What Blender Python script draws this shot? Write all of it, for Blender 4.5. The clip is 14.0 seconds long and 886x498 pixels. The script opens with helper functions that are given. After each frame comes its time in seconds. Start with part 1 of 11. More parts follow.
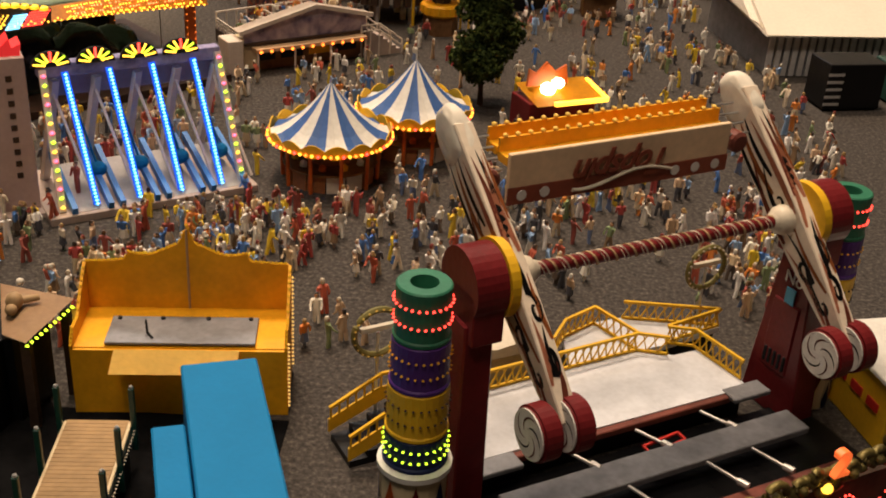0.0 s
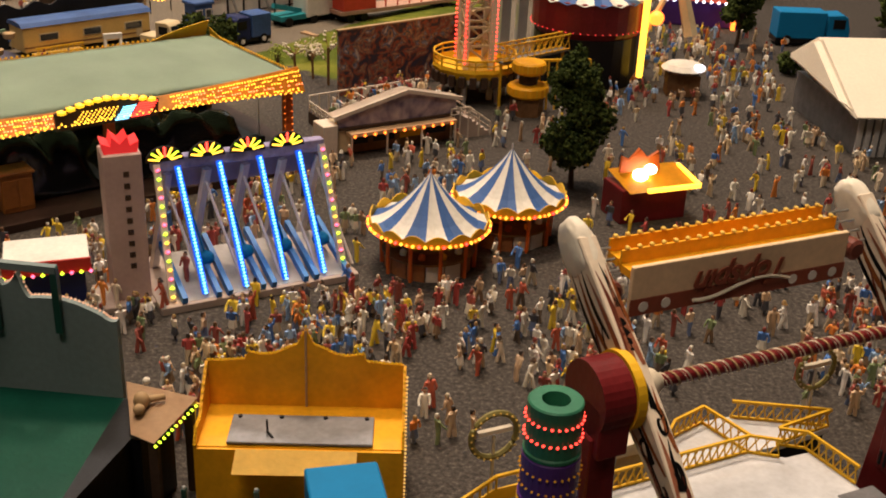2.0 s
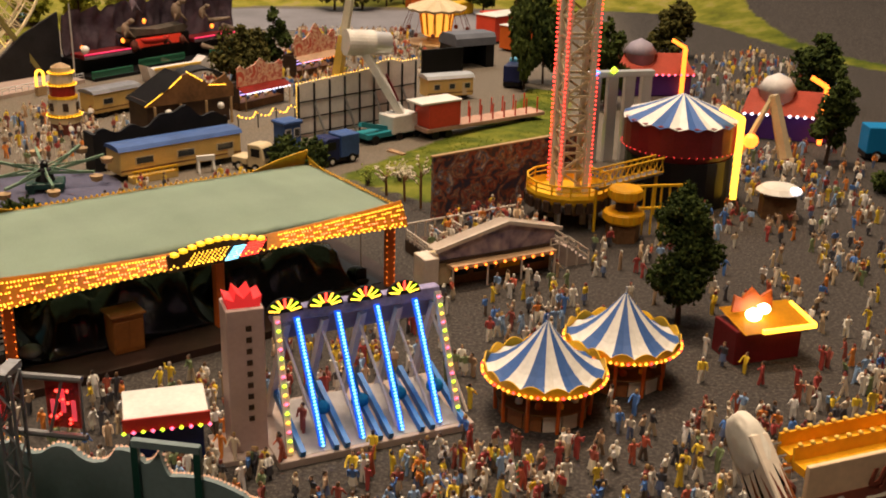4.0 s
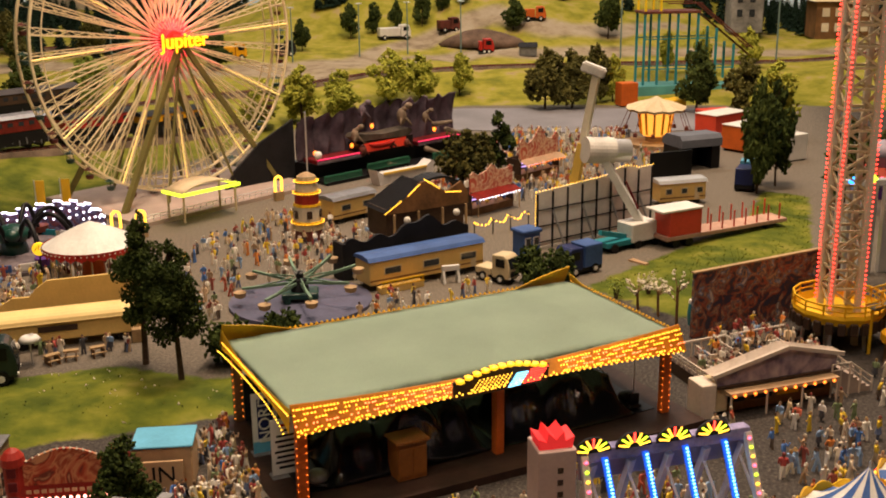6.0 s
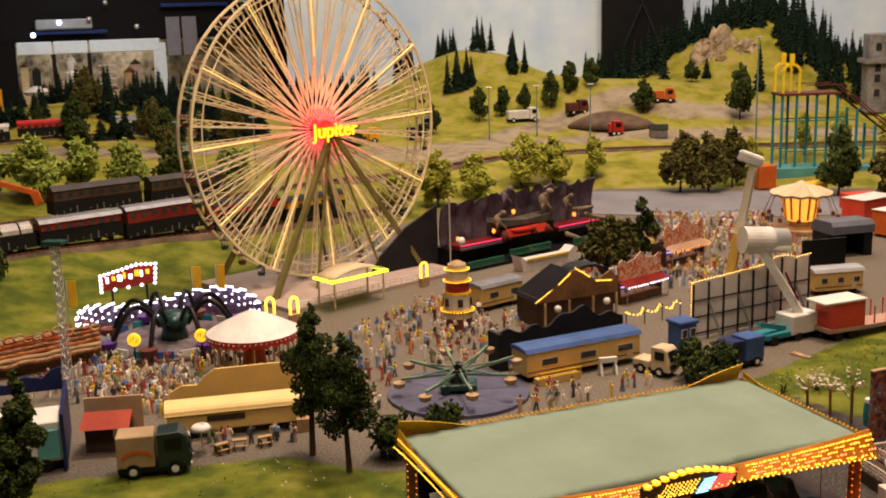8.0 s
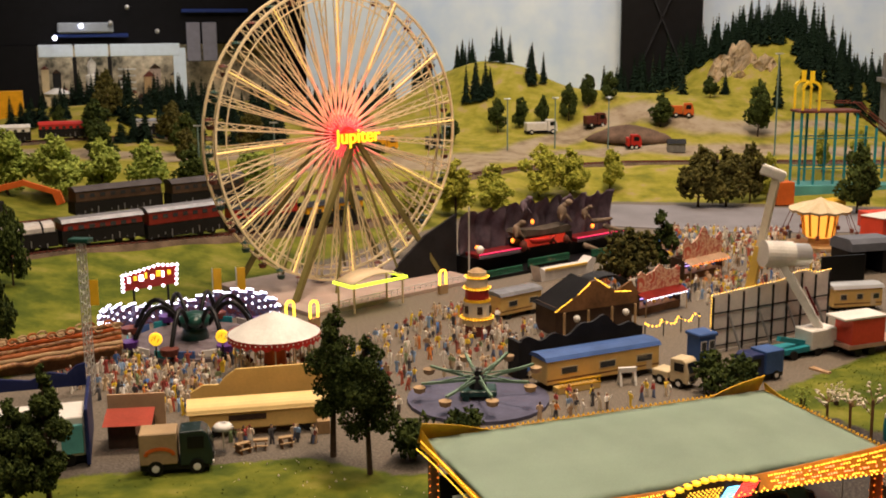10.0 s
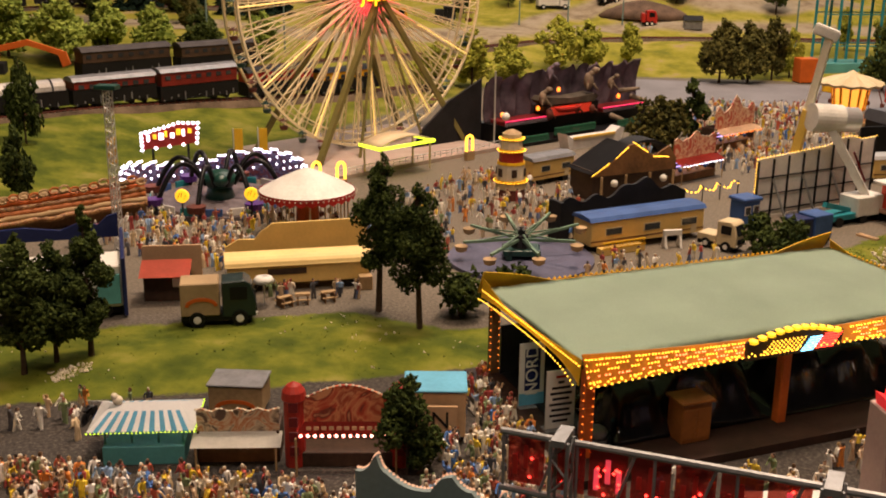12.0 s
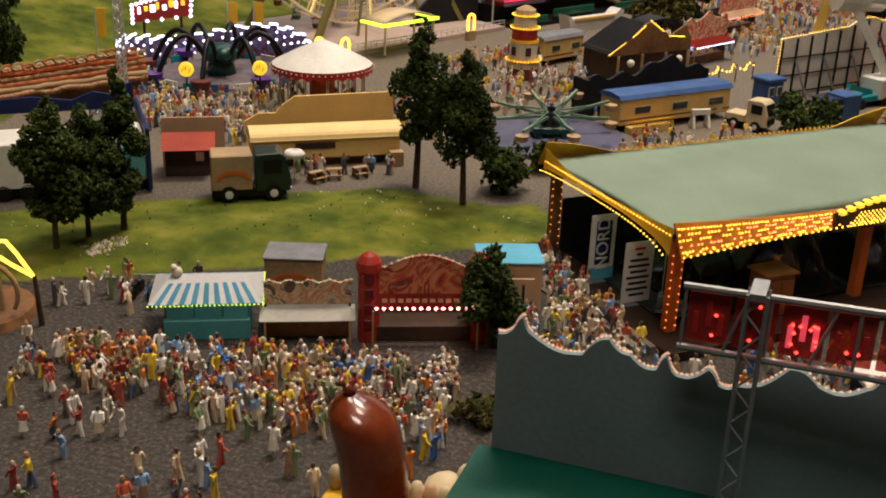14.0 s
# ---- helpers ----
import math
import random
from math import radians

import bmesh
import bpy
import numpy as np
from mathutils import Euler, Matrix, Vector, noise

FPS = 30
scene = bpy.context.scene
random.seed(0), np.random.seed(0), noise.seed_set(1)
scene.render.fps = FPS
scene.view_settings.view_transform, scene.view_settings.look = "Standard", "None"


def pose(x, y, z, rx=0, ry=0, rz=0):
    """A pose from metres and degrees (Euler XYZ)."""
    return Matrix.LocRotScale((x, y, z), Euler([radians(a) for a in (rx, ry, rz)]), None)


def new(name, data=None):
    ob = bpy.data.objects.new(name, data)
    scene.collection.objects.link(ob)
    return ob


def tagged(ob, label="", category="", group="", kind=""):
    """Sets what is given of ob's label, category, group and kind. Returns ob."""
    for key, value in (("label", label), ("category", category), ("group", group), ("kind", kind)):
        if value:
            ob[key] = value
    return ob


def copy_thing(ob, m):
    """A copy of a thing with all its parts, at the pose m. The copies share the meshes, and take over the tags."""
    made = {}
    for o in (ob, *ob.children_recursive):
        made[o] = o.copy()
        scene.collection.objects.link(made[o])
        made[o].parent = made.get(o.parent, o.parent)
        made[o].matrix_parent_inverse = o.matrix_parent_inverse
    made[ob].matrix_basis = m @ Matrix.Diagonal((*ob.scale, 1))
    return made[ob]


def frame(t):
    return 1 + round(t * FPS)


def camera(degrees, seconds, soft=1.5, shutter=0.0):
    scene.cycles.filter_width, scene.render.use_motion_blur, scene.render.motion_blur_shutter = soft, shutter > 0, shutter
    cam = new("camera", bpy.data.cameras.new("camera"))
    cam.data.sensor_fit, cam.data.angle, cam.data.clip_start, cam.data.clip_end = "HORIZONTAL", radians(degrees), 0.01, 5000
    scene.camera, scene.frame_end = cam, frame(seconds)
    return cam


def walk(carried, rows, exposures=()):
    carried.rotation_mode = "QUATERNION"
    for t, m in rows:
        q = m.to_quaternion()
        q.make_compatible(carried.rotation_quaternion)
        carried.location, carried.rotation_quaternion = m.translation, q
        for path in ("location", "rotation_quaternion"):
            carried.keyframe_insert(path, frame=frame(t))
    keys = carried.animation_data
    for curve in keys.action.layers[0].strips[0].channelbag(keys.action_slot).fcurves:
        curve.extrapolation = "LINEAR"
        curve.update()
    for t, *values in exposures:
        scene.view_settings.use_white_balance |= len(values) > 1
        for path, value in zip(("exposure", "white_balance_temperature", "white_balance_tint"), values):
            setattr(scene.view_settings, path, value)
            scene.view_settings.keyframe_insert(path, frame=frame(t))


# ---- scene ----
cam = camera(43.7, 14.0, soft=1.9)
METRES, EYE, TILT, LEAN, TURN = 0.4, 0.268, -27.35, -3.35, 0.0
ROWS = [
    (0.0, 0.0, 0.0, 0.0, -0.0, 0.0, -0.0),
    (0.5, -0.0059, -0.0033, 0.0033, 0.47, 0.47, -0.39),
    (1.0, -0.0189, -0.0078, 0.0083, 1.53, 1.12, -0.5),
    (1.5, -0.0335, -0.0173, 0.0266, 2.46, 1.93, -0.39),
    (2.0, -0.0555, -0.0218, 0.0471, 3.07, 2.88, -0.42),
    (4.5, -0.1931, -0.0076, 0.1591, 6.83, 8.16, -0.99),
    (5.0, -0.2431, 0.0023, 0.1724, 8.64, 9.18, -1.35),
    (5.5, -0.2979, 0.0019, 0.1918, 11.42, 10.18, -2.03),
    (6.0, -0.3449, -0.0126, 0.2102, 14.14, 11.19, -2.87),
    (6.5, -0.3803, -0.0187, 0.2189, 16.18, 11.93, -3.53),
    (7.0, -0.41, -0.025, 0.225, 17.4, 12.56, -4.0),
    (7.5, -0.4372, -0.0374, 0.2341, 18.39, 13.65, -4.24),
    (8.0, -0.4598, -0.0493, 0.241, 19.53, 14.73, -4.53),
    (10.5, -0.4961, -0.0657, 0.2145, 19.49, 15.3, -6.11),
    (11.0, -0.5279, -0.0446, 0.1904, 19.05, 14.12, -6.25),
    (11.5, -0.5811, -0.0191, 0.1707, 19.0, 11.82, -6.39),
    (12.0, -0.6382, -0.0015, 0.1497, 18.77, 9.83, -6.57),
    (12.5, -0.6898, 0.0051, 0.1297, 18.52, 8.15, -6.66),
    (13.0, -0.7461, 0.0105, 0.1133, 18.42, 6.82, -6.72),
    (13.5, -0.8087, 0.0214, 0.1027, 17.28, 5.89, -6.67),
    (14.0, -0.8534, 0.0299, 0.093, 15.39, 5.03, -6.4),
]
walk(cam, [(t, pose(0, 0, EYE, TILT, LEAN, TURN) @ pose(METRES * x, METRES * y, METRES * z, 90 + pitch, roll, yaw)) for t, x, y, z, yaw, pitch, roll in ROWS],
     [(0.0, 0.0, 6350, 15), (2.0, 0.0, 6350, 15), (6.5, 0.0, 6600, 18), (7.5, 0.0, 6550, 21), (8.5, 0.0, 6350, 19), (10.5, 0.0, 6250, 17), (12.0, 0.0, 6600, 20), (13.0, -0.06, 6300, 14), (13.5, -0.12, 5850, 11), (14.0, -0.14, 5700, 11)])

# ---- world and large lights: a dim exhibition hall lit by soft warm ceiling panels ----
C = 0.01  # plans below are written in centimetres; one unit of plan is this many metres
world = bpy.data.worlds.new("hall_air")
scene.world = world
world.use_nodes = True
world.node_tree.nodes["Background"].inputs[0].default_value = (0.75, 0.86, 1.0, 1)
world.node_tree.nodes["Background"].inputs[1].default_value = 0.004


def panel_lamp(x, y, z, sx, sy, watts, colour):
    d = bpy.data.lights.new("ceiling_panel", "AREA")
    d.shape, d.size, d.size_y, d.energy, d.color = "RECTANGLE", sx * C, sy * C, watts, colour
    ob = new("ceiling_panel", d)
    ob.matrix_world = pose(x * C, y * C, z * C)
    return ob


WARM = (1.0, 0.77, 0.53)
panel_lamp(-28, -34, 170, 60, 30, 12.0, (1.0, 0.82, 0.62))
panel_lamp(-10, 50, 205, 44, 30, 14.0, WARM)
panel_lamp(-85, 100, 215, 44, 30, 9.5, WARM)
panel_lamp(-24, 130, 215, 44, 30, 50.0, WARM)
panel_lamp(-80, 250, 205, 170, 50, 30.0, (1.0, 0.91, 0.79))
panel_lamp(-245, 312, 62, 60, 16, 1.5, (1.0, 0.95, 0.88))

# ---- materials ----


def mat(name, col, rough=0.6, metal=0.0, var=0.18, grain=400.0, bump=0.25, col2=None, stains=40.0, coat=0.0):
    """Paint, wood, card and the like: two scales of variation and a fine relief."""
    m = bpy.data.materials.new(name)
    m.use_nodes = True
    nt = m.node_tree
    b = nt.nodes["Principled BSDF"]
    b.inputs["Roughness"].default_value = rough
    b.inputs["Metallic"].default_value = metal
    b.inputs["Coat Weight"].default_value = coat
    b.inputs["Specular IOR Level"].default_value = 0.5 if rough < 0.4 else 0.25
    tc = nt.nodes.new("ShaderNodeTexCoord")
    fine = nt.nodes.new("ShaderNodeTexNoise")
    fine.inputs["Scale"].default_value, fine.inputs["Detail"].default_value = grain, 4
    big = nt.nodes.new("ShaderNodeTexNoise")
    big.inputs["Scale"].default_value, big.inputs["Detail"].default_value = stains, 3
    for n in (fine, big):
        nt.links.new(tc.outputs["Object"], n.inputs["Vector"])
    mul = nt.nodes.new("ShaderNodeMath")
    mul.operation = "MULTIPLY_ADD"
    nt.links.new(fine.outputs["Fac"], mul.inputs[0])
    mul.inputs[1].default_value = 0.5
    nt.links.new(big.outputs["Fac"], mul.inputs[2])
    ramp = nt.nodes.new("ShaderNodeMapRange")
    ramp.inputs["From Min"].default_value, ramp.inputs["From Max"].default_value = 0.5, 1.0
    nt.links.new(mul.outputs[0], ramp.inputs["Value"])
    mix = nt.nodes.new("ShaderNodeMix")
    mix.data_type = "RGBA"
    c2 = col2 or tuple(c * (1 - 2.2 * var) for c in col)
    mix.inputs["A"].default_value = (*c2, 1)
    mix.inputs["B"].default_value = (*(min(1, c * (1 + 0.5 * var)) for c in col), 1)
    nt.links.new(ramp.outputs["Result"], mix.inputs["Factor"])
    nt.links.new(mix.outputs["Result"], b.inputs["Base Color"])
    if bump:
        bp = nt.nodes.new("ShaderNodeBump")
        bp.inputs["Strength"].default_value, bp.inputs["Distance"].default_value = bump, 0.0006
        nt.links.new(fine.outputs["Fac"], bp.inputs["Height"])
        nt.links.new(bp.outputs["Normal"], b.inputs["Normal"])
    return m


def glow(name, col, strength):
    m = bpy.data.materials.new(name)
    m.use_nodes = True
    b = m.node_tree.nodes["Principled BSDF"]
    b.inputs["Base Color"].default_value = (*col, 1)
    b.inputs["Emission Color"].default_value = (*col, 1)
    b.inputs["Emission Strength"].default_value = strength
    return m


def picked(name, cols, rough=0.6):
    """A paint whose colour differs from piece to piece."""
    m = bpy.data.materials.new(name)
    m.use_nodes = True
    nt = m.node_tree
    b = nt.nodes["Principled BSDF"]
    b.inputs["Roughness"].default_value = rough
    oi, ge = nt.nodes.new("ShaderNodeObjectInfo"), nt.nodes.new("ShaderNodeNewGeometry")
    add = nt.nodes.new("ShaderNodeMath")
    nt.links.new(oi.outputs["Random"], add.inputs[0])
    nt.links.new(ge.outputs["Random Per Island"], add.inputs[1])
    fr = nt.nodes.new("ShaderNodeMath")
    fr.operation = "FRACT"
    nt.links.new(add.outputs[0], fr.inputs[0])
    ramp = nt.nodes.new("ShaderNodeValToRGB")
    ramp.color_ramp.interpolation = "CONSTANT"
    e = ramp.color_ramp.elements
    while len(e) < len(cols):
        e.new(0.5)
    for i, c in enumerate(cols):
        e[i].position, e[i].color = i / len(cols), (*c, 1)
    nt.links.new(fr.outputs[0], ramp.inputs["Fac"])
    nt.links.new(ramp.outputs["Color"], b.inputs["Base Color"])
    return m


def leafy(name, dark, light, trans=0.0):
    m = bpy.data.materials.new(name)
    m.use_nodes = True
    nt = m.node_tree
    b = nt.nodes["Principled BSDF"]
    b.inputs["Roughness"].default_value = 0.85
    b.inputs["Specular IOR Level"].default_value = 0.1
    ge = nt.nodes.new("ShaderNodeNewGeometry")
    oi = nt.nodes.new("ShaderNodeObjectInfo")
    mix = nt.nodes.new("ShaderNodeMix")
    mix.data_type = "RGBA"
    mix.inputs["A"].default_value, mix.inputs["B"].default_value = (*dark, 1), (*light, 1)
    ad = nt.nodes.new("ShaderNodeMath")
    ad.operation = "MULTIPLY_ADD"
    nt.links.new(ge.outputs["Random Per Island"], ad.inputs[0])
    ad.inputs[1].default_value = 0.75
    sc = nt.nodes.new("ShaderNodeMath")
    sc.operation = "MULTIPLY"
    nt.links.new(oi.outputs["Random"], sc.inputs[0])
    sc.inputs[1].default_value = 0.25
    nt.links.new(sc.outputs[0], ad.inputs[2])
    nt.links.new(ad.outputs[0], mix.inputs["Factor"])
    nt.links.new(mix.outputs["Result"], b.inputs["Base Color"])
    return m


M = dict(
    green_roof=mat("sage_tarpaulin", (0.42, 0.54, 0.41), 0.7, var=0.07, stains=18, grain=900),
    yellow=mat("yellow_paint", (0.80, 0.46, 0.015), 0.5, var=0.10),
    deep_yellow=mat("deep_yellow_paint", (0.84, 0.40, 0.008), 0.5, var=0.10, stains=60),
    pale_yellow=mat("pale_yellow_card", (0.84, 0.56, 0.11), 0.6, var=0.08),
    blue=mat("bright_blue_paint", (0.0, 0.17, 0.40), 0.75, var=0.05),
    white=mat("white_paint", (0.72, 0.70, 0.64), 0.5, var=0.10),
    dirty_white=mat("dirty_white_board", (0.66, 0.63, 0.60), 0.6, var=0.10, stains=90),
    cream=mat("cream_paint", (0.62, 0.50, 0.30), 0.5, var=0.10),
    tan=mat("tan_wood", (0.45, 0.30, 0.15), 0.6, var=0.2),
    maroon=mat("maroon_paint", (0.16, 0.014, 0.016), 0.4, var=0.15),
    red=mat("red_paint", (0.50, 0.03, 0.02), 0.45, var=0.12),
    orange=mat("orange_paint", (0.62, 0.13, 0.02), 0.45, var=0.12),
    salmon=mat("salmon_paint", (0.62, 0.12, 0.07), 0.5, var=0.1),
    black=mat("black_plastic", (0.006, 0.006, 0.007), 0.42, var=0.2),
    dark=mat("dark_card", (0.016, 0.016, 0.018), 0.7, var=0.25),
    grey=mat("grey_metal_sheet", (0.23, 0.23, 0.24), 0.45, 0.4, var=0.15, stains=120),
    steel=mat("galvanised_steel", (0.45, 0.45, 0.44), 0.35, 0.8, var=0.12),
    silver=mat("silver_paint", (0.65, 0.65, 0.64), 0.3, 0.6, var=0.06),
    purple=mat("purple_paint", (0.09, 0.03, 0.20), 0.45, var=0.12),
    green=mat("green_paint", (0.03, 0.16, 0.09), 0.45, var=0.12),
    dgreen=mat("dark_green_paint", (0.008, 0.055, 0.04), 0.35, var=0.12),
    emerald=mat("emerald_roof_board", (0.008, 0.13, 0.085), 0.5, var=0.08),
    slate=mat("blue_grey_scenery_back", (0.19, 0.245, 0.245), 0.7, var=0.10, stains=12),
    teal=mat("teal_paint", (0.02, 0.24, 0.29), 0.45, var=0.12),
    navy=mat("navy_paint", (0.012, 0.02, 0.09), 0.45, var=0.12),
    mid_blue=mat("mid_blue_roof", (0.05, 0.11, 0.30), 0.5, var=0.15),
    stripe_blue=mat("stripe_blue_cloth", (0.05, 0.12, 0.33), 0.6, var=0.10),
    sky_blue=mat("sky_blue_cloth", (0.12, 0.42, 0.62), 0.6, var=0.1),
    butter=mat("butter_yellow_paint", (0.82, 0.60, 0.24), 0.5, var=0.06),
    caravan=mat("ochre_caravan_paint", (0.70, 0.47, 0.15), 0.5, var=0.08),
    wood=mat("brown_wood", (0.22, 0.11, 0.045), 0.6, var=0.25, grain=300),
    dwood=mat("dark_wood", (0.07, 0.04, 0.025), 0.6, var=0.25),
    lilac=mat("lilac_grey_paint", (0.34, 0.30, 0.36), 0.6, var=0.1),
    pink_grey=mat("pink_grey_card", (0.42, 0.33, 0.28), 0.6, var=0.1),
    octo_floor=mat("slate_blue_floor", (0.10, 0.10, 0.16), 0.6, var=0.2, stains=30),
    rock=mat("cast_rock", (0.76, 0.60, 0.38), 0.85, var=0.22, grain=120, bump=0.8),
    lava=mat("purple_grey_scenery_rock", (0.19, 0.145, 0.18), 0.8, var=0.25, grain=150, bump=0.8),
    bark=mat("bark", (0.09, 0.055, 0.035), 0.85, var=0.3, grain=500, bump=0.8),
    rust=mat("rust_brown_steel", (0.16, 0.045, 0.03), 0.6, var=0.25),
    olive=mat("olive_steel_paint", (0.22, 0.19, 0.06), 0.5, 0.2, var=0.15),
    spoke=mat("pale_yellow_spoke", (0.90, 0.77, 0.48), 0.5, var=0.08),
    sausage=mat("sausage_glaze", (0.19, 0.038, 0.010), 0.24, var=0.18, stains=60, coat=0.6),
    glass=mat("dark_window_glass", (0.03, 0.035, 0.04), 0.1, var=0.05, bump=0),
    paper=mat("white_print_board", (0.70, 0.68, 0.64), 0.6, var=0.06),
    asphalt_pave=mat("concrete_paving", (0.24, 0.21, 0.17), 0.85, var=0.2, grain=500),
)
Y_GLOW = glow("warm_yellow_bulb", (1.0, 0.55, 0.04), 3.2)
W_GLOW = glow("white_bulb", (0.85, 0.85, 1.0), 4.0)
R_GLOW = glow("red_bulb", (1.0, 0.05, 0.03), 4.5)
O_GLOW = glow("orange_bulb", (1.0, 0.22, 0.02), 3.2)
G_GLOW = glow("yellow_green_bulb", (0.62, 1.0, 0.03), 2.6)
B_GLOW = glow("blue_bulb", (0.01, 0.28, 1.0), 3.5)
C_GLOW = glow("pale_blue_bulb", (0.22, 0.70, 1.0), 3.2)
P_GLOW = glow("pink_bulb", (1.0, 0.12, 0.22), 3.0)
TOPS = picked("figurine_clothing", [(0.85, 0.80, 0.68), (0.80, 0.56, 0.03), (0.62, 0.44, 0.28), (0.80, 0.74, 0.62), (0.30, 0.07, 0.05), (0.08, 0.20, 0.52), (0.86, 0.82, 0.74), (0.48, 0.10, 0.05), (0.42, 0.28, 0.16), (0.84, 0.60, 0.05), (0.74, 0.62, 0.46), (0.06, 0.06, 0.07), (0.72, 0.24, 0.04), (0.20, 0.26, 0.12), (0.88, 0.84, 0.78), (0.40, 0.06, 0.05), (0.26, 0.40, 0.62), (0.74, 0.56, 0.34)])
LEGS = picked("figurine_trousers", [(0.62, 0.50, 0.34), (0.05, 0.05, 0.06), (0.12, 0.16, 0.28), (0.10, 0.07, 0.05), (0.24, 0.15, 0.08), (0.48, 0.38, 0.25), (0.82, 0.77, 0.66), (0.74, 0.68, 0.55)])
SKIN = mat("figurine_flesh_paint", (0.48, 0.28, 0.17), 0.6, var=0.1)
HAIR = picked("figurine_hair", [(0.03, 0.02, 0.015), (0.10, 0.05, 0.02), (0.32, 0.20, 0.07), (0.5, 0.42, 0.3), (0.05, 0.03, 0.02), (0.6, 0.55, 0.45), (0.18, 0.03, 0.02), (0.07, 0.045, 0.03)])
LEAF = leafy("broad_leaf_foam", (0.006, 0.015, 0.004), (0.075, 0.100, 0.022))
LEAF_Y = leafy("yellow_green_foam", (0.13, 0.16, 0.015), (0.50, 0.48, 0.07))
LEAF_B = leafy("olive_brown_foam", (0.012, 0.016, 0.004), (0.14, 0.125, 0.032))
FIR = leafy("fir_needle_bristle", (0.003, 0.008, 0.0045), (0.014, 0.030, 0.016))
BUSH = leafy("light_green_foam", (0.08, 0.13, 0.018), (0.36, 0.42, 0.08))

# ---- mesh tools (all in centimetres) ----


def part(name, bm, material, parent=None, label="", kind="", smooth=False):
    """Links a bmesh as one mesh object, under a thing or a part."""
    bmesh.ops.recalc_face_normals(bm, faces=bm.faces)
    me = bpy.data.meshes.new(name)
    for v in bm.verts:
        v.co *= C
    bm.to_mesh(me)
    bm.free()
    for one in (material if isinstance(material, (list, tuple)) else [material]):
        me.materials.append(one)
    if smooth:
        for p in me.polygons:
            p.use_smooth = True
    ob = new(name, me)
    if parent:
        ob.parent = parent
    return tagged(ob, label, kind=kind)


def thing(name, x, y, z=0.0, rot=0.0, label="", category="", group="", kind=""):
    ob = new(name)
    ob.empty_display_size = 0.01
    ob.matrix_basis = pose(x * C, y * C, z * C, 0, 0, rot)
    return tagged(ob, label, category, group, kind)


def box(bm, x0, y0, z0, x1, y1, z1, bev=0.0):
    r = bmesh.ops.create_cube(bm, size=1.0)
    vs = r["verts"]
    for v in vs:
        v.co = Vector(((x0 + x1) / 2 + v.co.x * (x1 - x0), (y0 + y1) / 2 + v.co.y * (y1 - y0), (z0 + z1) / 2 + v.co.z * (z1 - z0)))
    if bev:
        es = list({e for v in vs for e in v.link_edges})
        bmesh.ops.bevel(bm, geom=es, offset=bev, segments=1, affect="EDGES")
    return bm


def rod(bm, a, b, r0, r1=None, seg=6):
    a, b = Vector(a), Vector(b)
    d = b - a
    if d.length < 1e-6:
        return bm
    r = bmesh.ops.create_cone(bm, cap_ends=True, segments=seg, radius1=r0, radius2=r0 if r1 is None else r1, depth=d.length)
    m = Matrix.Translation((a + b) / 2) @ d.to_track_quat("Z", "Y").to_matrix().to_4x4()
    bmesh.ops.transform(bm, matrix=m, verts=r["verts"])
    return bm


def tube(bm, pts, r, seg=6):
    """One bent round bar through the points, closed at both ends."""
    pts = [Vector(p) for p in pts]
    rings = []
    for i, p in enumerate(pts):
        d = (pts[min(i + 1, len(pts) - 1)] - pts[max(i - 1, 0)]).normalized()
        s = d.cross(Vector((0.31, 0.17, 0.93)) if abs(d.z) < 0.9 else Vector((1, 0, 0))).normalized()
        u = s.cross(d)
        rings.append([bm.verts.new(p + (s * math.cos(6.2832 * k / seg) + u * math.sin(6.2832 * k / seg)) * r) for k in range(seg)])
    for p, q in zip(rings, rings[1:]):
        for k in range(seg):
            bm.faces.new((p[k], p[(k + 1) % seg], q[(k + 1) % seg], q[k]))
    bm.faces.new(rings[0][::-1])
    bm.faces.new(rings[-1])
    return bm


def beam(bm, a, b, w, h=None):
    """A square bar from a to b."""
    a, b = Vector(a), Vector(b)
    d = b - a
    h = w if h is None else h
    r = bmesh.ops.create_cube(bm, size=1.0)
    m = Matrix.Translation((a + b) / 2) @ d.to_track_quat("Z", "Y").to_matrix().to_4x4() @ Matrix.Diagonal((w, h, d.length, 1))
    bmesh.ops.transform(bm, matrix=m, verts=r["verts"])
    return bm


def lathe(bm, prof, seg=24, cx=0.0, cy=0.0, a0=0.0, a1=360.0):
    full = abs(a1 - a0 - 360) < 1e-6
    n = seg if full else seg + 1
    rings = []
    for r, z in prof:
        rings.append([bm.verts.new((cx + r * math.cos(radians(a0 + (a1 - a0) * i / seg)), cy + r * math.sin(radians(a0 + (a1 - a0) * i / seg)), z)) for i in range(n)])
    for p, q in zip(rings, rings[1:]):
        for i in range(seg):
            j = (i + 1) % n
            bm.faces.new((p[i], p[j], q[j], q[i]))
    if full:
        for ring in (rings[0], rings[-1]):
            if (ring[0].co - ring[n // 2].co).length > 1e-4:
                bm.faces.new(ring)
    return bm


def slab(bm, pts, depth, up="y", at=0.0):
    """A flat outline of (x, z) points with thickness along y, or of (x, y) points along z."""
    f, g = [], []
    for p, q in pts:
        if up == "y":
            f.append(bm.verts.new((p, at, q)))
            g.append(bm.verts.new((p, at + depth, q)))
        else:
            f.append(bm.verts.new((p, q, at)))
            g.append(bm.verts.new((p, q, at + depth)))
    bm.faces.new(f)
    bm.faces.new(g[::-1])
    n = len(f)
    for i in range(n):
        j = (i + 1) % n
        bm.faces.new((f[j], f[i], g[i], g[j]))
    return bm


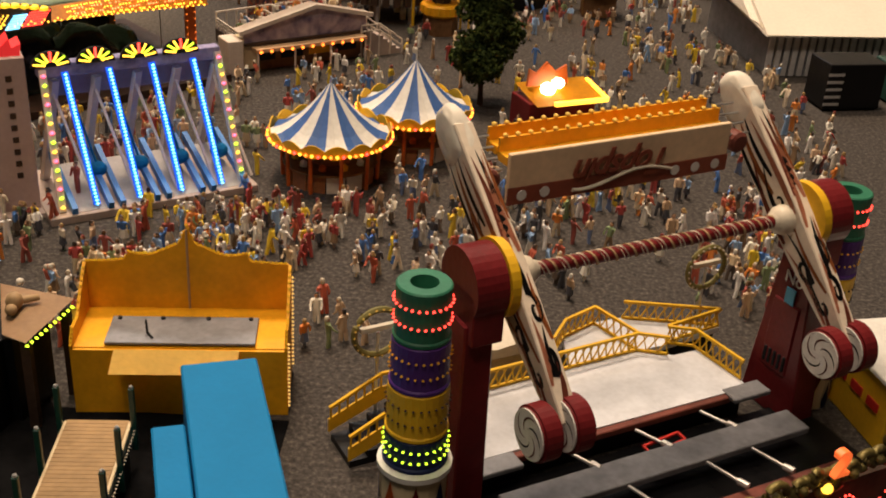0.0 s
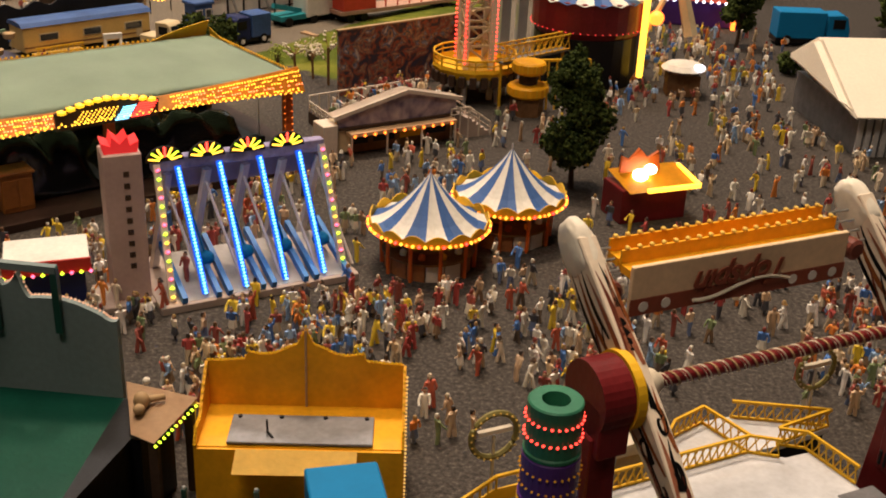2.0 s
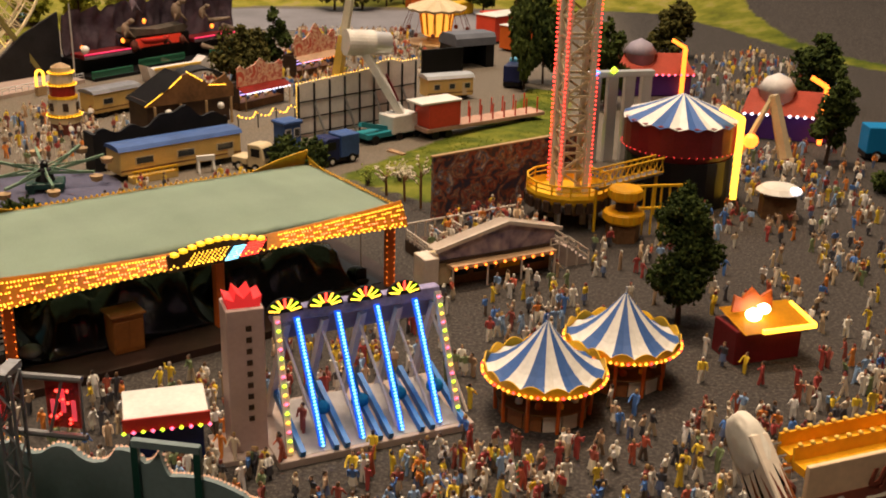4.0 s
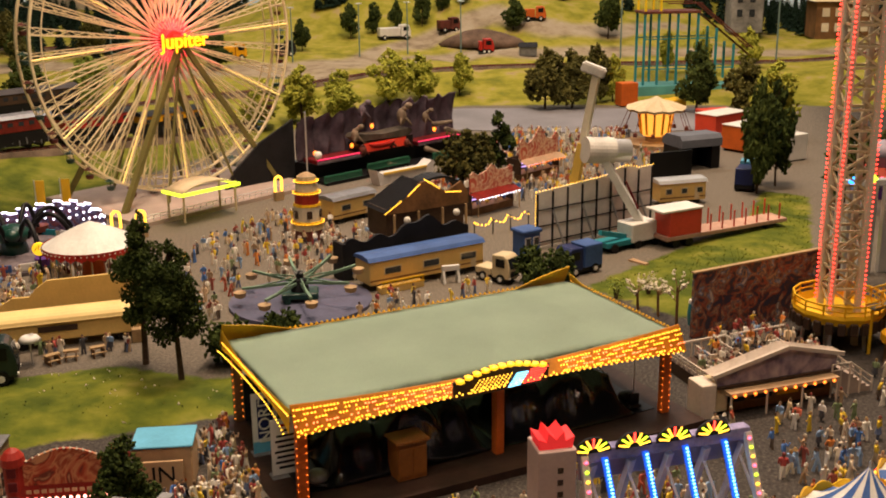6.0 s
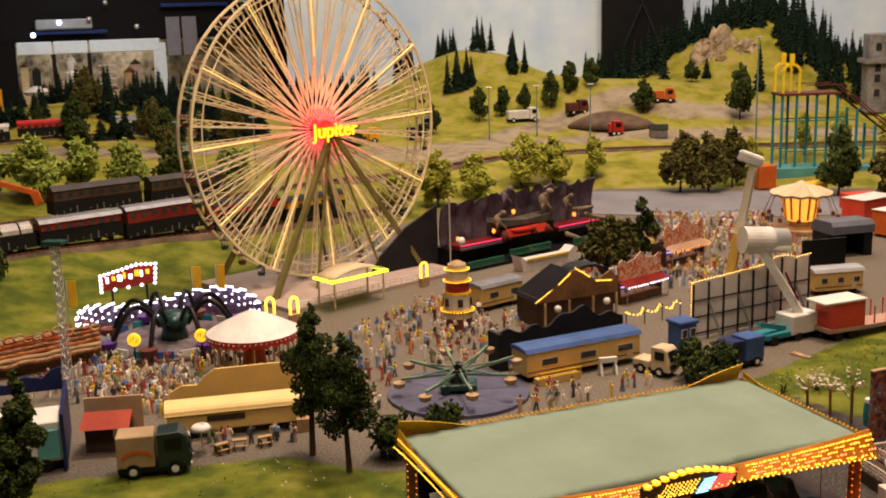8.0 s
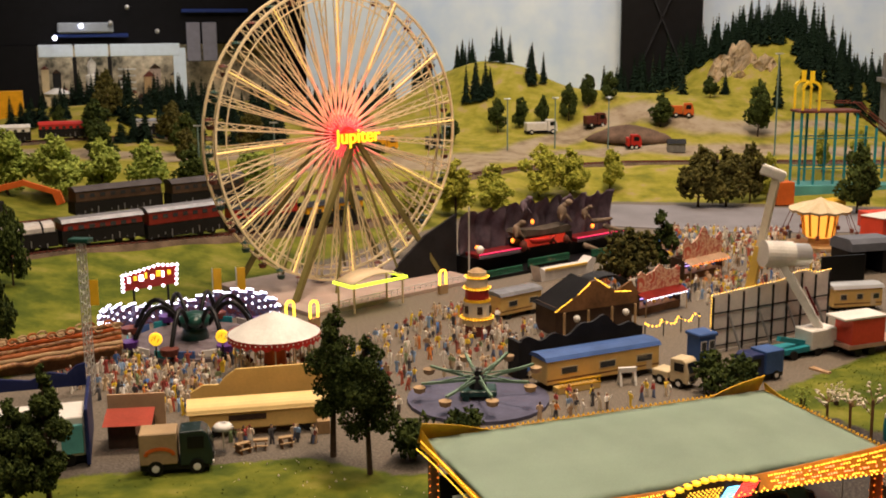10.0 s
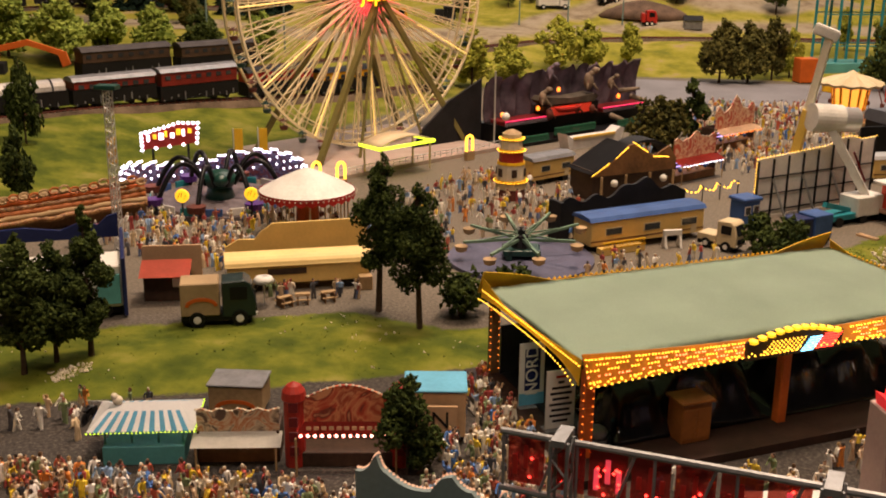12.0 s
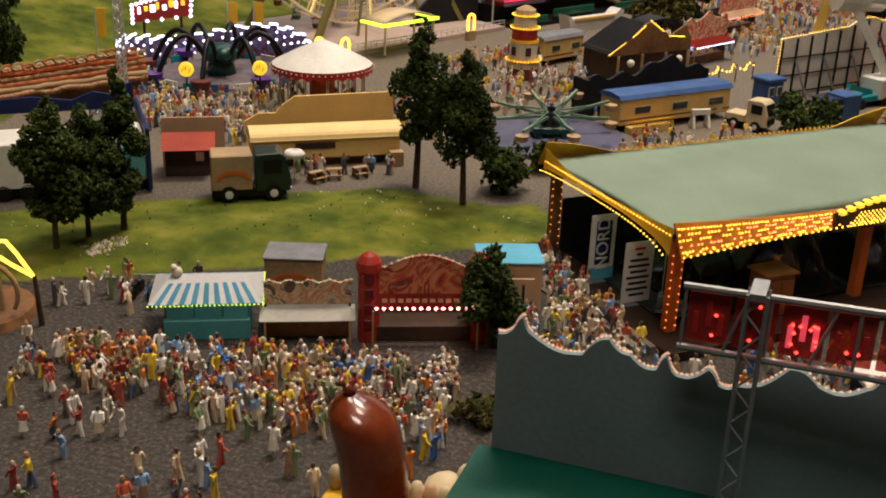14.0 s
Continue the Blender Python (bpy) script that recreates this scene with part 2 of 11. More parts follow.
def ball(bm, c, r, sub=1, sz=1.0):
    q = bmesh.ops.create_icosphere(bm, subdivisions=sub, radius=r)
    for v in q["verts"]:
        v.co = Vector((c[0] + v.co.x, c[1] + v.co.y, c[2] + v.co.z * sz))
    return bm


def scatter_mesh(name, tv, tf, mats4, material, parent=None, tmat=None, kind="stuff", label="", category=""):
    """One joined mesh of many copies of a small template (vertices tv, faces tf) at the poses mats4, in centimetres."""
    tv = np.array(tv, float)
    hv = np.c_[tv, np.ones(len(tv))]
    k = len(tv)
    vs = np.concatenate([(hv @ np.array(m).T)[:, :3] for m in mats4]) * C
    fs = [tuple(i + n * k for i in f) for n in range(len(mats4)) for f in tf]
    me = bpy.data.meshes.new(name)
    me.from_pydata(vs.tolist(), [], fs)
    for one in (material if isinstance(material, (list, tuple)) else [material]):
        me.materials.append(one)
    if tmat is not None:
        me.polygons.foreach_set("material_index", np.tile(np.array(tmat, np.int32), len(mats4)))
    ob = new(name, me)
    if parent:
        ob.parent = parent
    return tagged(ob, label, category, kind=kind)


OCT_V = [(1, 0, 0), (-1, 0, 0), (0, 1, 0), (0, -1, 0), (0, 0, 1), (0, 0, -1)]
OCT_F = [(0, 2, 4), (2, 1, 4), (1, 3, 4), (3, 0, 4), (2, 0, 5), (1, 2, 5), (3, 1, 5), (0, 3, 5)]


def bulbs(pts, r, material, parent, name="bulb_string"):
    ms = [Matrix.Translation(p) @ Matrix.Diagonal((r, r, r, 1)) for p in pts]
    return scatter_mesh(name, OCT_V, OCT_F, ms, material, parent)


def along(a, b, n):
    a, b = Vector(a), Vector(b)
    return [a.lerp(b, (i + 0.5) / n) for i in range(n)]


def writing(body, size, parent, m, material, depth=0.02, name="lettering"):
    cu = bpy.data.curves.new(name, "FONT")
    cu.body, cu.size, cu.extrude, cu.align_x, cu.align_y = body, size * C, depth * C, "CENTER", "CENTER"
    cu.materials.append(material)
    ob = new(name, cu)
    ob.parent = parent
    ob.matrix_basis = Matrix.Translation(m.translation * C) @ m.to_3x3().to_4x4()
    return ob


FRONT = pose(0, 0, 0, 90)

# ---- ground: one sheet of paved fairground, grass banks and hills ----


def sstep(a, b, x):
    t = np.clip((x - a) / (b - a), 0, 1)
    return t * t * (3 - 2 * t)


def inside(px, py, poly):
    """Signed distance in centimetres to a polygon's edge, positive inside."""
    d = np.full(px.shape, 1e9)
    odd = np.zeros(px.shape, bool)
    for (ax, ay), (bx, by) in zip(poly, poly[1:] + poly[:1]):
        ex, ey = bx - ax, by - ay
        t = np.clip(((px - ax) * ex + (py - ay) * ey) / (ex * ex + ey * ey), 0, 1)
        d = np.minimum(d, np.hypot(px - ax - t * ex, py - ay - t * ey))
        cross = (ay > py) != (by > py)
        with np.errstate(divide="ignore", invalid="ignore"):
            odd ^= cross & (px < ex * (py - ay) / (ey if ey else 1e-9) + ax)
    return np.where(odd, d, -d)


LAWN = [(-125, 40), (-90, 47), (-75, 53.5), (-62, 60.8), (-49, 69.6), (-45.5, 72.6), (-48, 79), (-51.5, 76.8), (-59.5, 78.2), (-68, 73.5), (-74.7, 69.0), (-92, 57), (-125, 50)]
BANK = [(-25.9, 106), (-15.9, 98.6), (-6, 108.6), (-3, 127), (-2, 150), (-8, 152), (-10, 135), (-18.5, 119.5)]
FAIR = [(-140, 42), (-92, 58), (-98.5, 96), (-99, 104), (-96, 131), (-92, 150), (-86, 178), (-84, 196), (-62, 216), (-30, 222), (0, 226), (14, 222), (26, 205), (33, 191), (40, 178), (60, 160), (140, 140), (140, 5), (-140, 5)]


def height(x, y):
    """The ground's height in centimetres."""
    far = -0.34 * x + 0.94 * y
    fair = inside(x, y, FAIR)
    out = np.maximum(0, -fair)
    z = 4.0 * sstep(0, 26, out) + 2.5 * sstep(30, 70, out)
    z = z + 17.5 * np.exp(-(((x + 118) / 27) ** 2 + ((y - 304) / 24) ** 2))
    z = z + 24 * np.exp(-(((x + 40) / np.where(x > -40, 25, 34)) ** 2 + ((y - 335) / 26) ** 2))
    z = z + 9 * np.exp(-(((x + 70) / 30) ** 2 + ((y - 292) / 16) ** 2))
    z = z + 7 * np.exp(-(((x + 215) / 30) ** 2 + ((y - 255) / 30) ** 2))
    z = z + 10 * np.exp(-(((x - 55) / 30) ** 2 + ((y - 260) / 40) ** 2))
    z = z + 0.4 * sstep(0, 6, inside(x, y, LAWN)) + 0.5 * sstep(0, 6, inside(x, y, BANK))
    return z


def hz(x, y):
    return float(height(np.array([float(x)]), np.array([float(y)]))[0])


def build_ground():
    xs, ys = np.arange(-300, 140.1, 1.6), np.arange(8, 400.1, 1.6)
    X, Y = np.meshgrid(xs, ys)
    fair, lawn, bank = inside(X, Y, FAIR), inside(X, Y, LAWN), inside(X, Y, BANK)
    Z = height(X, Y)
    rough = np.array([noise.noise((x * 0.09, y * 0.09, 3.0)) for x, y in zip(X.ravel(), Y.ravel())]).reshape(X.shape)
    green = np.maximum(np.maximum(sstep(-1.2, 1.2, lawn), sstep(-1.2, 1.2, bank)), sstep(-1.0, 3.0, -fair))
    Z = Z + rough * (0.15 + 1.0 * sstep(5, 40, -fair)) * green
    lot = inside(X, Y, [(29, 247), (32, 215), (36, 197), (42.5, 183), (60, 165), (95, 160), (95, 255), (61, 256)])
    green = green * (1 - sstep(-1.5, 1.5, lot))
    side = 30 * sstep(104, 118, Y)
    pale = sstep(66, 84, Y - 0.25 * (X + 60)) * (1 - sstep(-30, -18, X - side))
    me = bpy.data.meshes.new("ground")
    n, m = X.shape
    idx = np.arange(n * m).reshape(n, m)
    q = np.stack([idx[:-1, :-1], idx[:-1, 1:], idx[1:, 1:], idx[1:, :-1]], -1).reshape(-1, 4)
    me.from_pydata((np.stack([X, Y, Z], -1).reshape(-1, 3) * C).tolist(), [], q.tolist())
    path = np.zeros(X.shape)
    for line, w in (([(-97, 219), (-96.5, 242), (-93, 258), (-87, 268), (-80, 275), (-75, 280), (-70, 283), (-60, 279), (-49, 279), (-38, 285), (-25, 296)], 3.2),
                    ([(-96.5, 242), (-84, 252), (-70, 262), (-55, 264), (-36, 270), (-10, 274), (20, 272)], 4.0),
                    ([(-215, 196), (-184, 206), (-157, 211), (-130, 214), (-108, 232), (-96, 242)], 6.0)):
        for (ax, ay), (bx, by) in zip(line, line[1:]):
            tt = np.clip(((X - ax) * (bx - ax) + (Y - ay) * (by - ay)) / ((bx - ax) ** 2 + (by - ay) ** 2), 0, 1)
            path = np.maximum(path, 1 - sstep(w * 0.7, w * 1.5, np.hypot(X - ax - tt * (bx - ax), Y - ay - tt * (by - ay)) + 1.4 * rough))
    for nm, val in (("path", path), ("green", green), ("pale", pale), ("far", sstep(150, 260, -0.34 * X + 0.94 * Y))):
        at = me.attributes.new(nm, "FLOAT", "POINT")
        at.data.foreach_set("value", val.ravel().astype(np.float32))
    for p in me.polygons:
        p.use_smooth = True
    g = bpy.data.materials.new("fairground_asphalt_and_grass")
    g.use_nodes = True
    nt = g.node_tree
    b = nt.nodes["Principled BSDF"]
    b.inputs["Roughness"].default_value = 0.9
    b.inputs["Specular IOR Level"].default_value = 0.15
    tc = nt.nodes.new("ShaderNodeTexCoord")

    def noi(scale, detail=4, rough=0.6):
        k = nt.nodes.new("ShaderNodeTexNoise")
        k.inputs["Scale"].default_value, k.inputs["Detail"].default_value, k.inputs["Roughness"].default_value = scale, detail, rough
        nt.links.new(tc.outputs["Object"], k.inputs["Vector"])
        return k.outputs["Fac"]

    def ramp(src, stops):
        k = nt.nodes.new("ShaderNodeValToRGB")
        while len(k.color_ramp.elements) < len(stops):
            k.color_ramp.elements.new(0.5)
        for e, (p, c) in zip(k.color_ramp.elements, stops):
            e.position, e.color = p, (*c, 1)
        nt.links.new(src, k.inputs["Fac"])
        return k.outputs["Color"]

    def mixc(f, a, c):
        k = nt.nodes.new("ShaderNodeMix")
        k.data_type = "RGBA"
        nt.links.new(f, k.inputs["Factor"])
        nt.links.new(a, k.inputs["A"])
        nt.links.new(c, k.inputs["B"])
        return k.outputs["Result"]

    def attr(nm):
        k = nt.nodes.new("ShaderNodeAttribute")
        k.attribute_name = nm
        return k.outputs["Fac"]

    grit, blot = noi(420, 5, 0.75), noi(22, 5)
    vor = nt.nodes.new("ShaderNodeTexVoronoi")
    vor.inputs["Scale"].default_value = 520
    nt.links.new(tc.outputs["Object"], vor.inputs["Vector"])
    tar = ramp(grit, [(0.34, (0.022, 0.0195, 0.0175)), (0.52, (0.055, 0.048, 0.042)), (0.70, (0.135, 0.115, 0.10))])
    sand = ramp(grit, [(0.30, (0.075, 0.062, 0.048)), (0.55, (0.165, 0.14, 0.108)), (0.75, (0.28, 0.24, 0.19))])
    pave = mixc(attr("pale"), tar, sand)
    turf = ramp(blot, [(0.28, (0.026, 0.045, 0.004)), (0.46, (0.078, 0.100, 0.009)), (0.58, (0.140, 0.150, 0.015)), (0.74, (0.23, 0.21, 0.045))])
    meadow = ramp(blot, [(0.25, (0.12, 0.125, 0.015)), (0.46, (0.25, 0.225, 0.022)), (0.58, (0.32, 0.27, 0.045)), (0.68, (0.33, 0.24, 0.11)), (0.80, (0.24, 0.16, 0.09))])
    track = ramp(blot, [(0.3, (0.17, 0.12, 0.075)), (0.5, (0.30, 0.235, 0.15)), (0.7, (0.36, 0.30, 0.21))])
    grass = mixc(attr("path"), mixc(attr("far"), turf, meadow), track)
    edge = nt.nodes.new("ShaderNodeMath")
    edge.operation = "MULTIPLY_ADD"
    nt.links.new(noi(60, 5, 0.7), edge.inputs[0])
    edge.inputs[1].default_value = 1.1
    nt.links.new(attr("green"), edge.inputs[2])
    cut = nt.nodes.new("ShaderNodeMapRange")
    cut.inputs["From Min"].default_value, cut.inputs["From Max"].default_value = 0.95, 1.2
    nt.links.new(edge.outputs[0], cut.inputs["Value"])
    nt.links.new(mixc(cut.outputs["Result"], pave, grass), b.inputs["Base Color"])
    bp = nt.nodes.new("ShaderNodeBump")
    bp.inputs["Strength"].default_value, bp.inputs["Distance"].default_value = 0.45, 0.0008
    nt.links.new(grit, bp.inputs["Height"])
    nt.links.new(bp.outputs["Normal"], b.inputs["Normal"])
    me.materials.append(g)
    return tagged(new("ground", me), "model fairground of dark gritty paving with grass banks and hills", "ground", kind="structure")


build_ground()

# ---- the hall round the model: painted sky wall, dark walls, ceiling ----


def hall():
    sky = mat("painted_sky_wall", (0.80, 0.90, 1.0), 0.8, var=0.12, col2=(0.52, 0.69, 0.93), stains=3.0, grain=14, bump=0.05)
    dark = mat("dark_hall_wall", (0.006, 0.006, 0.008), 0.8, var=0.2, stains=4)
    bm = bmesh.new()
    box(bm, -192, 0, -60, 130, 6, 170)
    w = part("wall_north", bm, sky, label="hall wall painted as a pale cloudy sky", kind="structure")
    w.matrix_basis = pose(0.0, 3.72, 0, 0, 0, 14)
    tagged(w, category="wall")
    for nm, b in (("wall_west", (-420, -150, -60, -410, 470, 230)), ("wall_east", (150, -150, -60, 160, 430, 230)), ("wall_south", (-420, -160, -60, 160, -150, 230)), ("wall_far", (-420, 470, -60, 160, 480, 230))):
        bm = bmesh.new()
        box(bm, *b)
        part(nm, bm, dark, label="plain dark wall of the exhibition hall", kind="structure")
    bm = bmesh.new()
    box(bm, -420, -160, 226, 160, 480, 232)
    part("ceiling", bm, dark, label="dark ceiling of the exhibition hall", kind="structure")
    bm = bmesh.new()
    box(bm, -420, -160, -66, 160, 480, -60)
    part("floor", bm, dark, label="dark floor of the exhibition hall", kind="structure")


hall()

# ---- broad trees, firs and bushes ----


def leaf_crown(rng, blobs, count, size, squash=1.0):
    """Poses of leaf clumps spread over overlapping lumps (x, y, z, r)."""
    out = []
    vol = np.array([b[3] ** 2 for b in blobs])
    for i in rng.choice(len(blobs), count, p=vol / vol.sum()):
        x, y, z, r = blobs[i]
        d = rng.normal(size=3)
        d /= np.linalg.norm(d)
        k = r * rng.uniform(0.55, 1.08)
        s = size * rng.uniform(0.6, 1.4)
        e = Euler(rng.uniform(0, 6.3, 3))
        out.append(Matrix.LocRotScale((x + d[0] * k, y + d[1] * k, z + d[2] * k * squash), e, (s, s, s * 0.6)))
    return out


TUFT_V = [(1, 0, 0), (-0.5, 0.87, 0.1), (-0.5, -0.87, -0.1), (0, 0, 0.8), (0, 0, -0.7)]
TUFT_F = [(0, 1, 3), (1, 2, 3), (2, 0, 3), (1, 0, 4), (2, 1, 4), (0, 2, 4)]


def broad_tree(x, y, h, w, stem, leaf, seed, label, n=900, z=0.0, lumps=16, size=0.34):
    rng = np.random.default_rng(seed)
    t = thing("tree", x, y, z, 0, label, "tree")
    bm = bmesh.new()
    lean = rng.uniform(-0.04, 0.04, 2) * h
    top = Vector((lean[0], lean[1], h * 0.86))
    mid = Vector((lean[0] * 0.3, lean[1] * 0.3, stem))
    rod(bm, (0, 0, -0.3), mid, 0.022 * h, 0.017 * h, 7)
    rod(bm, mid, top, 0.017 * h, 0.004 * h, 6)
    blobs = []
    for i in range(lumps):
        f = (i + rng.uniform(0, 1)) / lumps
        zz = stem + (h - stem) * (0.04 + 0.92 * f)
        wid = w * 0.5 * (math.sin(math.pi * min(1, 0.16 + 0.84 * f)) ** 0.7) * (1.05 - 0.35 * f)
        a = rng.uniform(0, 6.28)
        d = wid * rng.uniform(0.25, 0.80)
        p = (lean[0] * f + d * math.cos(a), lean[1] * f + d * math.sin(a), zz)
        r = wid * rng.uniform(0.30, 0.48) + 0.12
        blobs.append((*p, r))
        rod(bm, mid.lerp(top, max(0, f - 0.14)), p, 0.007 * h, 0.002 * h, 4)
    part("trunk", bm, M["bark"], t)
    scatter_mesh("crown", TUFT_V, TUFT_F, leaf_crown(rng, blobs, n, size), leaf, t)
    return t


def fir_mesh(rng, h, w):
    ms = []
    rows = 13
    for i in range(rows):
        f = i / (rows - 1)
        z = h * (0.12 + 0.86 * f)
        r = w * 0.5 * (1 - f) ** 0.9 + 0.04 * w
        k = max(4, int(12 * (1 - f)) + 3)
        for j in range(k):
            a = 6.283 * j / k + rng.uniform(-0.3, 0.3)
            q = r * rng.uniform(0.7, 1.15)
            ms.append(Matrix.Translation((0, 0, z)) @ Matrix.Rotation(a, 4, "Z") @ Matrix.Rotation(radians(rng.uniform(12, 34)), 4, "Y") @ Matrix.Diagonal((q, q * 0.42, h * 0.055, 1)))
    return ms


BOUGH_V = [(0, 0, 0.6), (0.55, 0.5, 0), (1, 0, -0.3), (0.55, -0.5, 0), (0.4, 0, -0.8)]
BOUGH_F = [(0, 2, 1), (0, 3, 2), (4, 1, 2), (4, 2, 3), (0, 1, 4), (0, 4, 3)]
FIRS = {}


def fir(x, y, h, w, seed, label="dark green model fir tree on the hillside", group="firs on the hills"):
    key = seed % 5
    z = hz(x, y) - 0.1
    if key not in FIRS:
        rng = np.random.default_rng(500 + key)
        t = thing("fir_tree", x, y, z, 0, label, "tree", group)
        bm = bmesh.new()
        rod(bm, (0, 0, -0.4), (0, 0, 9.5), 0.16, 0.03, 5)
        part("trunk", bm, M["bark"], t)
        scatter_mesh("crown", BOUGH_V, BOUGH_F, fir_mesh(rng, 10.0, 3.6), FIR, t)
        FIRS[key] = t
    else:
        t = copy_thing(FIRS[key], Matrix.Identity(4))
        tagged(t, label, "tree", group)
    t.matrix_basis = pose(x * C, y * C, z * C, 0, 0, seed * 47 % 360) @ Matrix.Diagonal((w / 3.6, w / 3.6, h / 10, 1))
    return t


def bush(x, y, w, h, leaf, seed, label, n=260, size=0.3):
    rng = np.random.default_rng(seed)
    t = thing("bush", x, y, hz(x, y), 0, label, "bush")
    blobs = [(rng.uniform(-.5, .5) * w * .6, rng.uniform(-.5, .5) * w * .5, h * rng.uniform(0.3, 0.62), h * rng.uniform(0.25, 0.4)) for _ in range(9)]
    bm = bmesh.new()
    for b in blobs:
        rod(bm, (b[0] * 0.3, b[1] * 0.3, -0.2), b[:3], 0.07, 0.02, 4)
    part("stem", bm, M["bark"], t)
    scatter_mesh("foliage", TUFT_V, TUFT_F, leaf_crown(rng, blobs, n, size), leaf, t)
    return t


# ---- the bumper car hall with its lit canopy ----


def bumper_hall():
    t = thing("bumper_car_hall", -31.2, 73.4, 0, 41.0, "bumper car hall with sage canvas roof and rows of lit bulbs", "fairground ride")
    L, D = 14.25, 6.9
    bm = bmesh.new()
    slab(bm, [(-L - 1, -D - 2.2), (L + 1, -D - 2.2), (L + 1, D + 0.6), (-L - 1, D + 0.6)], 0.55, "z", 0.0)
    part("base", bm, M["stage_brown"], t)
    bm = bmesh.new()
    box(bm, -L + 1, -D + 1, 0.56, L - 1, D - 1, 0.62)
    part("track", bm, M["black"], t)
    for k in range(3):
        bm = bmesh.new()
        box(bm, -L - 1.4 - 0.7 * k, -D - 1, 0, -L - 0.9 - 0.7 * k, D, 0.5 - 0.17 * k)
        part("step", bm, M["asphalt_pave"], t)
    # sagging canvas: a low hip, split by ridges
    bm = bmesh.new()
    nx, ny = 64, 12
    grid = []
    for j in range(ny + 1):
        row = []
        for i in range(nx + 1):
            u, v = i / nx * 2 - 1, j / ny * 2 - 1
            z = 6.5 + 0.5 * (1 - abs(u) ** 3) * (1 - v * v) + 0.045 * math.cos(u * 20) * (1 - abs(v)) + 0.02 * math.cos(u * 41 + v)
            row.append(bm.verts.new((u * (L - 0.06), v * (D - 0.06), z)))
        grid.append(row)
    for j in range(ny):
        for i in range(nx):
            bm.faces.new((grid[j][i], grid[j][i + 1], grid[j + 1][i + 1], grid[j + 1][i]))
    bmesh.ops.solidify(bm, geom=bm.faces[:], thickness=0.06)
    part("canvas_roof", bm, M["green_roof"], t, "sage green canvas roof", smooth=True)
    # fascia boards leaning outwards; the ends rise into wings
    def fascia(pts_low, out, low, high, nm):
        a, b = Vector((*pts_low[0], 0)), Vector((*pts_low[1], 0))
        o = Vector((*out, 0))
        n = 28
        bm = bmesh.new()
        prev = None
        for i in range(n + 1):
            f = i / n
            p = a.lerp(b, f)
            e = max(0, (abs(f - 0.5) - 0.34) / 0.16)
            hh = high(f)
            vv = [bm.verts.new(p + o * k + Vector((0, 0, z))) for k, z in ((0.95, low(f)), (0.0, hh), (-0.1, hh), (0.8, low(f)))]
            if prev:
                for k in range(4):
                    bm.faces.new((prev[k], vv[k], vv[(k + 1) % 4], prev[(k + 1) % 4]))
            else:
                bm.faces.new(vv)
            prev = vv
        bm.faces.new(prev[::-1])
        return part(nm, bm, M["fascia_orange"] if out[1] < 0 else M["yellow"], t, "orange fascia board studded with bulbs")
    front_top = lambda f: 6.5 + 0.6 * (abs(f - 0.5) * 2) ** 2
    front_low = lambda f: 5.85 - 0.4 * (abs(f - 0.5) * 2) ** 2
    fascia(((-L, -D), (L, -D)), (0, -1), front_low, front_top, "fascia")
    fascia(((-L, D), (L, D)), (0, 1), lambda f: 5.9, lambda f: 6.52 + 1.15 * (max(0, abs(f - 0.5) - 0.34) / 0.16) ** 0.6, "fascia")
    bulbs([(-L + 2 * L * i / 70, D + 0.02, 6.6) for i in range(12, 59)] + [(L, -D + 2 * D * i / 34, 6.6) for i in range(30)], 0.13, M["yellow"], t, "unlit_bulb_string")
    fascia(((-L, D), (-L, -D)), (-0.15, 0), lambda f: 5.85 + 0.3 * math.sin(math.pi * f) ** 0.5 - 0.6 * f ** 8, lambda f: 6.42 + 0.8 * max(0, 1 - f * 4) + 0.4 * f ** 4, "fascia")
    fascia(((L, D), (L, -D)), (0.35, 0), lambda f: 5.6, lambda f: 6.5 + 0.6 * max(0, 1 - f * 5), "fascia")
    yel, red, low = [], [], []
    rng = np.random.default_rng(5)
    for i in range(132):
        f = (i + 0.5) / 132
        x = -L + 2 * L * f
        mid = abs(f - 0.52) < 0.125
        zl = front_low(f)
        if i % 2 == 0:
            low.append((x, -D - 1.02, zl + 0.05))
        elif i % 4 == 1:
            low.append((x, -D - 0.98, zl + 0.2))
        if mid:
            continue
        up = front_top(f) - zl
        wing = abs(f - 0.5) * 2
        for r in range(5):
            g = (r + 1.0) / 5.9
            if (i + 3 * r) % 6 > 3 and r < 4 or rng.random() < 0.06:
                continue
            p = (x + rng.uniform(-0.03, 0.03), -D - 0.95 * (1 - g) - 0.08, zl + up * g + rng.uniform(-0.015, 0.015))
            hot = r == 1 if wing > 0.7 else r in (1, 3)
            (red if hot else yel).append(p)
    bulbs(low, 0.08, Y_GLOW, t)
    bulbs(yel, 0.072, Y_GLOW, t)
    bulbs(red, 0.072, glow("coral_bulb", (1.0, 0.26, 0.09), 3.4), t)
    side = []
    for i in range(44):
        f = (i + 0.5) / 44
        for s in (-1, 1):
            side += [(s * (L + 0.42), D - 2 * D * f, 5.8 + 0.3 * math.sin(math.pi * f) ** 0.5 - 0.6 * f ** 8), (s * (L + 0.1), D - 2 * D * f, 6.4)]
    bulbs(side, 0.065, Y_GLOW, t)
    # crest sign in the middle of the front
    bm = bmesh.new()
    slab(bm, [(-4.0 + 7.0 * i / 14, 6.35 + 1.0 * math.sin(math.pi * (0.12 + 0.76 * i / 14))) for i in range(15)] + [(2.9, 5.6), (-3.9, 5.6)], 0.18, "y", -D - 0.98)
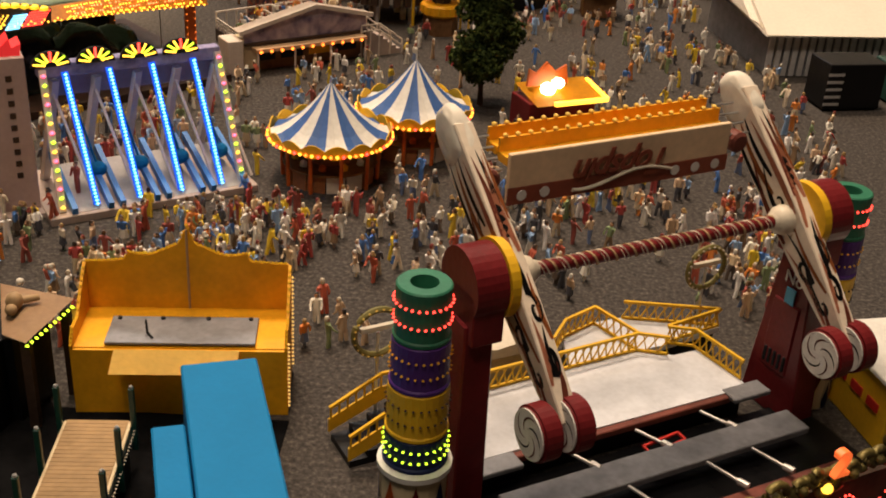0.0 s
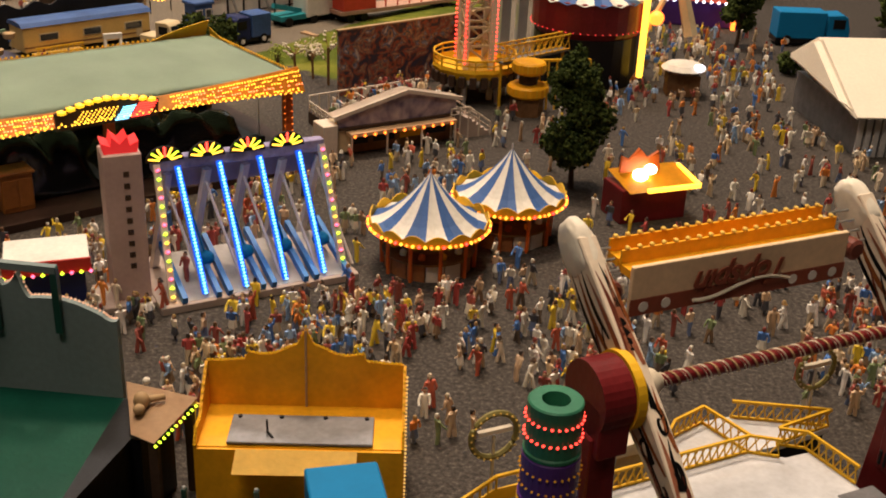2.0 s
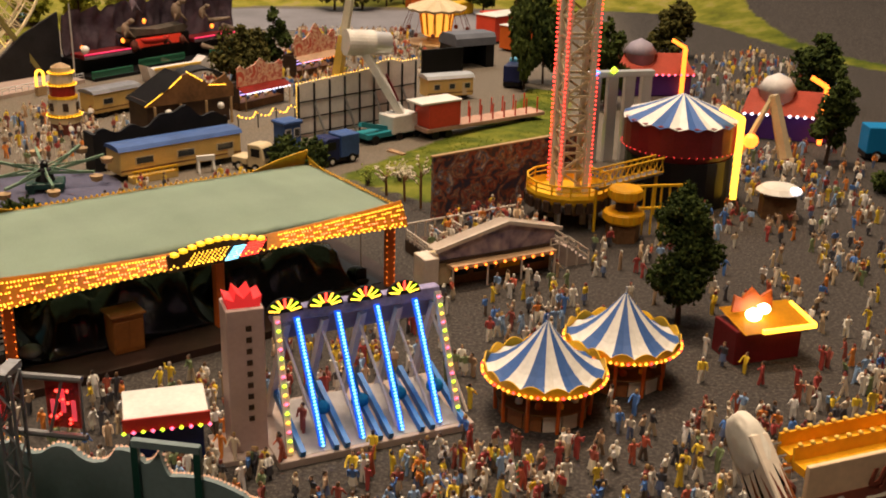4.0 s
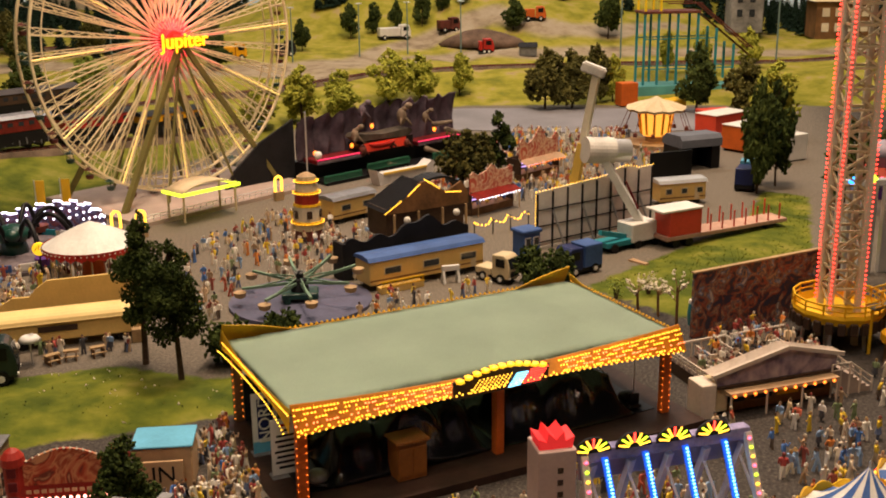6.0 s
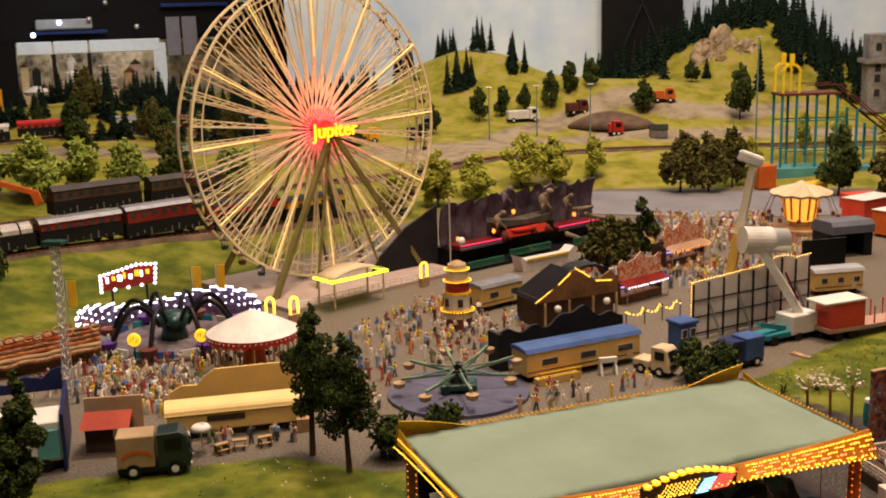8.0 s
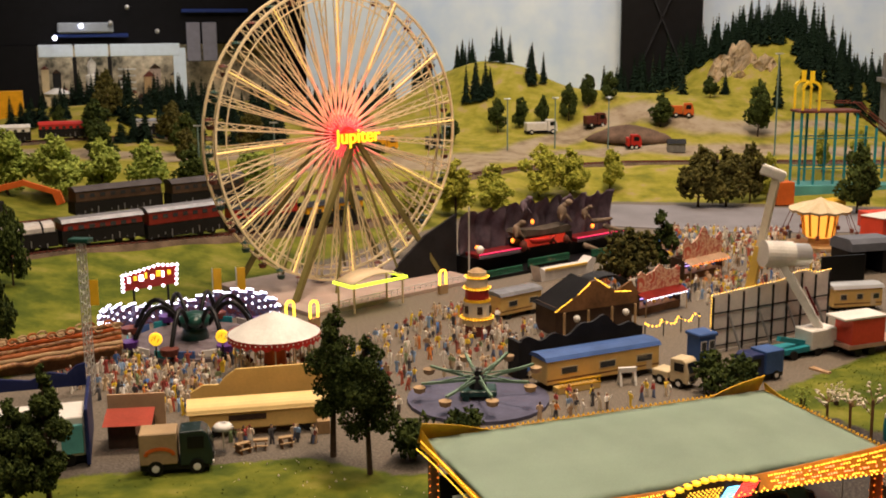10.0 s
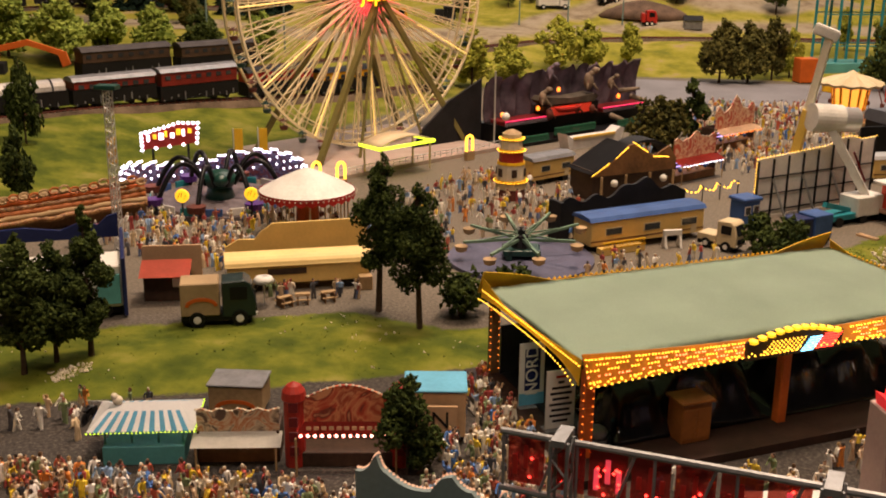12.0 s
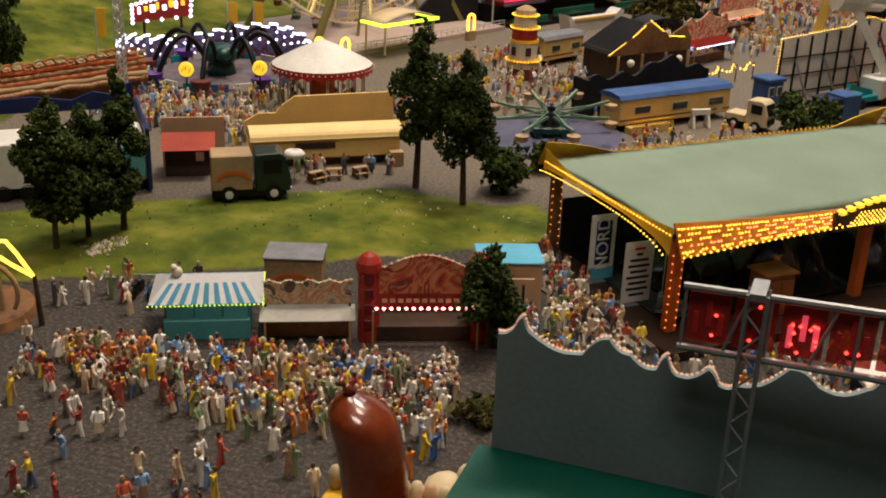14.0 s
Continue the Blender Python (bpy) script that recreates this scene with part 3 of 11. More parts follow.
    part("crest_sign", bm, M["dwood"], t, "arched crest sign with coloured lamps")
    for k in range(11):
        f = k / 10
        bm = bmesh.new()
        ball(bm, (-3.5 + 6.0 * f, -D - 0.95, 6.75 + 0.5 * math.sin(math.pi * f)), 0.34, 1, 0.6)
        part("lamp_petal", bm, Y_PETAL, t, "yellow lit petal of the crest")
    for x0, x1, z0, z1, m2, nm in ((-2.9, -0.3, 5.8, 6.7, Y_GLOW, "lamp_panel"), (-0.1, 0.8, 5.7, 6.6, C_GLOW, "lamp_panel"), (0.95, 2.3, 5.75, 6.7, R_GLOW, "lamp_panel")):
        bulbs([(x0 + (x1 - x0) * (i + .5) / 9 + 0.12 * j, -D - 1.06, z0 + (z1 - z0) * (j + .5) / 6) for i in range(9) for j in range(6)], 0.07, m2, t, nm)
    # posts with spirals of bulbs
    for px, py in ((-L + 0.7, -D + 0.4), (0, -D + 0.4), (L - 0.7, -D + 0.4), (-L + 0.7, D - 0.4), (0, D - 0.4), (L - 0.7, D - 0.4)):
        bm = bmesh.new()
        box(bm, px - 0.32, py - 0.32, 0.5, px + 0.32, py + 0.32, 5.9, 0.06)
        pst = part("post", bm, M["orange"] if py < 0 else M["wood"], t)
        if px != 0:
            pts = []
            for i in range(40):
                f, side4 = i / 40, i % 4
                off = [(-0.35, -0.2), (0.2, -0.35), (0.35, 0.2), (-0.2, 0.35)][side4]
                pts.append((px + off[0], py + off[1], 0.8 + 4.8 * f))
            bulbs(pts, 0.05, O_GLOW, pst)
    # back wall panel and covered cars
    bm = bmesh.new()
    box(bm, -L + 1, D - 0.9, 0.5, L - 1, D - 0.75, 4.0)
    part("back_panel", bm, M["dark"], t)
    return t


def covered_car(bx, by, rot, seed):
    rng = np.random.default_rng(seed)
    t = thing("bumper_car", bx, by, 0.62, rot, "glossy black bumper car standing on the dark track", "bumper car", "bumper cars")
    bm = bmesh.new()
    box(bm, -1.1, -0.6, 0.05, 1.1, 0.6, 0.35, 0.16)
    part("bumper", bm, M["black"], t)
    bm = bmesh.new()
    ball(bm, (0.15, 0, 0.55), 0.75, 2, 0.62)
    box(bm, -0.9, -0.42, 0.3, -0.55, 0.42, 1.15, 0.1)
    part("body", bm, M["black"] if seed % 3 else M["grey"], t, smooth=True)
    bm = bmesh.new()
    rod(bm, (-0.7, 0, 0.9), (-0.7, 0, 4.2), 0.04)
    part("pole", bm, M["steel"], t)
    return t


Y_PETAL = glow("yellow_lit_petal", (1.0, 0.60, 0.02), 1.1)
M["stage_brown"] = mat("dark_brown_stage", (0.042, 0.020, 0.013), 0.6, var=0.25, grain=300)
M["fascia_orange"] = mat("burnt_orange_fascia", (0.55, 0.20, 0.012), 0.5, var=0.2)
bumper_hall()
for i in range(3):
    lx, ly = (-12.2, 9.0, 12.0)[i], (-5.0, 4.0, -4.5)[i]
    a = radians(41.0)
    covered_car(-31.2 + lx * math.cos(a) - ly * math.sin(a), 73.4 + lx * math.sin(a) + ly * math.cos(a), i * 61 % 360, i)


def tarpaulin():
    """Shiny black film thrown over the parked cars under the roof."""
    t = thing("black_tarpaulin", -31.2, 73.4, 0.62, 41.0, "glossy black plastic film draped over parked bumper cars", "tarpaulin")
    for x0, x1, humps in ((-11.4, -0.4, ((-9.0, -3.6, 2.6), (-5.6, -4.2, 3.6), (-2.6, -3.4, 3.2), (-6.5, 1.0, 2.6))), (0.4, 11.4, ((2.6, -3.8, 3.6), (6.2, -4.2, 3.2), (9.2, -3.2, 2.4), (5.0, 1.0, 2.7)))):
        bm = bmesh.new()
        nx, ny = 60, 44
        grid = []
        for j in range(ny + 1):
            row = []
            for i in range(nx + 1):
                x, y = x0 + (x1 - x0) * i / nx, -6.2 + 9.4 * j / ny
                e = min(1.0, min(i, nx - i) / 5, min(j, ny - j) / 5)
                h = max(c * math.exp(-(((x - a) / 2.6) ** 2 + ((y - b) / 2.0) ** 2) ** 1.3) for a, b, c in humps)
                fold = 0.20 * noise.noise((x * 0.9, y * 1.3, 2.0)) + 0.26 * abs(noise.noise((x * 1.1 + y, y * 1.2 - x, 7.0)))
                row.append(bm.verts.new((x, y, 0.06 + e * (0.45 + h + fold))))
            grid.append(row)
        for j in range(ny):
            for i in range(nx):
                bm.faces.new((grid[j][i], grid[j][i + 1], grid[j + 1][i + 1], grid[j + 1][i]))
        bmesh.ops.solidify(bm, geom=bm.faces[:], thickness=0.04)
        part("film_sheet", bm, M["film"], t, smooth=True)


M["film"] = mat("glossy_black_film", (0.014, 0.014, 0.016), 0.24, var=0.1, bump=0.1, coat=1.0)
tarpaulin()


def cash_box():
    t = thing("cash_cabinet", -31.9, 64.2, 0.56, 41, "orange-brown cabinet standing under the canopy", "cabinet")
    bm = bmesh.new()
    box(bm, -1.0, -0.8, 0, 1.0, 0.8, 2.5, 0.06)
    part("body", bm, M["ochre_brown"], t)
    bm = bmesh.new()
    box(bm, -1.15, -0.95, 2.5, 1.15, 0.95, 2.68, 0.05)
    part("top", bm, M["ochre_brown"], t)
    for x in (-0.95, 0.05):
        bm = bmesh.new()
        box(bm, x, -0.86, 0.3, x + 0.9, -0.8, 2.2, 0.02)
        part("door", bm, M["ochre_brown"], t)


M["ochre_brown"] = mat("orange_brown_paint", (0.30, 0.105, 0.022), 0.5, var=0.15)
cash_box()

# ---- the giant wheel ----


def giant_wheel():
    R = 19.5
    t = thing("ferris_wheel_ride", -84.5, 136.0, 0, 62, "pale yellow giant wheel with glowing spokes and a lit name sign", "ferris wheel")
    HZ = 20.3
    # in the wheel's own plan: x along the wheel, y from front (minus) to back
    N = 36
    for side, y in ((0, -1.55), (1, 1.55)):
        bm = bmesh.new()
        for r in (R, R - 1.5):
            for i in range(72):
                a, b = 2 * math.pi * i / 72, 2 * math.pi * (i + 1) / 72
                beam(bm, (r * math.cos(a), y, HZ + r * math.sin(a)), (r * math.cos(b), y, HZ + r * math.sin(b)), 0.30 if r == R else 0.15)
        part("rim", bm, M["spoke"], t)
        for i in range(N):
            a = 2 * math.pi * (i + 0.25) / N
            bm = bmesh.new()
            hx, hzz = 1.6 * math.cos(a), HZ + 1.6 * math.sin(a)
            ex, ez = R * math.cos(a), HZ + R * math.sin(a)
            s = 0.46
            nx, nz = -math.sin(a), math.cos(a)
            y2 = y * 0.82 + (0.35 if y < 0 else -0.35)
            beam(bm, (hx, y * 0.55, hzz), (ex - nx * s, y, ez - nz * s), 0.15)
            beam(bm, (hx, y * 0.55, hzz), (ex + nx * s, y, ez + nz * s), 0.15)
            for k in range(9):
                f0, f1 = (k + 1) / 10, (k + 2) / 10
                sg = 1 if k % 2 else -1
                p0 = Vector((hx, y * 0.55, hzz)).lerp(Vector((ex + nx * s * sg, y, ez + nz * s * sg)), f0)
                p1 = Vector((hx, y * 0.55, hzz)).lerp(Vector((ex - nx * s * sg, y, ez - nz * s * sg)), f1)
                beam(bm, p0, p1, 0.09)
            sp = part("spoke", bm, M["spoke"], t)
            if side == 0:
                p0, p1 = Vector((hx, y * 0.55 - 0.14, hzz)), Vector((ex, y - 0.14, ez))
                bm = bmesh.new()
                rod(bm, p0, p0.lerp(p1, 0.24 if i % 3 else 0.42), 0.085, 0.03, 5)
                part("lit_tube", bm, PINK_SOFT, sp, "glowing pink tube")
                if i % 3 == 0:
                    bm = bmesh.new()
                    rod(bm, p0.lerp(p1, 0.45), p1, 0.08, 0.12, 5)
                    part("lit_tube", bm, Y_SOFT, sp, "glowing yellow tube")
    bm = bmesh.new()
    for i in range(N):
        a = 2 * math.pi * i / N
        beam(bm, (R * math.cos(a), -1.55, HZ + R * math.sin(a)), (R * math.cos(a), 1.55, HZ + R * math.sin(a)), 0.12)
    part("cross_bar", bm, M["spoke"], t, kind="stuff")
    bm = bmesh.new()
    for y in (-2.0, 2.0):
        lathe_y(bm, 0, HZ, [(0.2, y - 0.7), (1.25, y - 0.5), (1.35, y + 0.2), (0.2, y + 0.4)], 24)
    lathe_y(bm, 0, HZ, [(0.8, -4.2), (0.8, 4.2)], 16)
    part("hub", bm, M["red"], t, "red hub drum")
    bm = bmesh.new()
    for i in range(36):
        a = 2 * math.pi * i / 36
        beam(bm, (1.3 * math.cos(a), -2.35, HZ + 1.3 * math.sin(a)), (2.9 * math.cos(a), -2.1, HZ + 2.9 * math.sin(a)), 0.13)
    part("hub_ray", bm, glow("deep_red_tube", (1.0, 0.06, 0.07), 0.9), t, "ring of glowing red tubes round the hub", "stuff")
    d = bpy.data.lights.new("hub_lamp", "POINT")
    d.energy, d.color, d.shadow_soft_size = 0.2, (1.0, 0.25, 0.2), 0.01
    lp = new("hub_lamp", d)
    lp.parent = t
    lp.matrix_basis = pose(0, -0.055, HZ * C + 0.03)
    bm = bmesh.new()
    box(bm, -2.9, -4.5, HZ - 0.6, 2.9, -4.3, HZ + 0.6)
    sg = part("name_board", bm, M["deep_yellow"], t)
    writing("Jupiter", 2.7, sg, Matrix.Translation((0, -4.62, HZ + 0.1)) @ FRONT, glow("sign_yellow", (1.0, 0.5, 0.01), 2.2), 0.08)
    # cabins hang from the rim
    for i in range(N):
        a = 2 * math.pi * i / N
        cx, cz = R * math.cos(a), HZ + R * math.sin(a)
        bm = bmesh.new()
        lathe(bm, [(0.1, cz - 1.45), (0.42, cz - 1.4), (0.55, cz - 0.95), (0.5, cz - 0.9)], 10, cx, 0)
        lathe(bm, [(0.75, cz - 0.22), (0.06, cz + 0.12)], 10, cx, 0)
        for q in range(3):
            rod(bm, (cx + 0.45 * math.cos(2.1 * q), 0.45 * math.sin(2.1 * q), cz - 0.95), (cx + 0.45 * math.cos(2.1 * q), 0.45 * math.sin(2.1 * q), cz - 0.2), 0.04, seg=4)
        part("cabin", bm, M["rust"] if i % 2 else M["dgreen"], t)
    for y in (-6.8, 6.8):
        for s in (-1, 1):
            bm = bmesh.new()
            beam(bm, (0, y * 0.55, HZ), (s * 12.5, y, 0), 0.75, 0.6)
            part("leg", bm, M["olive"], t)
        for s in (-0.45, 0.45):
            bm = bmesh.new()
            beam(bm, (0, y * 0.5, HZ - 0.6), (s * 12.5, y * 0.95, 0), 0.3)
            part("brace", bm, M["olive"], t)
    bm = bmesh.new()
    slab(bm, [(-14, -13), (14, -13), (14, 9), (-14, 9)], 0.5, "z", 0)
    part("platform", bm, M["pink_grey"], t)
    bm = bmesh.new()
    for i in range(30):
        x = -14 + 28 * i / 29
        rod(bm, (x, -12.8, 0.5), (x, -12.8, 1.3), 0.05, seg=4)
    rod(bm, (-14, -12.8, 1.3), (14, -12.8, 1.3), 0.06, seg=4)
    rod(bm, (-14, -12.8, 0.95), (14, -12.8, 0.95), 0.05, seg=4)
    part("railing", bm, M["silver"], t)
    return t


def lathe_y(bm, cx, cz, prof, seg=20):
    """A turned form whose axis runs along y; prof holds (radius, y)."""
    rings = []
    for r, y in prof:
        rings.append([bm.verts.new((cx + r * math.cos(6.2832 * i / seg), y, cz + r * math.sin(6.2832 * i / seg))) for i in range(seg)])
    for p, q in zip(rings, rings[1:]):
        for i in range(seg):
            bm.faces.new((p[i], p[(i + 1) % seg], q[(i + 1) % seg], q[i]))
    bm.faces.new(rings[0])
    bm.faces.new(rings[-1][::-1])
    return bm


PINK_SOFT = glow("pink_hub_tube", (1.0, 0.26, 0.22), 0.55)
Y_SOFT = glow("soft_yellow_tube", (1.0, 0.70, 0.22), 0.7)
giant_wheel()

# ---- front of the square: the looping swing ride ----


def swirl_disc(name, x, y, z, r, parent, face=-1):
    """A counterweight wheel on an axle along x, with a spiral face."""
    bm = bmesh.new()
    q = bmesh.ops.create_cone(bm, cap_ends=True, segments=28, radius1=r, radius2=r, depth=0.75)
    bmesh.ops.bevel(bm, geom=[e for e in bm.edges if e.calc_face_angle(0) > 1], offset=0.08, segments=2, affect="EDGES")
    bmesh.ops.transform(bm, matrix=pose(x, y, z, 0, 90, 0), verts=bm.verts[:])
    d = part(name, bm, M["maroon"], parent, smooth=False)
    bm = bmesh.new()
    q = bmesh.ops.create_cone(bm, cap_ends=True, segments=28, radius1=r * 0.9, radius2=r * 0.9, depth=0.06)
    bmesh.ops.transform(bm, matrix=pose(x + face * 0.40, y, z, 0, 90, 0), verts=bm.verts[:])
    part("face_plate", bm, M["white"], d)
    for k in range(5):
        bm = bmesh.new()
        pts_a, pts_b = [], []
        for i in range(11):
            f = i / 10
            a = k * 1.2566 + f * 2.2
            rr = r * (0.12 + 0.74 * f)
            wd = 0.11 * r * math.sin(math.pi * min(1, f * 0.92 + 0.08)) + 0.01
            pts_a.append((rr * math.cos(a), rr * math.sin(a)))
            pts_b.append(((rr + wd) * math.cos(a + 0.12), (rr + wd) * math.sin(a + 0.12)))
        va = [bm.verts.new((x + face * 0.445, y + p, z + q2)) for p, q2 in pts_a]
        vb = [bm.verts.new((x + face * 0.445, y + p, z + q2)) for p, q2 in pts_b]
        for i in range(10):
            bm.faces.new((va[i], va[i + 1], vb[i + 1], vb[i]))
        bmesh.ops.solidify(bm, geom=bm.faces[:], thickness=0.02)
        part("spiral_stripe", bm, M["black"] if k % 2 else M["rust"], d)
    return d


def drum_stack(x, y, parent, seed, drop=0.0):
    """A pillar of stacked painted drums ringed with bulbs."""
    rows = [(8.75, 10.6, 0.88, "green", R_GLOW), (7.05, 8.72, 0.94, "purple", M["deep_yellow"]), (5.3, 7.02, 1.0, "yellow", M["dwood"]), (4.1, 5.27, 1.04, "navy", G_GLOW)]
    for z0, z1, r, c, gl in rows:
        z0, z1 = z0 + drop, z1 + drop
        bm = bmesh.new()
        prof = [(r + 0.05, z0), (r + 0.05, z0 + 0.1), (r, z0 + 0.15), (r, z1 - 0.05), (r - 0.05, z1)]
        if c == "green":
            prof += [(0.45, z1), (0.42, z1 - 0.5), (0.1, z1 - 0.55)]
        lathe(bm, prof, 28, x, y)
        d = part("drum", bm, M[c], parent)
        for zz in (z0 + (z1 - z0) * 0.36, z0 + (z1 - z0) * 0.7):
            pts = [(x + (r + 0.04) * math.cos(6.2832 * i / 26), y + (r + 0.04) * math.sin(6.2832 * i / 26), zz) for i in range(26)]
            bulbs(pts, 0.058, gl, d)
    bm = bmesh.new()
    lathe(bm, [(1.05, 3.75 + drop), (1.25, 3.8 + drop), (1.25, 4.0 + drop), (1.05, 4.1 + drop)], 28, x, y)
    part("flange", bm, M["white"], parent)
    bm = bmesh.new()
    lathe(bm, [(1.12, 0.0), (1.12, 3.75 + drop)], 16, x, y)
    p = part("pillar_base", bm, M["cream"], parent, "harlequin-patterned base")
    for i in range(16):
        for j in range(2):
            a = 6.2832 * (i + 0.5 * j) / 16
            if (i + j) % 2 == 0:
                continue
            bm = bmesh.new()
            zc, h, wd = 2.7 - 1.5 * j + drop, 0.95, 0.21
            vs = [bm.verts.new((x + 1.16 * math.cos(a + da), y + 1.16 * math.sin(a + da), zz)) for da, zz in ((0, zc - h), (wd, zc), (0, zc + h), (-wd, zc))]
            bm.faces.new(vs)
            bmesh.ops.solidify(bm, geom=bm.faces[:], thickness=0.02)
            part("diamond", bm, [M["orange"], M["navy"], M["maroon"]][(i + j) % 3], p)


def lattice_rail(bm, pts, h0, h1, n):
    """A fence with leaning bars between a foot and a top rail along pts."""
    for a, b in zip(pts, pts[1:]):
        a, b = Vector(a), Vector(b)
        up0, up1 = Vector((0, 0, h0)), Vector((0, 0, h1))
        beam(bm, a + up0, b + up0, 0.1)
        beam(bm, a + up1, b + up1, 0.12)
        k = max(2, int((b - a).length * n))
        for i in range(k):
            p, q = a.lerp(b, i / k), a.lerp(b, (i + 1) / k)
            beam(bm, p + up0, q + up1, 0.05)
            beam(bm, q + up0, q.lerp(p, 0.5) + up1, 0.05)


M["ochre_red"] = mat("ochre_red_paint", (0.42, 0.13, 0.035), 0.5, var=0.1)


def arm_width(f):
    """Half width of a swing arm, f running from the counterweight to the joint cap."""
    return 0.40 + 0.42 * math.sin(math.pi * 0.62 * min(1, f / 0.72))


def scroll_strip(bot, top, e, face, pts):
    """A flat painted stroke on an arm's side (face -1 or 1) or upper edge (face 0); pts hold (share of length, share of half width, stroke)."""
    bm = bmesh.new()
    va, vb = [], []
    L = (top - bot).length
    for i, (f, lat, w) in enumerate(pts):
        f0, l0, _ = pts[max(0, i - 1)]
        f1, l1, _ = pts[min(len(pts) - 1, i + 1)]
        half = arm_width(f) if face else 0.36
        run = Vector(((f1 - f0) * L, (l1 - l0) * half))
        run = run.normalized() if run.length else Vector((1, 0))
        across = e if face else Vector((1, 0, 0))
        c = bot.lerp(top, f) + across * lat * half + (Vector((face * 0.372, 0, 0)) if face else -e * (arm_width(f) + 0.012))
        side = (across * run.x - (top - bot).normalized() * run.y) * (w + 0.004)
        va.append(bm.verts.new(c - side))
        vb.append(bm.verts.new(c + side))
    for i in range(len(pts) - 1):
        bm.faces.new((va[i], va[i + 1], vb[i + 1], vb[i]))
    bmesh.ops.solidify(bm, geom=bm.faces[:], thickness=0.012)
    return bm


def curl(f, lat, r, turns, tail, flip):
    """A volute that unwinds into a long tail towards the joint."""
    pts = []
    for i in range(22):
        g = i / 21
        a = flip * (g * turns * 6.2832 + 1.2)
        q = r * (0.18 + 0.82 * g)
        pts.append((f + q * math.sin(a) / 10.6, lat + q * math.cos(a), 0.035 + 0.075 * g))
    f1, l1, _ = pts[-1]
    for i in range(1, 9):
        g = i / 8
        pts.append((f1 + tail * g, l1 + (-l1 * 0.7 - 0.25 * flip) * g + 0.12 * flip * math.sin(3.1 * g), 0.11 * (1 - g) ** 0.8 + 0.006))
    return pts


def flame(f, run, l0, l1, w, bend):
    return [(f + run * g, l0 + (l1 - l0) * g + bend * math.sin(math.pi * g), w * math.sin(math.pi * min(1, 0.12 + 0.88 * g) ** 0.8) + 0.004) for g in (i / 10 for i in range(11))]


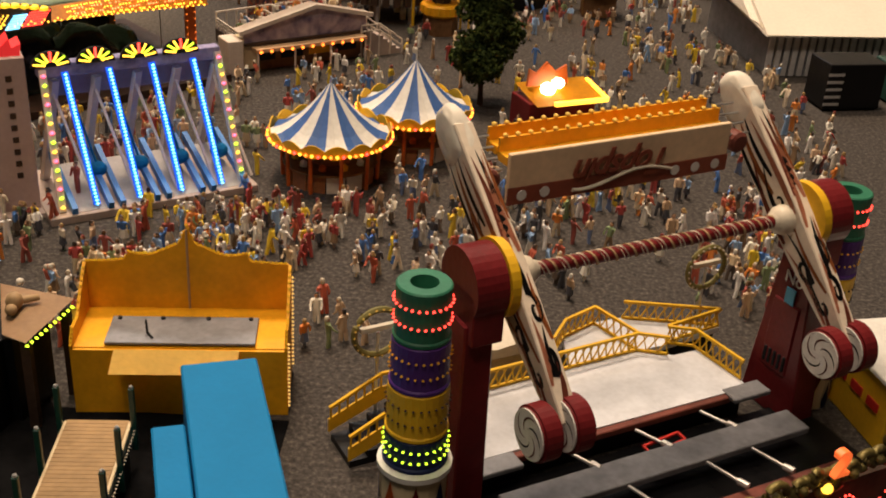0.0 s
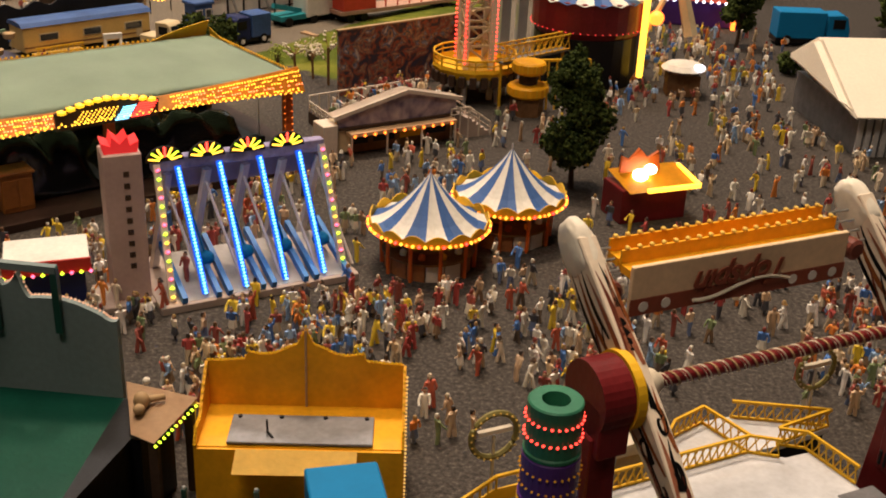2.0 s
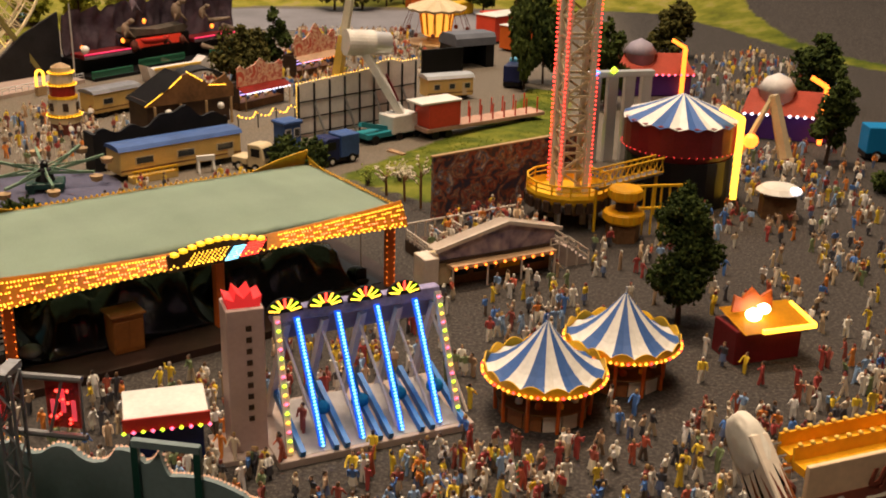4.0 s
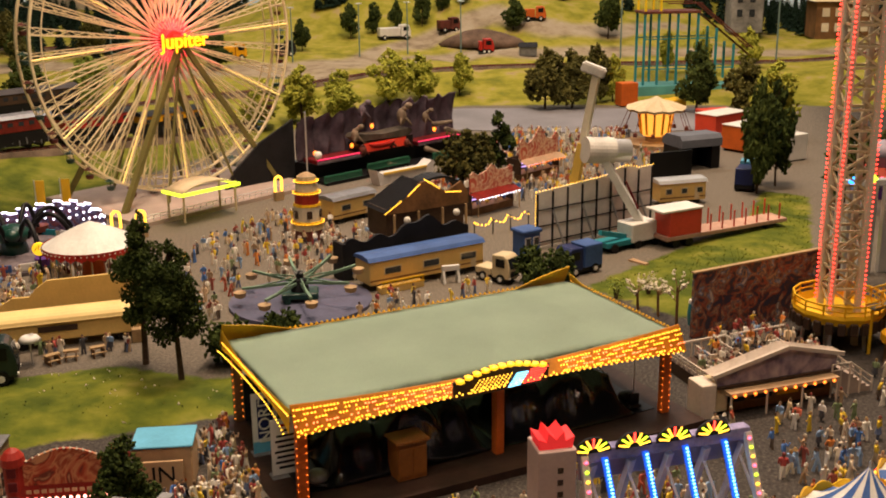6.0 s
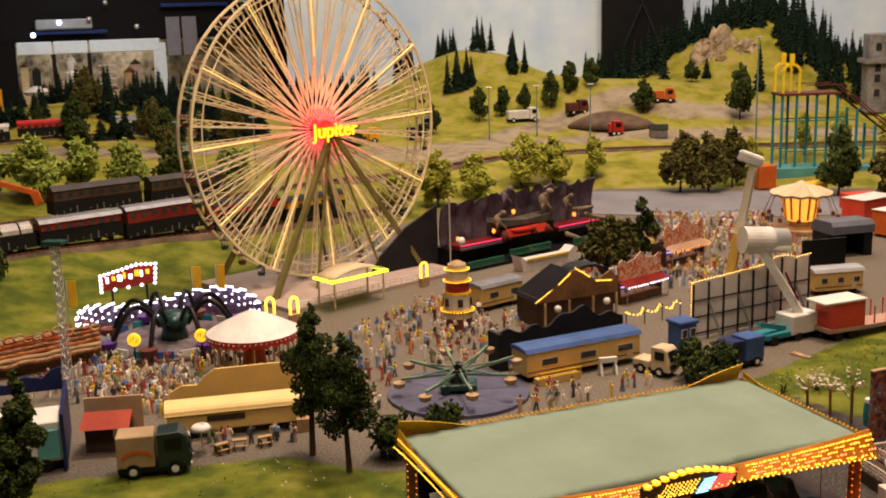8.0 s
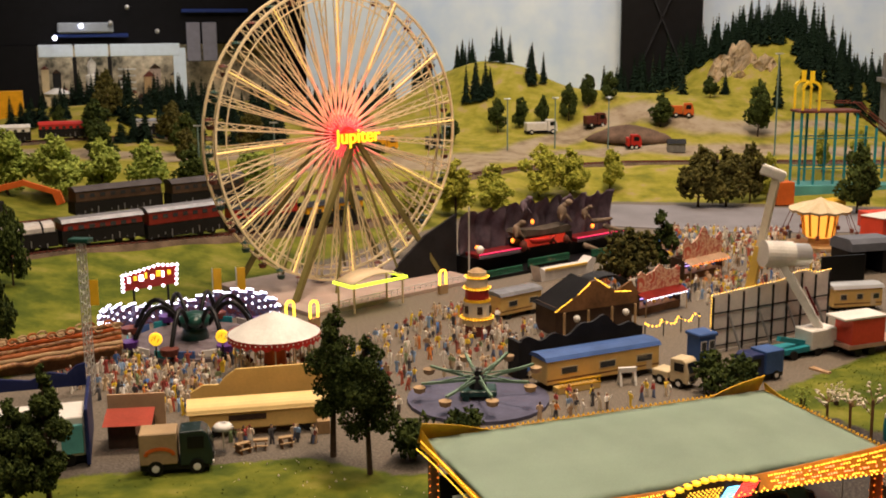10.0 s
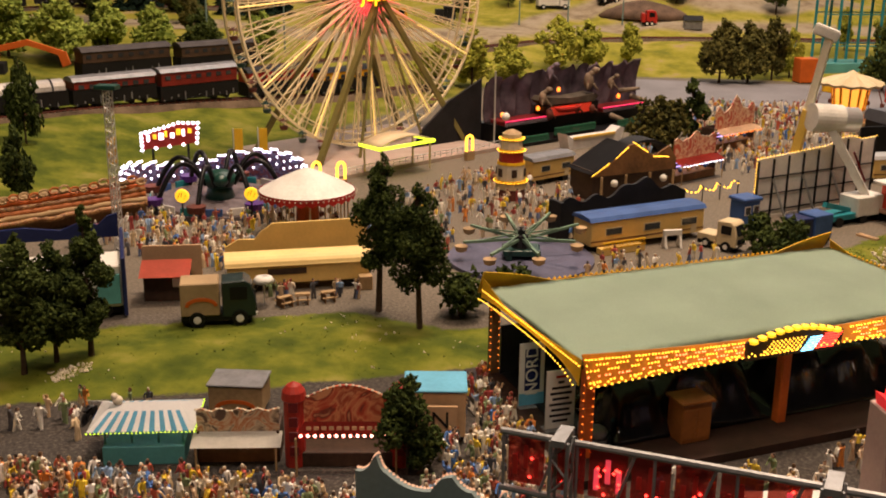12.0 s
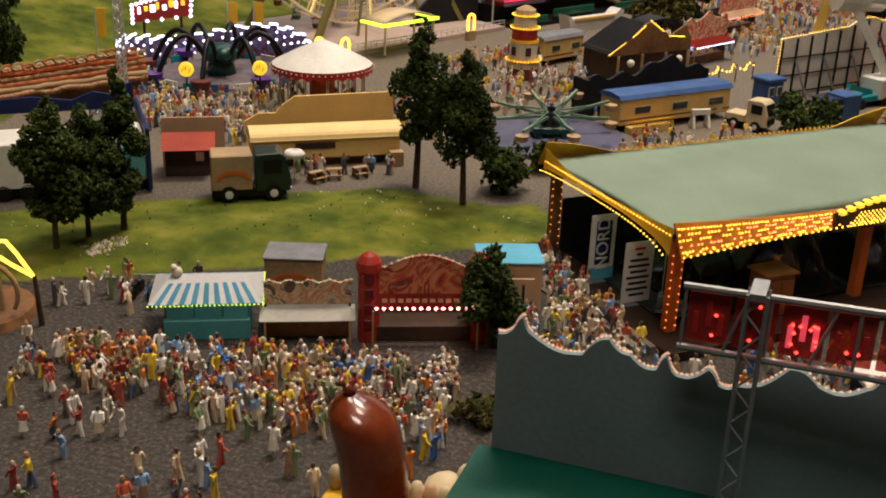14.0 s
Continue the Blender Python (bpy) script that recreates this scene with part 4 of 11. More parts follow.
def swing_ride():
    t = thing("looping_swing_ride", 3.17, 32.55, 0, 27, "looping swing ride with painted cream arms and maroon towers", "fairground ride")
    HZ, ANG = 9.15, radians(44)
    d = Vector((-0.08, math.sin(ANG), math.cos(ANG)))
    e = Vector((0, math.cos(ANG), -math.sin(ANG)))
    for ax, s in ((0.1, -1), (12.7, 1)):
        bm = bmesh.new()
        top, bot = Vector((ax, 0, HZ)) + d * 5.3, Vector((ax, 0, HZ)) - d * 5.3
        n = 16
        prev = None
        for i in range(n + 1):
            f = i / n
            c = bot.lerp(top, f)
            w = arm_width(f)
            ring = [bm.verts.new(c + e * sx * w + Vector((sy * 0.36, 0, 0))) for sx, sy in ((-1, -1), (1, -1), (1, 1), (-1, 1))]
            if prev:
                for k in range(4):
                    bm.faces.new((prev[k], ring[k], ring[(k + 1) % 4], prev[(k + 1) % 4]))
            else:
                bm.faces.new(ring)
            prev = ring
        bm.faces.new(prev[::-1])
        bmesh.ops.bevel(bm, geom=bm.edges[:], offset=0.05, segments=1, affect="EDGES")
        arm = part("arm", bm, M["arm_cream"], t, "cream arm with painted scrolls")
        # painted scrolls on both broad faces
        for face in (-1, 1):
            for pts, m2 in ((curl(0.30, 0.10, 0.52, 1.1, 0.20, face), "black"), (curl(0.16, -0.05, 0.42, 0.9, 0.16, -face), "black"),
                            (curl(0.57, -0.12, 0.40, 0.8, 0.15, -face), "black"),
                            (flame(0.10, 0.30, 0.55, 0.78, 0.09, -0.25), "scroll_salmon"), (flame(0.20, 0.30, -0.72, -0.45, 0.08, 0.3), "ochre_red"),
                            (flame(0.42, 0.34, 0.70, 0.35, 0.12, 0.22), "band_red"), (flame(0.50, 0.38, -0.74, -0.55, 0.13, -0.1), "scroll_salmon"),
                            (flame(0.60, 0.30, 0.05, 0.12, 0.12, 0.25), "ochre_red"), (flame(0.62, 0.30, 0.72, 0.62, 0.09, 0.12), "black"),
                            (flame(0.66, 0.25, -0.35, -0.25, 0.10, 0.2), "black"), (flame(0.04, 0.14, 0.2, -0.3, 0.08, 0.2), "band_red")):
                part("scroll", scroll_strip(bot, top, e, face, pts), M[m2], arm)
        for pts, m2 in ((curl(0.20, 0.0, 0.55, 1.1, 0.16, s), "black"), (curl(0.36, 0.05, 0.60, 1.1, 0.17, -s), "black"), (flame(0.03, 0.16, -0.3, 0.4, 0.10, 0.3), "band_red"),
                        (flame(0.12, 0.22, -0.75, -0.6, 0.08, 0.2), "scroll_salmon"), (flame(0.26, 0.22, 0.78, 0.5, 0.08, -0.2), "ochre_red"),
                        (flame(0.44, 0.26, -0.72, -0.3, 0.10, 0.25), "scroll_salmon"), (flame(0.55, 0.33, 0.62, 0.45, 0.11, -0.3), "scroll_salmon"),
                        (flame(0.56, 0.32, -0.60, -0.62, 0.10, 0.35), "band_red"), (flame(0.60, 0.30, 0.0, 0.05, 0.10, 0.3), "black"), (flame(0.66, 0.24, 0.80, 0.75, 0.06, 0), "ochre_red")):
            part("scroll", scroll_strip(bot, top, e, 0, pts), M[m2], arm)
        bm = bmesh.new()
        bmesh.ops.create_icosphere(bm, subdivisions=4, radius=1.0)
        for v in bm.verts:
            a, b, c = (math.copysign(abs(q) ** 0.7, q) for q in v.co)
            drape = 1 + 0.10 * noise.noise((2.2 * v.co.x, 2.2 * v.co.y, 1.6 * v.co.z + 3 * s))
            v.co = top - d * 0.25 + Vector((0.46 * a, 0, 0)) * drape + e * (0.80 - 0.12 * c) * b * drape + d * (1.15 * c) * drape
        part("cap", bm, M["cap_cream"], arm, "smooth cream joint cap", smooth=True)
        swirl_disc("counterweight", ax - 0.62, bot.y, bot.z, 0.98, t, -1)
        swirl_disc("counterweight", ax + 0.62, bot.y, bot.z, 0.98, t, -1)
        # drive hub and ring
        sx = -1 if s < 0 else 1
        bm = bmesh.new()
        r = bmesh.ops.create_cone(bm, cap_ends=True, segments=32, radius1=1.4, radius2=1.4, depth=0.35)
        bmesh.ops.transform(bm, matrix=pose(ax + sx * 0.5, 0, HZ, 0, 90, 0), verts=bm.verts[:])
        part("drive_ring", bm, M["yellow"], t)
        bm = bmesh.new()
        r = bmesh.ops.create_cone(bm, cap_ends=True, segments=32, radius1=1.3, radius2=1.3, depth=1.2)
        bmesh.ops.transform(bm, matrix=pose(ax + sx * 1.3, 0, HZ, 0, 90, 0), verts=bm.verts[:])
        box(bm, ax + sx * 1.3 - 0.6, -1.1, HZ - 1.9, ax + sx * 1.3 + 0.6, 1.1, HZ, 0.05)
        part("drive_housing", bm, M["maroon"], t)
        bm = bmesh.new()
        ball(bm, (ax - sx * 0.45, 0, HZ), 0.62, 2)
        rod(bm, (ax - sx * 0.3, 0, HZ), (ax - sx * 1.05, 0, HZ), 0.42, 0.32, 16)
        part("axle_boss", bm, M["cream_light"], t, smooth=True)
        # tower
        bm = bmesh.new()
        cx = ax + sx * 1.45
        low, high = (0.62, 1.0 if s < 0 else 1.55), (0.56, 0.8)
        vs = [bm.verts.new((cx + a * w[0], b * w[1], z)) for z, w in ((0.0, low), (HZ - 1.2, high)) for a, b in ((-1, -1), (1, -1), (1, 1), (-1, 1))]
        bm.faces.new(vs[:4])
        bm.faces.new(vs[4:])
        for k in range(4):
            bm.faces.new((vs[k], vs[(k + 1) % 4], vs[4 + (k + 1) % 4], vs[4 + k]))
        bmesh.ops.bevel(bm, geom=bm.edges[:], offset=0.06, segments=1, affect="EDGES")
        tw = part("tower", bm, M["maroon"], t)
        bm = bmesh.new()
        box(bm, cx - sx * 0.6 - 0.08, -0.7, 2.0, cx - sx * 0.6 + 0.08, 0.7, 5.2, 0.04)
        part("access_panel", bm, M["maroon"], tw)
        for q in range(5):
            bm = bmesh.new()
            box(bm, cx - sx * 0.66 - 0.1, -0.62 + q * 0.27, 2.2, cx - sx * 0.66 + 0.1, -0.48 + q * 0.27, 2.9, 0.03)
            part("vent", bm, M["dark"], tw)
    writing("No", 0.75, t, Matrix.Translation((13.5, -0.1, 6.3)) @ pose(0, 0, 0, 90, 0, -90), M["white"])
    bm = bmesh.new()
    box(bm, 13.44, -0.35, 5.2, 13.52, 0.15, 5.9, 0.02)
    part("number_bar", bm, M["sky_blue"], t)
    # candy-striped bar between the hubs
    bm = bmesh.new()
    rod(bm, (0.9, 0, HZ), (11.9, 0, HZ), 0.24, 0.24, 14)
    part("twist_bar", bm, M["maroon"], t)
    for k, wd in ((0, 0.8), (1, 0.35)):
        bm = bmesh.new()
        prev = None
        for i in range(201):
            f = i / 200
            a = f * 2 * math.pi * 13 + k * math.pi
            ring = []
            for da, rr in ((-wd, 0.242), (-wd, 0.28), (wd, 0.28), (wd, 0.242)):
                ring.append(bm.verts.new((1.0 + 10.8 * f, rr * math.cos(a + da), HZ + rr * math.sin(a + da))))
            if prev:
                for q in range(4):
                    bm.faces.new((prev[q], ring[q], ring[(q + 1) % 4], prev[(q + 1) % 4]))
            prev = ring
        part("twist_stripe", bm, M["cream_light"] if k == 0 else M["tan"], t)
    # gondola slung between the arm tops
    gy, gz = 5.0 * math.sin(ANG) - 0.5, HZ + 5.0 * math.cos(ANG) - 0.15
    X0, X1 = 0.95, 10.6
    bm = bmesh.new()
    box(bm, X0, gy - 1.05, gz - 1.85, X1, gy - 0.85, gz - 0.0, 0.03)
    brd = part("gondola_board", bm, M["board_tan"], t, "pale tan board with a brown lower band")
    bm = bmesh.new()
    box(bm, X0 - 0.02, gy - 1.08, gz - 1.9, X1 + 0.02, gy - 1.052, gz - 1.25)
    part("band", bm, M["band_red"], brd)
    for k in range(10):
        x = X0 + 0.55 + (X1 - X0 - 1.1) * k / 9
        if 3.1 < x < 7.6:
            continue
        bm = bmesh.new()
        lathe_y(bm, x, gz - 1.57, [(0.2, gy - 1.1), (0.2, gy - 1.08)], 12)
        part("dot", bm, M["white"], brd)
    wr = writing("Topspin", 1.35, brd, Matrix.Translation((5.75, gy - 1.12, gz - 0.98)) @ FRONT @ pose(0, 0, 0, 0, 0, 180), M["band_red"])
    wr.data.shear, wr.data.offset, wr.data.space_character = 0.35, 0.0003, 0.95
    bm = bmesh.new()
    tube(bm, [(7.9 - 4.3 * f, gy - 1.13, gz - 1.45 + 0.25 * math.sin(f * 5.2)) for f in (i / 14 for i in range(15))], 0.07, 6)
    part("swoosh", bm, M["cream_light"], brd, "cream flourish under the lettering")
    for row in (0, 1):
        y0 = gy - 0.85 + row * 0.8
        bm = bmesh.new()
        box(bm, X0, y0, gz - 0.5 + 0.12 * row, X1, y0 + 0.7, gz - 0.2 + 0.12 * row)
        box(bm, X0, y0 + 0.6, gz - 0.5, X1, y0 + 0.7, gz + 0.3 + 0.12 * row)
        part("bench_seat", bm, M["deep_yellow"], t)
        for i in range(19):
            bm = bmesh.new()
            x = X0 + 0.15 + (X1 - X0 - 0.5) * i / 18
            box(bm, x, y0 + 0.54, gz + 0.3 + 0.12 * row, x + 0.16, y0 + 0.74, gz + 0.44 + 0.12 * row, 0.04)
            part("headrest", bm, M["pale_yellow"], t)
    for s in (X0 - 0.6, X1 + 0.75):
        for k in range(4):
            bm = bmesh.new()
            rod(bm, (s - 0.55, gy - 0.6 + 0.35 * k, gz - 0.7 + 0.28 * k), (s + 0.55, gy - 0.6 + 0.35 * k, gz - 0.7 + 0.28 * k), 0.05, seg=5)
            part("linkage_rod", bm, M["steel"], t)
        bm = bmesh.new()
        lathe_y(bm, s, gz - 1.0, [(0.3, gy - 0.9), (0.42, gy - 0.8), (0.42, gy - 0.3), (0.3, gy - 0.2)], 14)
        part("pivot_drum", bm, M["rust"], t)
    drum_stack(-4.0, -1.75, t, 1)
    drum_stack(15.75, 0.15, t, 2, -0.8)
    # boarding deck, pit and frames
    bm = bmesh.new()
    slab(bm, [(-0.9, 0.05), (12.35, -0.05), (12.3, 3.05), (10.9, 3.1), (9.6, 4.0), (-0.9, 3.8)], 0.25, "z", 1.2)
    part("deck", bm, M["deck_white"], t, "worn white boarding deck")
    bm = bmesh.new()
    slab(bm, [(-0.9, 0.15), (12.2, 0.1), (12.2, 2.9), (9.5, 3.8), (-0.9, 3.7)], 1.2, "z", 0.0)
    part("deck_frame", bm, M["dark"], t)
    bm = bmesh.new()
    box(bm, -2, -9.5, 0.0, 14.8, -0.3, 0.25)
    part("pit", bm, M["black"], t)
    for y0, w, z, m2 in ((-0.32, 0.34, 1.4, "rust"), (-3.1, 1.35, 1.3, "grey"), (-5.6, 0.9, 0.9, "rust")):
        bm = bmesh.new()
        box(bm, -0.6, y0, z - 0.3, 12.9, y0 + w, z, 0.04)
        part("frame_beam", bm, M[m2], t)
    for x, y, q in ((3.7, -1.9, -0.35), (7.0, -1.9, -0.35), (10.2, -1.9, -0.35), (4.6, -4.9, -2.6), (8.2, -4.9, -2.6), (10.4, -4.9, -2.6)):
        bm = bmesh.new()
        rod(bm, (x, y, 1.2), (x - 0.6, q, 1.15), 0.07, seg=8)
        rod(bm, (x, y, 1.22), (x - 0.15, y + 0.4, 1.22), 0.14, seg=8)
        part("piston", bm, M["piston_steel"], t)
    bm = bmesh.new()
    for a, b in (((6.2, -1.7), (8.0, -1.5)), ((6.2, -1.2), (8.0, -1.0)), ((6.2, -1.7), (6.2, -1.2)), ((8.0, -1.5), (8.0, -1.0))):
        beam(bm, (*a, 1.0), (*b, 1.0), 0.1)
    part("red_frame", bm, M["red"], t)
    for x, y in ((-0.9, -0.9), (11.1, -0.7)):
        bm = bmesh.new()
        box(bm, x, y, 1.28, x + 1.9, y + 0.9, 1.5, 0.04)
        part("tread_plate", bm, M["grey"], t)
    for pts in ([(-0.9, 3.8, 1.45), (9.5, 4.0, 1.45), (10.6, 3.2, 1.45)], [(11.2, 4.1, 1.35), (12.1, 3.3, 1.45), (12.35, 0.5, 1.45)],
                [(6.0, 5.2, 1.3), (7.3, 6.3, 1.3), (9.2, 6.8, 1.3), (9.7, 4.2, 1.3)], [(10.7, 6.7, 1.3), (14.5, 4.5, 1.3), (11.3, 4.2, 1.3)]):
        bm = bmesh.new()
        lattice_rail(bm, pts, 0.08, 0.9, 2.6)
        part("yellow_rail", bm, M["yellow"], t, "yellow lattice railing")
    bm = bmesh.new()
    slab(bm, [(6.2, 4.1), (9.7, 4.2), (11.3, 4.1), (14.5, 4.4), (10.7, 6.8), (9.2, 6.9), (7.3, 6.4)], 0.25, "z", 1.05)
    part("rear_landing", bm, M["deck_white"], t)
    bm = bmesh.new()
    slab(bm, [(6.4, 4.2), (11.3, 4.2), (14.3, 4.5), (10.6, 6.7), (9.2, 6.8), (7.3, 6.3)], 1.05, "z", 0.0)
    part("landing_frame", bm, M["dark"], t)
    bm = bmesh.new()
    box(bm, 1.0, 5.2, 0.0, 5.2, 7.6, 1.9, 0.1)
    bth = part("booth", bm, M["cream"], t, "low cream booth behind the deck")
    bm = bmesh.new()
    slab(bm, [(1.0, 1.9), (5.2, 1.9), (4.6, 2.5), (3.2, 2.35), (1.8, 2.6)], 2.6, "y", 5.1)
    part("booth_roof", bm, M["cream_light"], bth)
    # stair at the end of the deck
    bm = bmesh.new()
    for k in range(4):
        box(bm, -4.2 + 0.75 * k, 3.1, 0.0, -3.45 + 0.75 * k, 5.0, 0.3 + 0.3 * k)
    part("side_stair", bm, M["black"], t)
    for y in (3.0, 5.0):
        bm = bmesh.new()
        slab(bm, [(-4.3, 0.4), (-2.0, 1.35), (-1.0, 1.35), (-1.0, 1.95), (-2.2, 1.95), (-4.3, 1.0)], 0.08, "y", y)
        beam(bm, (-4.25, y + 0.04, 1.5), (-2.1, y + 0.04, 2.55), 0.12)
        beam(bm, (-2.1, y + 0.04, 2.55), (-1.0, y + 0.04, 2.55), 0.12)
        for k in range(7):
            f = k / 6
            beam(bm, (-4.2 + 2.1 * f, y + 0.04, 0.95 + 0.95 * f), (-4.2 + 2.1 * f, y + 0.04, 1.5 + 1.05 * f), 0.07)
        part("stair_side", bm, M["yellow"], t)
    for x, y, z0 in ((13.7, 5.1, 1.1), (-2.1, 5.5, 0.0)):
        bm = bmesh.new()
        rod(bm, (x, y, z0), (x, y, 4.2), 0.07, seg=6)
        pst = part("sign_post", bm, M["silver"], t)
        bm = bmesh.new()
        tube(bm, [(x + math.cos(radians(12 * i)), y, 4.2 + math.sin(radians(12 * i))) for i in range(31)], 0.13, 6)
        part("sign_ring", bm, M["olive"], pst, "brass-coloured ring")
        bm = bmesh.new()
        box(bm, x - 0.75, y - 0.1, 4.3, x + 0.75, y + 0.1, 4.5)
        part("sign_bar", bm, M["cream_light"], pst)
        bulbs([(x + 1.05 * math.cos(6.2832 * i / 22), y - 0.14, 4.2 + 1.05 * math.sin(6.2832 * i / 22)) for i in range(22)], 0.06, M["cream_light"] if x > 0 else M["pale_yellow"], pst)
    return t


M["deck_white"] = mat("worn_white_deck", (0.60, 0.61, 0.63), 0.6, var=0.10, stains=70)
M["piston_steel"] = mat("dull_piston_steel", (0.42, 0.40, 0.38), 0.45, 0.5, var=0.15)
M["scroll_salmon"] = mat("salmon_scroll_paint", (0.56, 0.22, 0.12), 0.5, var=0.1)
M["band_red"] = mat("brick_brown_band", (0.26, 0.065, 0.035), 0.5, var=0.12)
M["cap_cream"] = mat("ivory_plastic", (0.78, 0.72, 0.60), 0.5, var=0.08, stains=90)
M["arm_cream"] = mat("arm_cream_paint", (0.80, 0.68, 0.53), 0.45, var=0.08)
M["cream_light"] = mat("light_cream_plastic", (0.70, 0.62, 0.48), 0.4, var=0.08)
M["board_tan"] = mat("pale_tan_board", (0.78, 0.58, 0.36), 0.5, var=0.1)
M["tan_light"] = mat("light_tan_board", (0.56, 0.36, 0.20), 0.5, var=0.1)
swing_ride()


def rococo_sign():
    t = thing("ornamental_sign", 13.0, 28.6, 0, 26, "gilded scrollwork sign with amber lamps and a figure two", "sign")
    gold = mat("antique_gold", (0.24, 0.19, 0.06), 0.45, 0.5, var=0.3, bump=0.6)
    bm = bmesh.new()
    box(bm, -4, 0.1, 0, 5, 0.6, 3.4)
    part("backing", bm, M["dwood"], t)
    rng = np.random.default_rng(11)
    for k in range(16):
        cx, cz, r = -3.8 + 0.55 * k, 3.2 + 0.09 * k + rng.uniform(-0.4, 0.4), rng.uniform(0.35, 0.7)
        a0, sg = rng.uniform(0, 6.28), rng.choice((-1, 1))
        bm = bmesh.new()
        tube(bm, [(cx + r * (1 - 0.75 * h) * math.cos(a0 + sg * 7.5 * h), -0.05, cz + r * (1 - 0.75 * h) * math.sin(a0 + sg * 7.5 * h)) for h in (i / 18 for i in range(19))], 0.15, 6)
        part("scrollwork", bm, gold, t, smooth=True)
        if k % 2:
            bm = bmesh.new()
            ball(bm, (cx, -0.2, cz), 0.2, 2)
            part("gilded_knob" if k % 8 != 1 else "amber_lamp", bm, Y_GLOW if k % 8 == 1 else gold, t)
    writing("2", 1.5, t, Matrix.Translation((1.4, -0.3, 4.7)) @ FRONT, glow("amber_figure", (1.0, 0.16, 0.03), 0.8), 0.14, "figure_two")
    bulbs([(-3.5 + 8 * i / 40, -0.25, 2.6 + 0.5 * math.sin(i * 0.5)) for i in range(41)], 0.06, R_GLOW, t)
    return t


rococo_sign()


def yellow_kiosk_right():
    t = thing("yellow_kiosk", 20.2, 38.6, 0, 12, "yellow kiosk with a white roof and a red painted flourish", "kiosk")
    bm = bmesh.new()
    box(bm, -1.6, -2.4, 0, 3, 2.4, 3.0, 0.05)
    part("body", bm, M["yellow"], t)
    bm = bmesh.new()
    box(bm, -1.8, -2.6, 3.0, 3.2, 2.6, 3.25, 0.05)
    part("roof", bm, M["white"], t)
    for k in range(3):
        bm = bmesh.new()
        box(bm, -1.66, -1.8 + k * 1.2, 1.5, -1.6, -1.0 + k * 1.2, 1.9)
        part("lettering_bar", bm, M["red"], t)


yellow_kiosk_right()


def yellow_stall_back():
    t = thing("yellow_stall", -9.0, 38.2, 0, 4, "deep yellow stall seen from behind, with a scalloped crown board", "stall")
    W = 4.05
    bm = bmesh.new()
    box(bm, -W, -1.9, 0, W, -1.75, 3.0)
    box(bm, -W, -1.75, 2.9, W, 1.3, 3.05)
    part("rear_wall", bm, M["deep_yellow"], t)
    top = []
    for i in range(49):
        f = i / 48 * 2 - 1
        q = abs(f)
        z = 5.15 + 0.12 * ((1 - q) / 0.4) ** 2 if q > 0.6 else 5.62 - 0.12 * math.sin((0.6 - q) * 9.0) + 0.35 * max(0, 1 - q / 0.34) ** 1.2 + 0.75 * max(0, 1 - q / 0.09) ** 1.3
        top.append((f * W, z))
    bm = bmesh.new()
    slab(bm, [(W, 0), (-W, 0)] + top, 0.14, "y", 1.3)
    part("crown_board", bm, M["deep_yellow"], t, "tall crown board with scalloped edge")
    bulbs([(x, 1.37, z + 0.03) for x, z in [tuple(a + (b - a) * k / 3 for a, b in zip(top[i], top[i + 1])) for i in range(48) for k in range(2)]], 0.075, M["yellow"], t, "edge_beading")
    for s in (-1, 1):
        bm = bmesh.new()
        ys = [(-1.9, 3.2), (-1.5, 3.75), (-0.6, 3.7), (0.4, 4.55), (1.3, 5.15)]
        f = [bm.verts.new((s * W, y, z)) for y, z in [(-1.9, 0), (1.3, 0)] + ys[::-1]]
        g = [bm.verts.new((s * (W + 0.12), y, z)) for y, z in [(-1.9, 0), (1.3, 0)] + ys[::-1]]
        bm.faces.new(f)
        bm.faces.new(g[::-1])
        for i in range(len(f)):
            j = (i + 1) % len(f)
            bm.faces.new((f[j], f[i], g[i], g[j]))
        part("side_wall", bm, M["deep_yellow"], t)
        pts = [(s * (W + 0.06), *[a + (b - a) * k / 4 for a, b in zip(ys[i], ys[i + 1])]) for i in range(4) for k in range(4)]
        bulbs(pts, 0.08, M["yellow"], t, "edge_beading")
    bulbs([(W + 0.16, -1.8, 0.4 + 2.9 * i / 16) for i in range(17)] + [(W + 0.16, 1.25, 0.4 + 4.2 * i / 22) for i in range(23)], 0.07, glow("warm_dim_bead", (1.0, 0.6, 0.15), 0.8), t, "corner_beading")
    bm = bmesh.new()
    rod(bm, (0, 1.27, 3.05), (0, 1.27, 6.7), 0.05, seg=5)
    part("seam", bm, M["tan_light"], t)
    bm = bmesh.new()
    box(bm, -2.9, -1.7, 3.12, 2.9, 0.3, 3.24, 0.02)
    pl = part("cover_plate", bm, M["grey"], t, "bolted grey metal plate")
    for x, y in ((-2.6, 0.1), (-0.9, 0.1), (0.9, 0.1), (2.6, 0.1)):
        bm = bmesh.new()
        lathe(bm, [(0.09, 3.24), (0.09, 3.32)], 8, x, y)
        part("bolt", bm, M["dark"], pl)
    bm = bmesh.new()
    rod(bm, (-1.35, -1.0, 3.24), (-1.35, -1.1, 3.9), 0.05)
    rod(bm, (-1.35, -1.0, 3.28), (-1.1, -1.4, 3.28), 0.05)
    part("hook", bm, M["dark"], pl)
    bm = bmesh.new()
    vs = [bm.verts.new(v) for v in ((-2.5, -1.92, 3.05), (2.3, -1.92, 3.05), (2.3, -3.15, 2.72), (-2.5, -3.15, 2.72))]
    bm.faces.new(vs)
    bmesh.ops.solidify(bm, geom=bm.faces[:], thickness=0.1)
